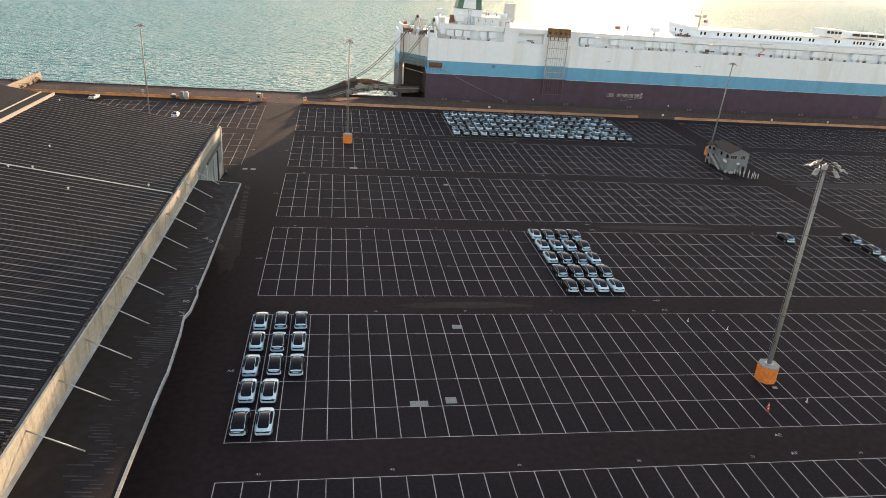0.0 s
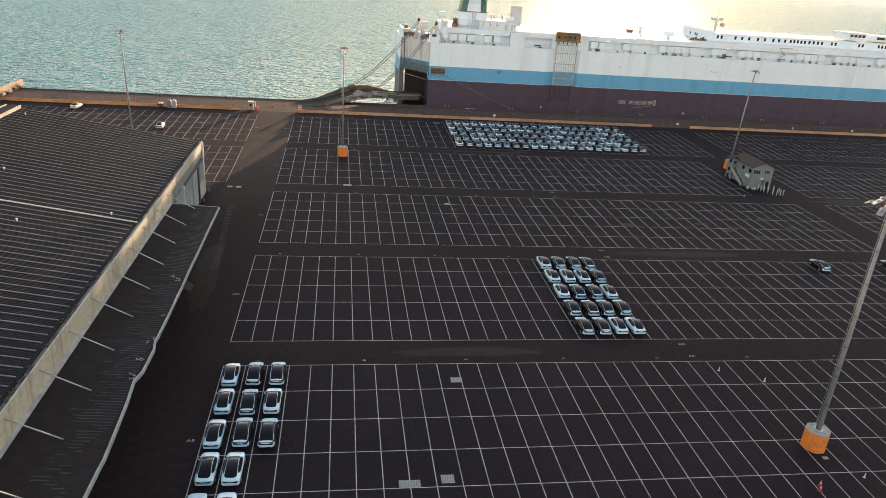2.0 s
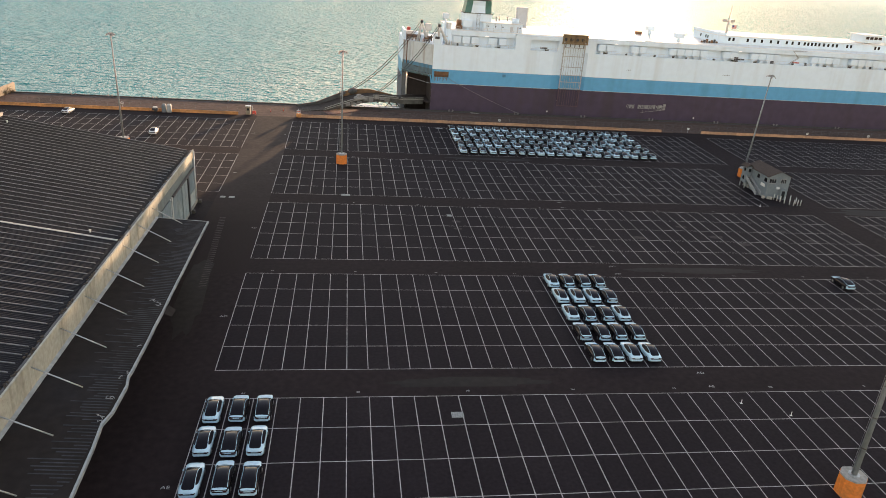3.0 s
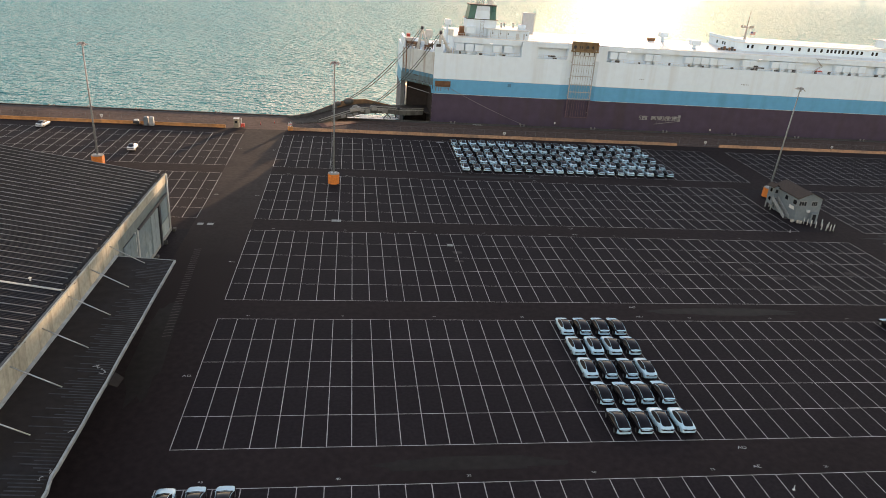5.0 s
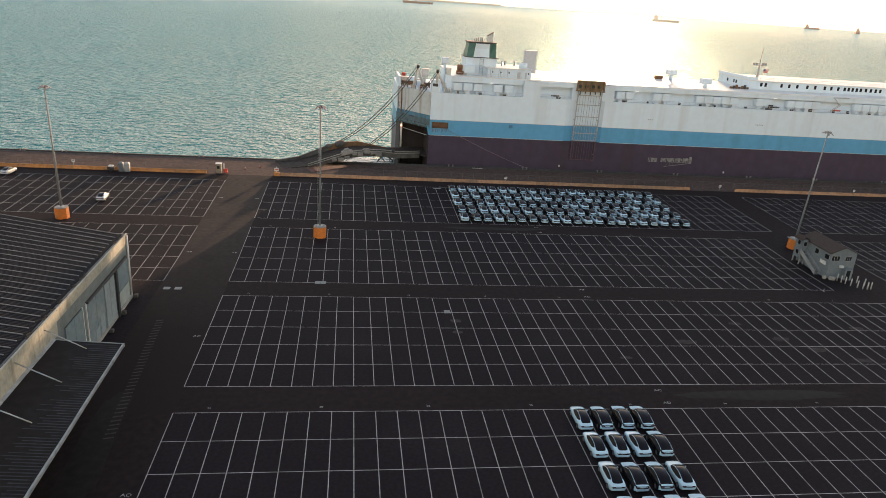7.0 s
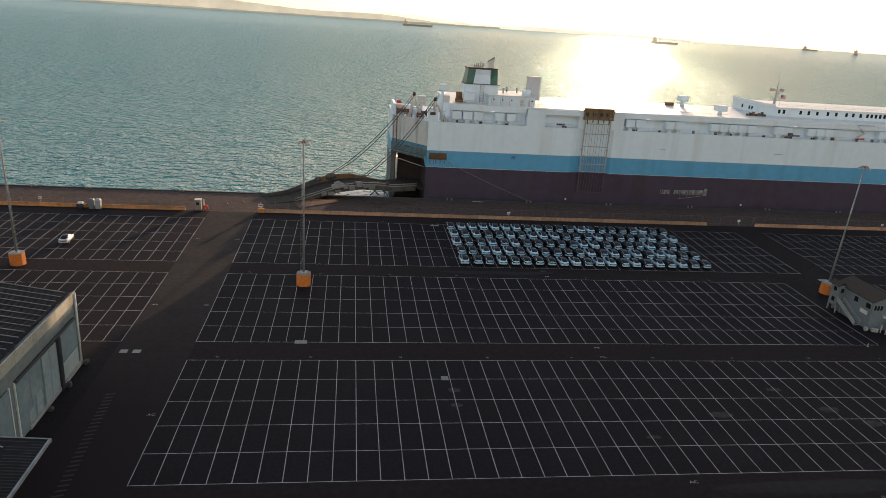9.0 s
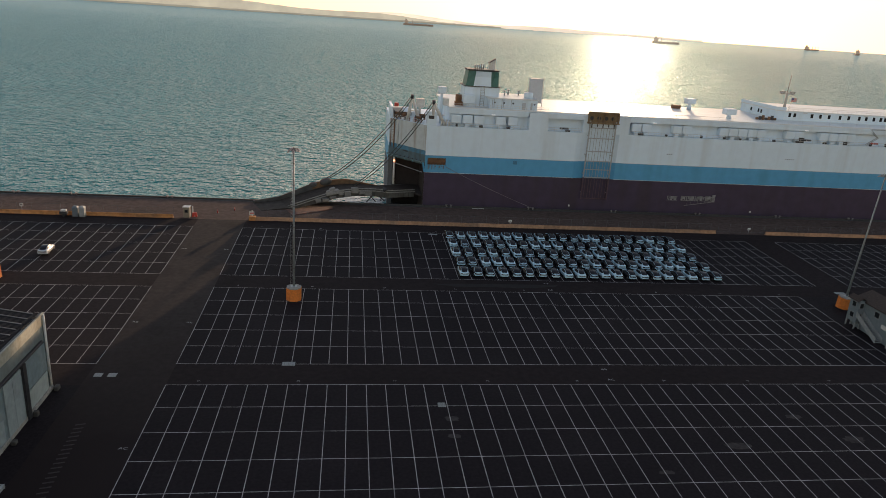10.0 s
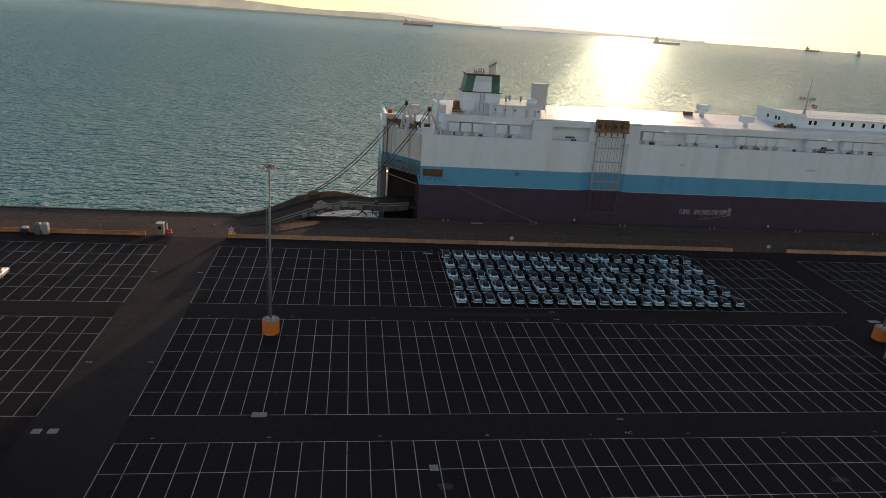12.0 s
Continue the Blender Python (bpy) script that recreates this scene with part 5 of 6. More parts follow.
for q in range(58):
    shared("rail_post", rail_post, bridge, Matrix.Translation((145.0 + 1.5 * q, BY, 29.15)))
for z in (29.6, 30.02):
    ship_part("bridge_rail", tube((144.6, BY, z), (231, BY, z), 0.03, None, 4), WHITE_TRIM, "", bridge)
for q in range(3):
    ship_part("antenna", tube((209 + 5 * q, BY + 3, 31.6), (209 + 5 * q, BY + 3, 34.2 + 0.7 * (q % 2)), 0.06, None, 4), GALV, "", bridge)
for q in range(9):
    ship_part("lamp_strip", box(149.5 + 6.3 * q, 150.8 + 6.3 * q, BY - 0.2, BY - 0.003, 28.62, 28.74), WHITE_TRIM, "", bridge)
bm = bmesh.new()
MX, MY = 146.4, HY + 15
tube((MX, MY, 29.5), (MX, MY, 34.0), 0.42, bm, 8, 0.28)
tube((MX, MY, 34.0), (MX + 0.2, MY, 38.6), 0.12, bm, 6, 0.06)
tube((MX - 2.0, MY, 33.4), (MX + 2.2, MY, 33.4), 0.16, bm, 5)
tube((MX, MY, 31.5), (MX + 1.6, MY, 33.4), 0.06, bm, 5)
for dx in (-1.9, -0.9, 1.2, 2.0):
    box(MX + dx - 0.25, MX + dx + 0.25, MY - 0.3, MY + 0.3, 33.45, 34.1, bm)
tube((MX, MY, 29.5), (MX, MY, 30.6), 0.5, bm, 8, 0.25)
mast = ship_part("radar_mast", bm, BOLLARD, "white mast with crosstree")
bm = box(MX + 1.7, MX + 3.3, MY - 0.02, MY + 0.02, 31.2, 32.3)
for k in range(4):
    box(MX + 1.702, MX + 3.298, MY - 0.035, MY - 0.021, 31.25 + 0.28 * k, 31.38 + 0.28 * k, bm, index=1)
box(MX + 1.702, MX + 2.4, MY - 0.045, MY - 0.036, 31.75, 32.298, bm, index=2)
ship_part("small_flag", bm, [WHITE_TRIM, RED, mat("flag_blue", (0.03, 0.05, 0.2), 0.7)], "small striped flag", mast)
ship_part("flag_line", tube((MX + 1.7, MY, 29.2), (MX + 1.7, MY, 33.4), 0.03, None, 4), GALV, "", mast)
# folded side ramp in its recess on the hull
for x in (83.9, 90.9):
    ship_part("ramp_beam", box(x, x + 0.28, HY - 0.75, HY - 0.45, 10.15, 25.0), GALV, "pale edge beam of a folded side ramp")
FRAME_LOW = mat("purple_grey_steel", (0.1, 0.06, 0.075), 0.6, vary=0.2, scale=1)
for x in (83.9, 90.9):
    ship_part("ramp_beam", box(x, x + 0.28, HY - 0.75, HY - 0.45, 4.3, 10.14), FRAME_LOW, "purple edge beam of a folded side ramp")
for k in range(8):
    x = 84.7 + 0.8 * k + 0.12 * (k % 2)
    ship_part("ramp_bar", box(x, x + 0.08, HY - 0.62, HY - 0.5, 10.2, 23.2), GALV)
    ship_part("ramp_bar", box(x, x + 0.1, HY - 0.62, HY - 0.5, 4.4, 10.15), FRAME_LOW)
for z in (4.4, 10.1, 12.2, 14.4, 17.0, 20.4, 23.1):
    ship_part("ramp_crossbar", box(83.9, 91.18, HY - 0.68, HY - 0.4, z, z + 0.2), GALV if z > 10 else FRAME_LOW)
for x in (83.95, 90.95):
    for z in (6, 11, 16, 21):
        ship_part("ramp_bracket", box(x, x + 0.15, HY - 0.45, HY + (0.702 if z > 9 else 0.02), z, z + 0.2), GALV)
ochre = mat("ochre_hoist_paint", (0.24, 0.165, 0.09), 0.6, stain=(0.1, 0.055, 0.03), stain_amount=0.85, stain_scale=0.8, streak=True)
hoist = ship_part("side_ramp_hoist", box(83.5, 91.6, HY - 0.15, HY + 0.25, 24.5, 27.1, None, 0.05), ochre, "ochre rust-stained hoist frame above the side ramp")
for z in (24.3, 26.95):
    ship_part("hoist_beam", box(83.3, 91.8, HY - 1.0, HY - 0.152, z, z + 0.32, None, 0.04), ochre, "", hoist)
for k in range(7):
    x = 83.4 + 1.33 * k
    ship_part("hoist_post", box(x, x + 0.26, HY - 0.95, HY - 0.7, 24.622, 26.948), ochre, "", hoist)
for k in range(4):
    x = 84.4 + 1.9 * k
    ship_part("hoist_sheave", tube((x, HY - 0.62, 25.7), (x, HY - 0.3, 25.7), 0.5, None, 10), DARK_STEEL, "dark wire sheave", hoist)
for k in range(5):
    ship_part("hoist_hook", box(84.3 + 1.5 * k, 84.55 + 1.5 * k, HY - 1.1, HY - 0.85, 23.3 + 0.25 * (k % 2), 24.298, None, 0.04), DARK_STEEL, "", hoist)
ship_part("hoist_top", box(83.5, 91.6, HY - 0.9, HY + 0.2, 27.273, 27.42, None, 0.03), WHITE_TRIM, "", hoist)
# draught marks, gallery door and lamps
for x0, n in ((106.4, 3), (140.3, 5)):
    for k in range(n):
        ship_part("hull_scupper", box(x0 + 0.55 * k, x0 + 0.55 * k + 0.2, HY - 0.04, HY - 0.003, 17.0, 17.25), DARK_STEEL)
ship_part("gallery_door", box(143.2, 144.7, HY + 0.22, HY + 0.3, 21.72, 23.2, None, 0.03), DARK_STEEL)
GALLERY_LAMP = lit("gallery_lamp_white", (0.9, 0.95, 1.0), 0.5)
for x in (58.9, 102.0, 145.4):
    ship_part("gallery_lamp", box(x - 0.5, x + 0.5, HY + 0.82, HY + 0.897, 24.95, 25.12), GALLERY_LAMP, "small lit gallery lamp")
for k in range(7):
    ship_part("deck_pipe", box(134.6 + 0.9 * k, 135.2 + 0.9 * k, HY + 8.4, HY + 9.0, 26.5, 27.1 + 0.3 * (k % 3), None, 0.05), DARK_STEEL if k % 2 else RUST)
for y in (HY + 18.5, HY + 20.0, HY + 24.0):
    ship_part("front_window", box(141.93, 141.997, y, y + 0.8, 27.3, 28.3, None, 0.02), WINDOW)
# boarding ladder in the lower hull
LADDER = mat("dull_ladder_alloy", (0.25, 0.25, 0.25), 0.6, 0.2, vary=0.35, scale=1.2)
bm = bmesh.new()
for k in range(27):
    x = 108.4 + 0.5 * k
    if not 6 <= k <= 7:
        box(x, x + (0.42 if k % 5 > 1 else 0.16), HY - 0.25, HY - 0.003, 4.75 + 0.006 * k + 0.3 * (k % 3 == 0), 5.75 + 0.014 * k - 0.15 * (k % 4 == 1), bm)
for x0, x1 in ((108.3, 111.2), (112.3, 122.0)):
    for z in (4.7, 5.8):
        box(x0, x1, HY - 0.32, HY - 0.252, z + (x0 - 108) * 0.01, z + 0.1 + (x0 - 108) * 0.01, bm)
box(121.3, 122.1, HY - 0.3, HY - 0.003, 4.6, 6.5, bm)
tube((113.5, HY - 0.4, 3.4), (122.0, HY - 0.4, 4.7), 0.07, bm, 5)
for k in range(8):
    tube((114.2 + k, HY - 0.4, 3.5 + 0.15 * k), (114.2 + k, HY - 0.4, 4.4 + 0.12 * k), 0.03, bm, 4)
ship_part("boarding_ladder", bm, LADDER, "dull alloy stowed boarding ladder")


# ---- stern ramp, an object between ship and quay ----
ramp = thing("stern_ramp", Matrix.Translation((6, 148, 1.1)), "dark steel stern ramp lowered from the ship onto the quay", "ramp")
RD = Vector((0.936, 0.352, 0)).normalized()
RN = Vector((-RD.y, RD.x, 0))
FOOT = Vector((5.6, 147.6, 0))


def rp(s, n, z):
    p = FOOT + RD * s + RN * n
    return (p.x, p.y, z)


def ramp_part(name, bm, material, label=""):
    ob = part(name, bm, material, ramp, label)
    ob.matrix_basis = Matrix.Translation((-6, -148, -1.1))
    return ob


def wall_top(s, n):
    """Height of the side girder over the deck."""
    if n < 0:
        return 0.55
    if s < 11:
        return 0.5 + 1.2 * max(0, s + 4) / 15
    if s < 19:
        return 1.7 - 0.4 * (s - 11) / 8
    return max(0.15, 1.3 - 1.15 * (s - 19) / 7)


PROFILE = [(-5.0, 1.13), (1.5, 1.45), (10, 3.7), (14, 4.5), (19, 4.8), (24, 4.4), (28, 3.75), (35, 3.7)]


def deck_z(s):
    for (a, za), (b, zb) in zip(PROFILE, PROFILE[1:]):
        if s <= b:
            return za + (zb - za) * (s - a) / (b - a)
    return PROFILE[-1][1]


for (a, za), (b, zb) in zip(PROFILE, PROFILE[1:]):
    ramp_part("deck_plate", slab((rp(a, -3.8, za), rp(b, -3.8, zb), rp(b, 3.8, zb), rp(a, 3.8, za)), 0.3), RAMP_DECK, "dark worn steel ramp deck")
    for n, low in ((-3.95, 1.3), (3.95, 1.2)):
        if b <= 1.5 and n < 0:
            continue
        bm = bmesh.new()
        lo_a, lo_b = max(1.0, za - low), max(1.0, zb - low)
        vs = []
        for s, zl, zh in ((a, lo_a, za + wall_top(a, n)), (b, lo_b, zb + wall_top(b, n))):
            for dn in (-0.15, 0.15):
                vs.append((bm.verts.new(rp(s, n + dn, zl)), bm.verts.new(rp(s, n + dn, zh))))
        for q in ((vs[0][0], vs[2][0], vs[2][1], vs[0][1]), (vs[1][0], vs[1][1], vs[3][1], vs[3][0]), (vs[0][1], vs[2][1], vs[3][1], vs[1][1]), (vs[0][0], vs[0][1], vs[1][1], vs[1][0]), (vs[2][0], vs[3][0], vs[3][1], vs[2][1])):
            bm.faces.new(q)
        bmesh.ops.recalc_face_normals(bm, faces=bm.faces[:])
        ramp_part("side_girder", bm, RAMP_BROWN if n > 0 and 13 < b < 29 else RAMP_GREY, "brown weathered girder" if n > 0 else "")
        k = a
        while k < b:
            zz = deck_z(k)
            ramp_part("girder_rib", tube(rp(k, n * 1.04, max(1.05, zz - low)), rp(k, n * 1.04, zz + wall_top(k, n)), 0.1, None, 4), RAMP_GREY)
            k += 1.4
for h in (0.75, 0.2):
    bm = pipe([rp(q, -4.6, zq + h) for q, zq in PROFILE[1:]], 0.12, None, 6)
    ramp_part("walkway_rail", bm, RAMP_PIPE, "grey pipe along the walkway")
rr = random.Random(3)
for k in range(8):
    s0 = 9.0 + 1.9 * k
    bm = box(-rr.uniform(0.5, 1.1), 0.7, -0.5, 0.5, 0, rr.uniform(0.5, 1.5), None, 0.08, Matrix.Translation(rp(s0, -4.2 + rr.uniform(-0.3, 0.2), deck_z(s0) - rr.uniform(0.3, 1.2))) @ pose(0, 0, 0, rr.uniform(-6, 6), rr.uniform(-14, 4), 20 + rr.uniform(-8, 8)))
    ramp_part("hydraulic_gear", bm, mat("hydraulic_grey", (0.2, 0.195, 0.185), 0.6, vary=0.2, scale=1.5) if k == 0 else bpy.data.materials["hydraulic_grey"], "grey hydraulic gear beside the ramp")
bm = box(-1.6, 1.7, -0.55, 0.55, -0.6, 0.7, None, 0.25, Matrix.Translation(rp(12.6, -4.3, deck_z(12.6) + 0.55)) @ pose(0, 0, 0, 0, -8, 20))
box(-0.6, 0.9, -0.5, 0.5, 0.6, 1.25, bm, 0.2, Matrix.Translation(rp(12.6, -4.3, deck_z(12.6) + 0.55)) @ pose(0, 0, 0, 0, -16, 20))
ramp_part("ram_housing", bm, RAMP_PIPE, "grey housing of the ramp's hydraulic ram")
bm = bmesh.new()
for s0, size in ((13.6, (1.7, 0.9, 1.0)), (10.2, (1.1, 0.7, 0.7))):
    own = bmesh.new()
    bmesh.ops.create_uvsphere(own, u_segments=12, v_segments=8, radius=1.0)
    joined(own, bm, Matrix.Translation(rp(s0, 4.0, deck_z(s0) + wall_top(s0, 4.0) - 0.45)) @ pose(0, 0, 0, 0, -8, 20) @ Matrix.Diagonal((*size, 1)))
ramp_part("wire_block", bm, RAMP_GREY, "rounded covers of the hoist wire blocks")
bm = bmesh.new()
for s0, s1 in ((22, 24.5), (24.5, 22), (26, 26), (24.2, 27.0)):
    tube(rp(s0, -3.7, 4.0), rp(s1, -3.5, 1.6), 0.14, bm, 6)
    tube(rp(s0, 3.0, 4.0), rp(s1, 3.0, 1.6), 0.14, bm, 6)
own = bmesh.new()
bmesh.ops.create_uvsphere(own, u_segments=8, v_segments=6, radius=0.6)
joined(own, bm, Matrix.Translation(rp(26.5, -4.4, 4.8)))
ramp_part("leg_brace", bm, DARK_STEEL)
ramp_part("landing_flap", slab((rp(1.0, -9.5, 1.22), rp(12.0, -6.6, 1.3), rp(12.0, -4.3, 1.3), rp(1.0, -4.3, 1.22)), 0.14), mat("red_brown_flap", (0.16, 0.07, 0.05), 0.8, vary=0.3, scale=1), "red-brown landing plates")
for a, b, sag, r in (((38.1, HY + 5.6, 28.0), rp(13.5, 4.3, 6.2), 2.2, 0.1), ((38.7, HY + 5.6, 28.0), rp(14.4, 4.3, 6.2), 2.5, 0.1),
                     ((43.0, HY - 0.7, 27.6), rp(18.0, -3.8, 6.0), 2.0, 0.1), ((43.6, HY - 0.7, 27.6), rp(18.8, -3.8, 6.0), 2.3, 0.1)):
    rope_between("hoist_wire", a, b, sag, r, "dark hoist wire from ship to ramp")
LINE = mat("grey_mooring_line", (0.2, 0.19, 0.2), 0.85, vary=0.2, scale=4)
rope_between("mooring_line", (47.2, HY - 0.1, 11.4), (70.8, QUAY_Y - 0.6, 1.6), 0.25, 0.04, "thin grey mooring line to a quay bollard", LINE)
rope_between("mooring_line", (47.8, HY - 0.1, 11.2), (71.2, QUAY_Y - 0.5, 1.6), 0.45, 0.04, "thin grey mooring line to a quay bollard", LINE)


# white flecks on the water between the ramp and the hull
fleck_bm = bmesh.new()
rf = random.Random(17)
for k in range(700):
    x, y = rf.uniform(12, 41.0), rf.uniform(QUAY_Y + 0.6, 173)
    if y > HY + 12 and x > 32.4:
        continue
    r = rf.uniform(0.25, 1.1)
    ring = [fleck_bm.verts.new((x + r * rf.uniform(0.8, 2.2) * math.cos(q * 0.785), y + r * rf.uniform(0.4, 1.0) * math.sin(q * 0.785), SEA_Z + 0.03 + 0.0004 * k)) for q in range(8)]
    fleck_bm.faces.new(ring)
for v in fleck_bm.verts:
    v.co.z += 0.05 * noise.noise(v.co * 0.8)
tagged(part("white_flecks", fleck_bm, mat("white_fleck", (0.75, 0.78, 0.76), 0.5, vary=0.2, scale=1.5)), "white flecks on the water under the ramp", "foam", kind="stuff")


# ---- quay furniture ----
QUAY_IRON = mat("worn_bollard_iron", (0.2, 0.19, 0.18), 0.7, vary=0.3, scale=3)


def quay_bollard():
    root = thing("quay_bollard", Matrix.Identity(4), "worn iron double mooring bollard on the quay edge", "bollard", "bollards along the quay")
    part("plate", box(-0.9, 0.9, -0.35, 0.35, 0, 0.08, None, 0.02), DARK_STEEL, root)
    for dx in (-0.5, 0.5):
        bm = tube((dx, 0, 0.08), (dx * 1.25, 0, 0.6), 0.19, None, 10)
        tube((dx * 1.25, 0, 0.58), (dx * 1.3, 0, 0.7), 0.3, bm, 10)
        part("post", bm, QUAY_IRON, root)
    return root


first = None
for x in (-158, -135, -112, -89, -66.5, -56.0, -43.0, -20.7, 48.6, 70.4, 93.1, 117.0, 140.5, 162.5, 186, 209, 232):
    m = Matrix.Translation((x, QUAY_Y - 0.55, 1.12))
    if first is None:
        first = quay_bollard()
        first.matrix_basis = m
    else:
        copy_thing(first, m)
tagged(part("quay_kerb", box(-420, 480, QUAY_Y - 0.2, QUAY_Y + 0.3, 1.12, 1.42, None, 0.05), DARK_CONCRETE), "dark timber and concrete kerb on the quay edge", "kerb", kind="structure")
bm = bmesh.new()
for k in range(120):
    x = -160 + 1.6 * k
    if x < 30:
        tube((x, QUAY_Y + 0.38, SEA_Z - 1), (x, QUAY_Y + 0.38, 1.25 + 0.1 * (k % 3)), 0.16, bm, 6)
tagged(part("fender_pile", bm, DARK_CONCRETE), "dark timber fender piles along the quay wall", "fender", kind="stuff")


def quay_post(x, h):
    root = thing("quay_post", Matrix.Translation((x, QUAY_Y - 0.6, 1.12)), "small white marker post on the quay edge", "post", "marker posts on the quay")
    part("post", tube((0, 0, 0), (0, 0, h), 0.07, None, 8), DARK_STEEL, root, "dark steel post")
    part("head", box(-0.16, 0.2, -0.12, 0.12, h, h + 0.5, None, 0.03), WHITE_TRIM, root, "pale box on the post")


for x, h in ((80.6, 1.35), (132.0, 1.3)):
    quay_post(x, h)
plank = thing("loose_plank", Matrix.Translation((56.3, QUAY_Y - 0.9, 1.12)), "pale timber plank lying on the quay edge", "plank")
part("board", box(-1.5, 1.5, -0.1, 0.1, 0, 0.09, None, 0.01), WHITE_TRIM, plank)


def barrier_segment(material):
    bm = bmesh.new()
    prof = [(-0.32, 0.0), (0.32, 0.0), (0.32, 0.12), (0.14, 0.4), (0.1, 0.82), (-0.1, 0.82), (-0.14, 0.4), (-0.32, 0.12)]
    a = [bm.verts.new((-1.98, y, z)) for y, z in prof]
    b = [bm.verts.new((1.98, y, z)) for y, z in prof]
    bm.faces.new(a)
    bm.faces.new(b[::-1])
    for i in range(len(prof)):
        j = (i + 1) % len(prof)
        bm.faces.new((a[j], a[i], b[i], b[j]))
    bmesh.ops.recalc_face_normals(bm, faces=bm.faces[:])
    return mesh_of("barrier_block", bm, material)


BAR_Y = 134.4
# barrier blocks: orange left of the lane, duller tan right of it
bar_me = barrier_segment(BARRIER)
tan_me = barrier_segment(mat("tan_barrier", (0.37, 0.2, 0.11), 0.8, vary=0.25, scale=1.5, bump=0.2, stain=(0.24, 0.17, 0.12), stain_amount=0.6, stain_scale=0.25, rand=0.15))
FENCE = mat("dull_fence_wire", (0.13, 0.12, 0.11), 0.7, 0.2, vary=0.2, scale=2)
post_me = mesh_of("fence_post", tube((0, 0, 0), (0, 0, 2.3), 0.04, None, 6), FENCE)
for x0, x1 in ((-160, -15.0), (1.6, 114.5), (127.0, 235)):
    root = thing("barrier_row", Matrix.Translation((x0, BAR_Y, 1.1)), "row of weathered orange concrete barriers along the quay" if x0 < 0 else "row of tan-orange concrete barriers along the quay", "barrier", "barriers along the quay")
    n = int((x1 - x0) / 4)
    for k in range(n):
        shared("barrier_block", bar_me if x0 < 0 else tan_me, root, pose(2 + 4.0 * k, rng.uniform(-0.05, 0.05), 0, 0, 0, rng.uniform(-0.4, 0.4)))
    froot = thing("wire_fence", Matrix.Translation((x0, BAR_Y + 0.75, 1.1)), "thin galvanised wire fence behind the barriers", "fence", "fences along the quay")
    bm = bmesh.new()
    for k in range(int((x1 - x0) / 3) + 1):
        shared("fence_post", post_me, froot, Matrix.Translation((3.0 * k, 0, 0)))
    L = 3.0 * int((x1 - x0) / 3)
    part("top_rail", tube((0, 0, 2.25), (L, 0, 2.25), 0.025, None, 4), FENCE, froot)
    for k in range(int(L / 0.75)):
        x = 0.75 * k
        tube((x, 0, 0.9), (x + 0.75, 0, 2.2), 0.006, bm, 3)
        tube((x + 0.75, 0, 0.9), (x, 0, 2.2), 0.006, bm, 3)
    part("wire", bm, FENCE, froot)
# orange end block with a sign where the lane leaves the car park
endb = thing("lane_end_block", Matrix.Translation((1.3, BAR_Y - 0.2, 1.1)), "orange and white block with a sign at the lane gate", "block")
part("block", box(-0.7, 0.7, -0.5, 0.5, 0, 1.0, None, 0.08), BARRIER, endb)
part("post", box(-0.08, 0.08, -0.08, 0.08, 1.0, 2.4), WHITE_TRIM, endb)
part("board", box(-0.6, 0.5, -0.12, -0.083, 1.35, 2.1), WHITE_TRIM, endb)
part("stripe", box(-0.5, 0.4, -0.135, -0.121, 1.6, 1.85), RED, endb, "red bar on the board")
# gate between the two fences on the right
gate = thing("wire_gate", Matrix.Translation((114.7, BAR_Y + 0.75, 1.1)), "closed galvanised wire gate between the barriers", "gate")
bm = bmesh.new()
for k in range(5):
    tube((3.0 * k, 0, 0), (3.0 * k, 0, 2.3), 0.03, bm, 6)
for z in (0.3, 2.35):
    tube((0, 0, z), (12, 0, z), 0.02, bm, 5)
part("gate_frame", bm, FENCE, gate)


def fence_sign(x, z, w=0.75, h=0.6):
    root = thing("fence_sign", Matrix.Translation((x, BAR_Y + 0.66, z)), "small white sign on the wire fence", "sign", "signs on the fence")
    part("board", box(-w / 2, w / 2, -0.02, 0.02, -h / 2, h / 2, None, 0.005), WHITE_TRIM, root)
    part("stake", box(-0.04, 0.04, 0.021, 0.06, 1.1 - z, h / 2), GALV, root)
    part("marking", box(-w * 0.3, w * 0.3, -0.03, -0.021, -0.08, 0.1), DARK_STEEL, root, "dark unreadable bar")
    return root


for x, z in ((61.4, 2.5), (122.8, 2.3), (-48.0, 2.9), (-101.0, 2.9), (164.0, 2.4), (186.0, 2.4)):
    fence_sign(x, z)


# ---- guard hut, toilets, cones ----
def hut(x, y):
    z = gz(y)
    root = thing("guard_hut", Matrix.Translation((x, y, z)), "small pale guard hut with a window beside the lane", "hut")
    part("body", box(-0.65, 0.65, -0.65, 0.65, 0, 2.4, None, 0.03), TAN, root)
    part("roof", box(-0.78, 0.78, -0.78, 0.78, 2.4, 2.52, None, 0.03), WHITE_TRIM, root)
    part("window_pane", box(-0.35, 0.3, -0.68, -0.652, 1.2, 1.85), WINDOW, root)
    part("door", box(0.652, 0.68, -0.4, 0.4, 0.1, 2.1), OFFICE, root)
    return root


hut(-13.2, 135.3)
bm = bmesh.new()
box(-0.5, 0.5, -0.3, 0.3, 0.35, 1.0, bm, 0.06)
for dx in (-0.35, 0.35):
    tube((dx, -0.35, 0.22), (dx, 0.35, 0.22), 0.22, bm, 10)
gen = thing("red_pump_cart", Matrix.Translation((-11.6, 135.6, 1.1)), "red cart with a post beside the guard hut", "cart")
part("tank", bm, RED, gen)
part("post", box(-0.5, -0.3, -0.1, 0.1, 1.0, 2.4), WHITE_TRIM, gen)


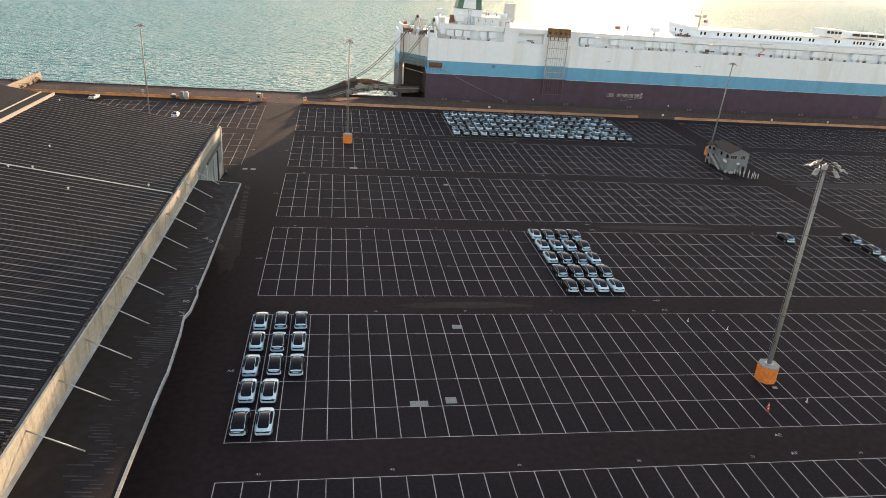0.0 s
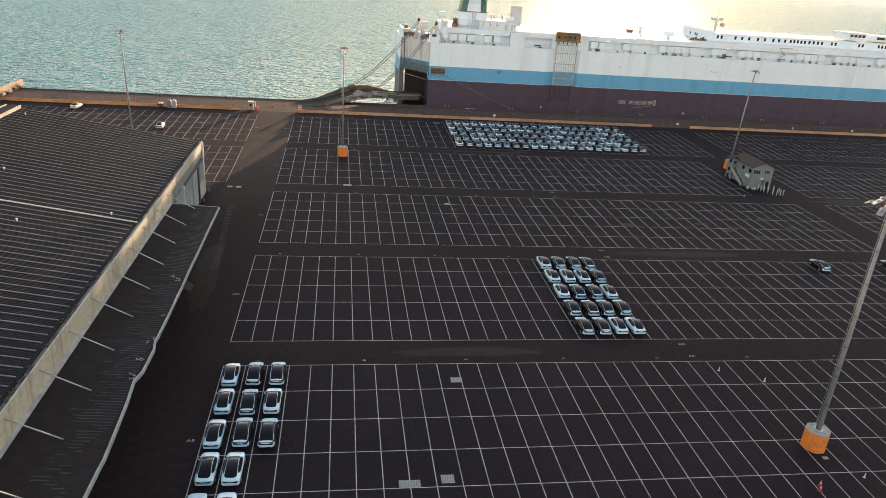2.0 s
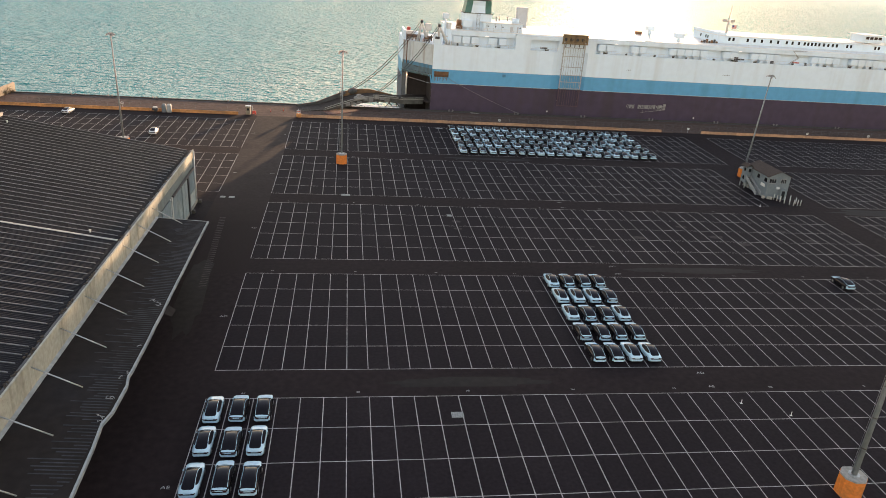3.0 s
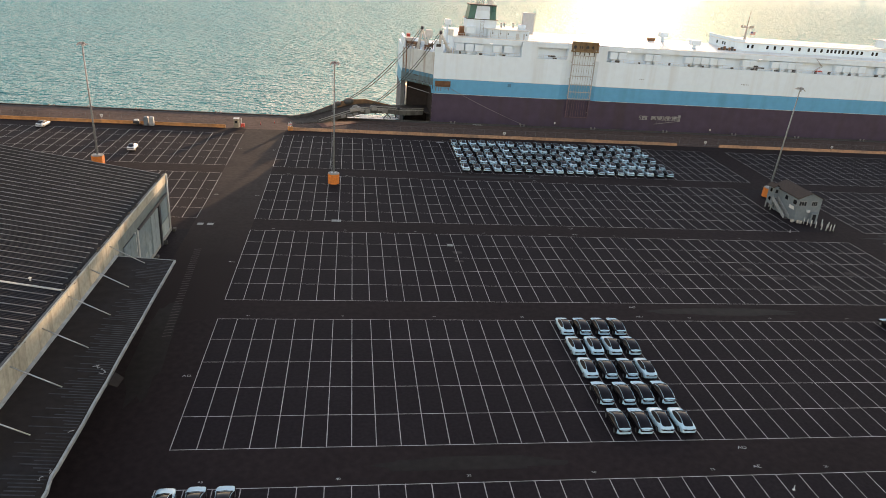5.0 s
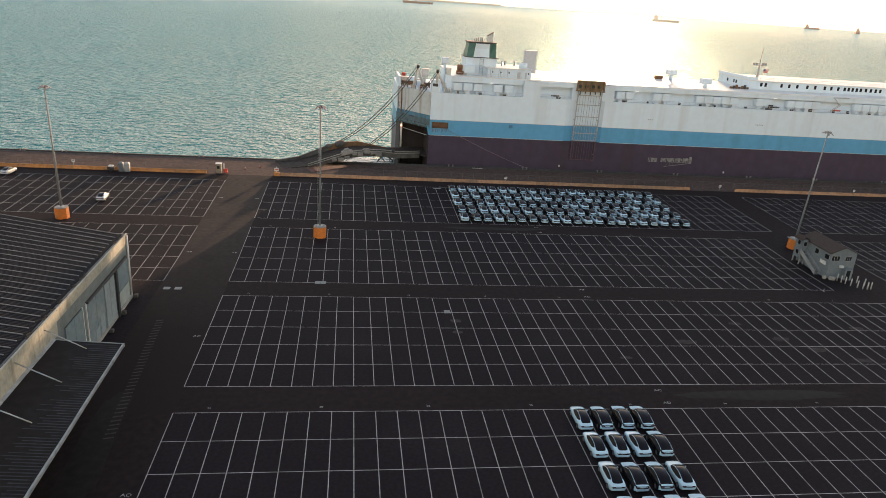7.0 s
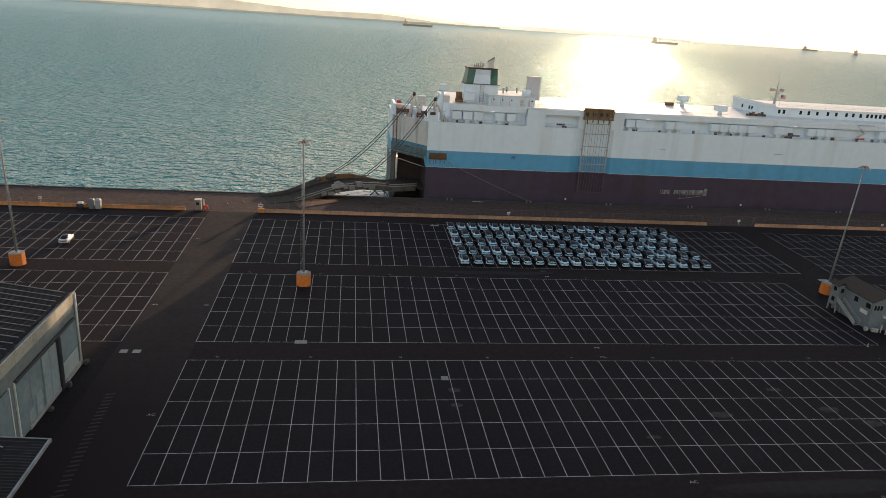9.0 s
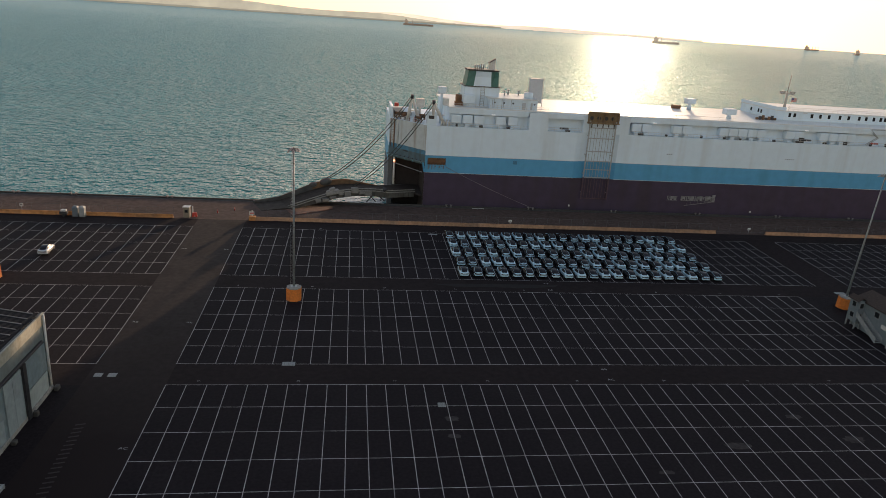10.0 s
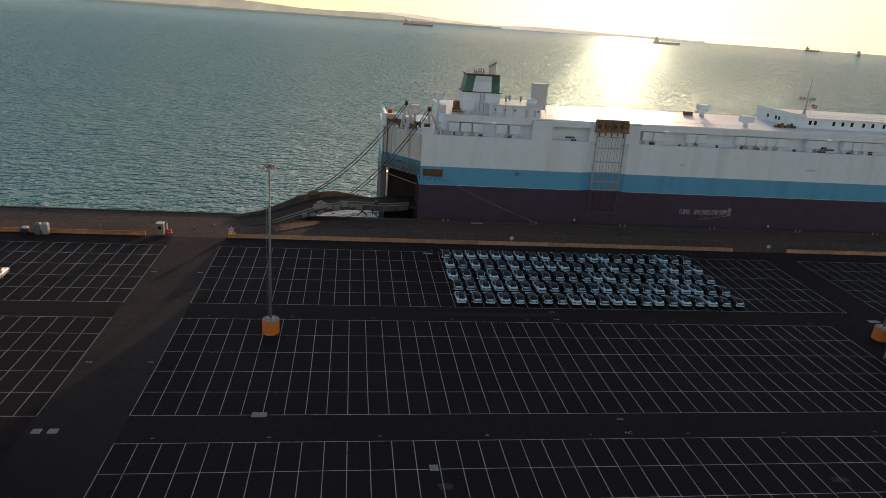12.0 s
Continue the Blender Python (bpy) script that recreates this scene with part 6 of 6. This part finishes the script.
def toilet(x, y, material, label):
    root = thing("portable_toilet", Matrix.Translation((x, y, gz(y))), label, "portable toilet", "portable toilets at the barrier")
    part("cabin", box(-0.56, 0.56, -0.56, 0.56, 0.1, 2.1, None, 0.05), material, root)
    bm = bmesh.new()
    own = bmesh.new()
    bmesh.ops.create_cone(own, cap_ends=True, segments=4, radius1=0.84, radius2=0.5, depth=0.3)
    joined(own, bm, pose(0, 0, 2.25, 0, 0, 45))
    part("roof", bm, material, root)
    part("door", box(-0.4, 0.4, -0.6, -0.562, 0.2, 1.95, None, 0.01), material, root)
    part("base", box(-0.6, 0.6, -0.6, 0.6, 0, 0.1), DARK_STEEL, root)
    return root


toilet(-36.2, 133.2, mat("grey_blue_plastic", (0.13, 0.155, 0.175), 0.6, vary=0.06), "grey-blue portable toilet cabin beside the barrier")
toilet(-34.8, 133.2, mat("dull_grey_plastic", (0.3, 0.31, 0.31), 0.6, vary=0.06), "pale grey portable toilet cabin beside the barrier")
cart = thing("light_tower_trailer", Matrix.Translation((-38.6, 133.0, 1.1)), "small dark equipment trailer beside the toilets", "trailer")
bm = box(-0.8, 0.8, -0.5, 0.5, 0.5, 1.2, None, 0.08)
tube((-0.8, 0, 0.5), (-1.7, 0, 0.4), 0.05, bm, 5)
part("chassis", bm, DARK_STEEL, cart)
part("cover", box(-0.55, 0.6, -0.45, 0.45, 1.2, 1.6, None, 0.1), WHITE_TRIM, cart)
for y in (-0.5, 0.5):
    part("wheel", tube((0.1, y - 0.1, 0.32), (0.1, y + 0.1, 0.32), 0.32, None, 12), TYRE, cart)


def cone(x, y, material=RED):
    root = thing("traffic_cone", Matrix.Translation((x, y, gz(y))), "orange-red traffic cone standing on the asphalt", "traffic cone", "traffic cones")
    part("base", box(-0.22, 0.22, -0.22, 0.22, 0, 0.05, None, 0.01), DARK_STEEL, root)
    part("cone", tube((0, 0, 0.05), (0, 0, 0.75), 0.17, None, 10, 0.04), material, root)
    part("band", tube((0, 0, 0.4), (0, 0, 0.52), 0.108, None, 10, 0.085), WHITE_TRIM, root)
    return root


for x, y in ((-7.3, 139.5), (-3.8, 142.0), (62.4, -30.6), (62.9, -29.9)):
    cone(x, y)
for x, y in ((68.7, -28.9), (63.05, -8.2), (68.0, -10.8), (108.6, 66.6)):
    root = thing("stall_marker", Matrix.Translation((x, y, gz(y))), "small white marker post on the asphalt", "marker", "markers on the car park")
    part("post", tube((0, 0, 0), (0, 0, 0.55), 0.06, None, 8, 0.04), WHITE_TRIM, root)
    part("foot", box(-0.13, 0.13, -0.1, 0.1, 0, 0.05), WHITE_TRIM, root)


# ---- covers in the paving ----
GRATE_BAR = mat("cover_bar", (0.19, 0.2, 0.19), 0.7, vary=0.25, scale=5, stain_scale=1.0)


def cover(x0, x1, y0, y1, label, bars=0):
    cx, cy = (x0 + x1) / 2, (y0 + y1) / 2
    root = thing("drain_cover", Matrix.Translation((cx, cy, gz(cy))), label, "drain cover", "covers in the paving")
    w, h = (x1 - x0) / 2, (y1 - y0) / 2
    part("plate", box(-w, w, -h, h, -0.02, 0.02, None, 0.008), GRATE, root)
    for k in range(bars):
        bx = -w + (k + 0.5) * 2 * w / bars
        part("bar", box(bx - 0.04, bx + 0.04, -h * 0.85, h * 0.85, 0.02, 0.035), GRATE_BAR, root)
    return root


cover(19.7, 21.8, -28.05, -26.95, "pale rectangular concrete drain cover with grate bars", 8)
cover(23.9, 25.2, -27.55, -26.35, "pale square steel drain cover in a stall", 5)
cover(27.3, 28.7, -10.05, -9.0, "pale square steel drain cover in a stall", 5)
cover(14.3, 16.1, 66.6, 67.7, "pale concrete drain cover in the aisle", 3)
cover(35.2, 36.2, 55.4, 56.5, "grey steel drain cover in a stall", 4)
cover(-9.75, -8.7, 63.4, 64.4, "pale concrete slab in the lane")
cover(-8.0, -6.9, 63.4, 64.4, "pale concrete slab in the lane")
cover(41.0, 43.0, 127.0, 127.8, "pale concrete drain cover at the head of the row", 3)
cover(66.1, 66.75, -25.9, -25.45, "small pale plate beside the mast base")
cover(120.2, 122.4, 96.5, 97.5, "pale concrete drain cover in the lane", 2)


# ---- two-storey gate office ----
office = thing("gate_office", Matrix.Translation((113.5, 73.3, 0)), "pale two-storey gate office with brown roof and outside stairs", "building")
O = Matrix.Translation((-113.5, -73.3, 0))


def office_part(name, bm, material, label="", parent=None):
    ob = part(name, bm, material, parent or office, label)
    ob.matrix_basis = O if not parent else Matrix.Identity(4)
    return ob


OFFICE_TRIM = mat("dull_office_trim", (0.27, 0.28, 0.28), 0.7, vary=0.15, scale=2)
OX0, OX1, OY0, OY1 = 113.5, 119.0, 73.3, 83.0
bm = box(OX0, OX1, OY0, OY1, 0, 5.3)
own = bmesh.new()
a = [own.verts.new(p) for p in ((OX0, OY0, 5.3), (OX1, OY0, 5.3), ((OX0 + OX1) / 2, OY0, 6.5))]
b = [own.verts.new(p) for p in ((OX0, OY1, 5.3), (OX1, OY1, 5.3), ((OX0 + OX1) / 2, OY1, 6.5))]
own.faces.new(a)
own.faces.new(b[::-1])
joined(own, bm)
office_part("wall", bm, OFFICE)
mid = (OX0 + OX1) / 2
bm = slab(((OX0 - 0.3, OY0 - 0.3, 5.22), (mid, OY0 - 0.3, 6.6), (mid, OY1 + 0.3, 6.6), (OX0 - 0.3, OY1 + 0.3, 5.22)), 0.12)
slab(((mid, OY0 - 0.3, 6.6), (OX1 + 0.3, OY0 - 0.3, 5.22), (OX1 + 0.3, OY1 + 0.3, 5.22), (mid, OY1 + 0.3, 6.6)), 0.12, bm)
office_part("roof", bm, OFFICE_ROOF, "brown shingle gable roof")
for x0, x1 in ((113.75, 115.5), (116.7, 118.0)):
    wdw = office_part("window", box(x0, x1, OY0 - 0.05, OY0 - 0.003, 3.6, 4.7), OFFICE_TRIM)
    n = 3
    for k in range(n):
        w2 = (x1 - x0) / n
        office_part("pane", box(x0 + w2 * k + 0.06, x0 + w2 * (k + 1) - 0.06, OY0 - 0.07, OY0 - 0.051, 3.68, 4.62), WINDOW, "", wdw)
for y0, y1 in ((73.6, 75.0), (76.9, 78.1)):
    wdw = office_part("window", box(OX0 - 0.05, OX0 - 0.003, y0, y1, 3.6, 4.7), OFFICE_TRIM)
    office_part("pane", box(OX0 - 0.07, OX0 - 0.051, y0 + 0.08, y1 - 0.08, 3.68, 4.62), WINDOW, "", wdw)
office_part("sign_board", box(OX0 - 0.06, OX0 - 0.003, 74.2, 76.0, 2.4, 3.1), WHITE_TRIM, "white blank sign board")
office_part("porch", box(116.6, 118.2, OY0 - 1.1, OY0 - 0.003, 0, 2.3, None, 0.03), OFFICE)
office_part("porch_door", box(116.9, 117.7, OY0 - 1.13, OY0 - 1.103, 0.1, 2.05), WINDOW)
office_part("aircon", box(115.8, 116.5, OY0 - 0.5, OY0 - 0.003, 2.3, 2.8, None, 0.03), GREY_PLASTIC)
# stair tower at the back
bm = box(112.3, 113.49, 80.6, 83.0, 1.3, 5.4)
office_part("stair_tower", bm, OFFICE)
bm = slab(((111.8, 80.4, 5.35), (112.7, 80.4, 6.0), (112.7, 83.2, 6.0), (111.8, 83.2, 5.35)), 0.1)
slab(((112.7, 80.4, 6.0), (113.6, 80.4, 5.35), (113.6, 83.2, 5.35), (112.7, 83.2, 6.0)), 0.1, bm)
office_part("tower_roof", bm, OFFICE_ROOF)
for x in (112.4, 113.35):
    for y in (80.72, 82.88):
        office_part("tower_post", box(x - 0.1, x + 0.1, y - 0.1, y + 0.1, 0, 1.3), OFFICE_TRIM)
for z in (2.0, 4.0):
    tw = office_part("tower_window", box(112.4, 113.2, 80.55, 80.597, z, z + 1.0), OFFICE_TRIM)
    office_part("pane", box(112.47, 113.13, 80.53, 80.549, z + 0.07, z + 0.93), WINDOW, "", tw)
    tw = office_part("tower_window", box(112.25, 112.297, 81.3, 82.3, z, z + 1.0), OFFICE_TRIM)
    office_part("pane", box(112.23, 112.249, 81.37, 82.23, z + 0.07, z + 0.93), WINDOW, "", tw)
for k in range(15):
    y = 80.2 - 0.36 * k
    office_part("tread", box(112.2, 113.4, y - 0.2, y + 0.2, 2.55 - 0.175 * k, 2.6 - 0.175 * k), GALV)
for x in (112.15, 113.4):
    bm = slab(((x - 0.04, 80.6, 3.5), (x + 0.04, 80.6, 3.5), (x + 0.04, 75.0, 0.95), (x - 0.04, 75.0, 0.95)), 0.95)
    office_part("stair_side", bm, OFFICE_TRIM, "pale boarded stair side")
first = None
for k, (x, y, h) in enumerate([(115.1, 72.0, 1.3), (115.4, 71.2, 1.3), (115.8, 70.5, 1.3), (116.3, 69.6, 1.3), (117.0, 68.6, 1.3), (117.7, 68.0, 1.3), (118.5, 67.8, 1.3), (119.3, 67.9, 1.3), (119.2, 69.6, 1.6), (118.6, 71.0, 1.6)]):
    m = Matrix.Translation((x, y, 0))
    if first is None:
        first = thing("guard_post", m, "white steel bollard in front of the office", "bollard", "bollards round the office")
        part("pipe", tube((0, 0, 0), (0, 0, 1.4), 0.11, None, 8), BOLLARD, first)
        part("dome", tube((0, 0, 1.4), (0, 0, 1.46), 0.11, None, 8, 0.05), BOLLARD, first)
    else:
        copy_thing(first, m)
for x, y in ((113.9, 72.4), (114.4, 72.2), (112.9, 72.9)):
    b = thing("stone_block", Matrix.Translation((x, y, 0)), "small pale concrete block beside the office", "block", "blocks beside the office")
    part("block", box(-0.3, 0.3, -0.3, 0.3, 0, 0.7, None, 0.1), CONCRETE, b)

# tan wall behind the warehouse, towards the quay
tan = thing("boundary_wall", Matrix.Translation((-84.6, 90, gz(110))), "tan boundary wall running to the quay", "wall")
rw = random.Random(8)
for k in range(13):
    part("panel", box(-0.25, 0.25, 5.0 * k, 5.0 * k + 4.94, -1, 2.95 + rw.uniform(-0.12, 0.12), None, 0.03), TAN, tan)


def scrub(x, y, size, seed):
    """A low dark bush: a few stems and many small leaves."""
    r = random.Random(seed)
    root = thing("scrub", Matrix.Translation((x, y, gz(y))), "low dark scrub growing against the tan wall", "shrub", "scrub along the wall")
    stems = bmesh.new()
    leaves = bmesh.new()
    for k in range(5):
        a, lean = r.uniform(0, 6.28), r.uniform(0.1, 0.5) * size
        tip = Vector((lean * math.cos(a), lean * math.sin(a), size * r.uniform(0.7, 1.2)))
        tube((0, 0, 0), tip, 0.04, stems, 5, 0.015)
        for q in range(34):
            c = tip * r.uniform(0.35, 1.1) + Vector((r.gauss(0, 0.22), r.gauss(0, 0.22), r.gauss(0, 0.16))) * size
            u, v = Vector((r.gauss(0, 1), r.gauss(0, 1), r.gauss(0, 0.5))).normalized() * 0.13, Vector((r.gauss(0, 1), r.gauss(0, 1), r.gauss(0, 1))).normalized() * 0.08
            leaves.faces.new([leaves.verts.new(p) for p in (c - u, c + v, c + u, c - v)])
    part("stem", stems, RUST, root)
    part("leaves", leaves, SCRUB, root, "small dark dry leaves")


SCRUB = mat("dry_scrub_leaf", (0.05, 0.048, 0.025), 0.8, vary=0.4, scale=2)
for k, (x, y, size) in enumerate(((-83.6, 137.0, 1.3), (-83.4, 141.5, 0.9), (-83.5, 145.8, 1.5), (-83.6, 149.6, 1.6), (-83.2, 152.0, 1.0), (-87.0, 146.0, 1.2), (-91.0, 149.0, 1.0))):
    scrub(x, min(y, 150.6), size, 60 + k)

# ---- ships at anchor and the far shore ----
# the bay's haze is put into far colours, with a faint glow
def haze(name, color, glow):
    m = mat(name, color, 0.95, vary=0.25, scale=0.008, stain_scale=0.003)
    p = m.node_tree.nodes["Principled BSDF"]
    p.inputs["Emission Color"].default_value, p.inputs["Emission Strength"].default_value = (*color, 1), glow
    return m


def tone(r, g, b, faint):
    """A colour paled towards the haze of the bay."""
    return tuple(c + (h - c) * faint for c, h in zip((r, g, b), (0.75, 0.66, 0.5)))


def far_ship(x, y, length, turn, label, cranes=False, faint=0.1):
    root = thing("anchored_ship", pose(x, y, SEA_Z, 0, 0, turn), label, "ship", "ships at anchor in the bay")
    h = length / 2
    bm = prism([(-h, -9), (h * 0.8, -9), (h, 0), (h * 0.8, 9), (-h, 9)], -1, 9)
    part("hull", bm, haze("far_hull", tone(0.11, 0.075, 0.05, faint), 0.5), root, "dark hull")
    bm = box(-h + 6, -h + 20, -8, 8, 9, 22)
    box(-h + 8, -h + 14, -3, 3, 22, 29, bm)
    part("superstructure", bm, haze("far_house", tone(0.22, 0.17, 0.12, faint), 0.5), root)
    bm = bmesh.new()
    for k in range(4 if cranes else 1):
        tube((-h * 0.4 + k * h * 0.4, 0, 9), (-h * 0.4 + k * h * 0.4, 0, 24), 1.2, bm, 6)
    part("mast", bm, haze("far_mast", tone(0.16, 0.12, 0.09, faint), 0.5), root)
    return root


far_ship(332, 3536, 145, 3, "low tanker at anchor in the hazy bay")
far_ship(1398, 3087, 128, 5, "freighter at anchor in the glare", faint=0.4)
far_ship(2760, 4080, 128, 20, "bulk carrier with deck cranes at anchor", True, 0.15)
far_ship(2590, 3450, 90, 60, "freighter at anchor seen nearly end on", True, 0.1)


def shore(name, y, x0, x1, base, tall, seed, material, label):
    """A far ridge as a closed solid with an uneven top."""
    bm = bmesh.new()
    n = 90
    prev = None
    for i in range(n + 1):
        x = x0 + (x1 - x0) * i / n
        f = i / n
        h = base + tall * (0.55 + 0.45 * noise.noise((f * 5 + seed, seed, 0))) * max(0.03, 1 - f) ** 0.8 + 4 * noise.noise((f * 60, seed, 1))
        row = [bm.verts.new(p) for p in ((x, y, SEA_Z - 2), (x, y, SEA_Z + max(h, 2)), (x, y + 60, SEA_Z + max(h, 2) * 1.02), (x, y + 60, SEA_Z - 2))]
        if prev:
            for a in range(3):
                bm.faces.new((prev[a], prev[a + 1], row[a + 1], row[a]))
        prev = row
    bmesh.ops.recalc_face_normals(bm, faces=bm.faces[:])
    return tagged(part(name, bm, material), label, "shore", kind="structure")


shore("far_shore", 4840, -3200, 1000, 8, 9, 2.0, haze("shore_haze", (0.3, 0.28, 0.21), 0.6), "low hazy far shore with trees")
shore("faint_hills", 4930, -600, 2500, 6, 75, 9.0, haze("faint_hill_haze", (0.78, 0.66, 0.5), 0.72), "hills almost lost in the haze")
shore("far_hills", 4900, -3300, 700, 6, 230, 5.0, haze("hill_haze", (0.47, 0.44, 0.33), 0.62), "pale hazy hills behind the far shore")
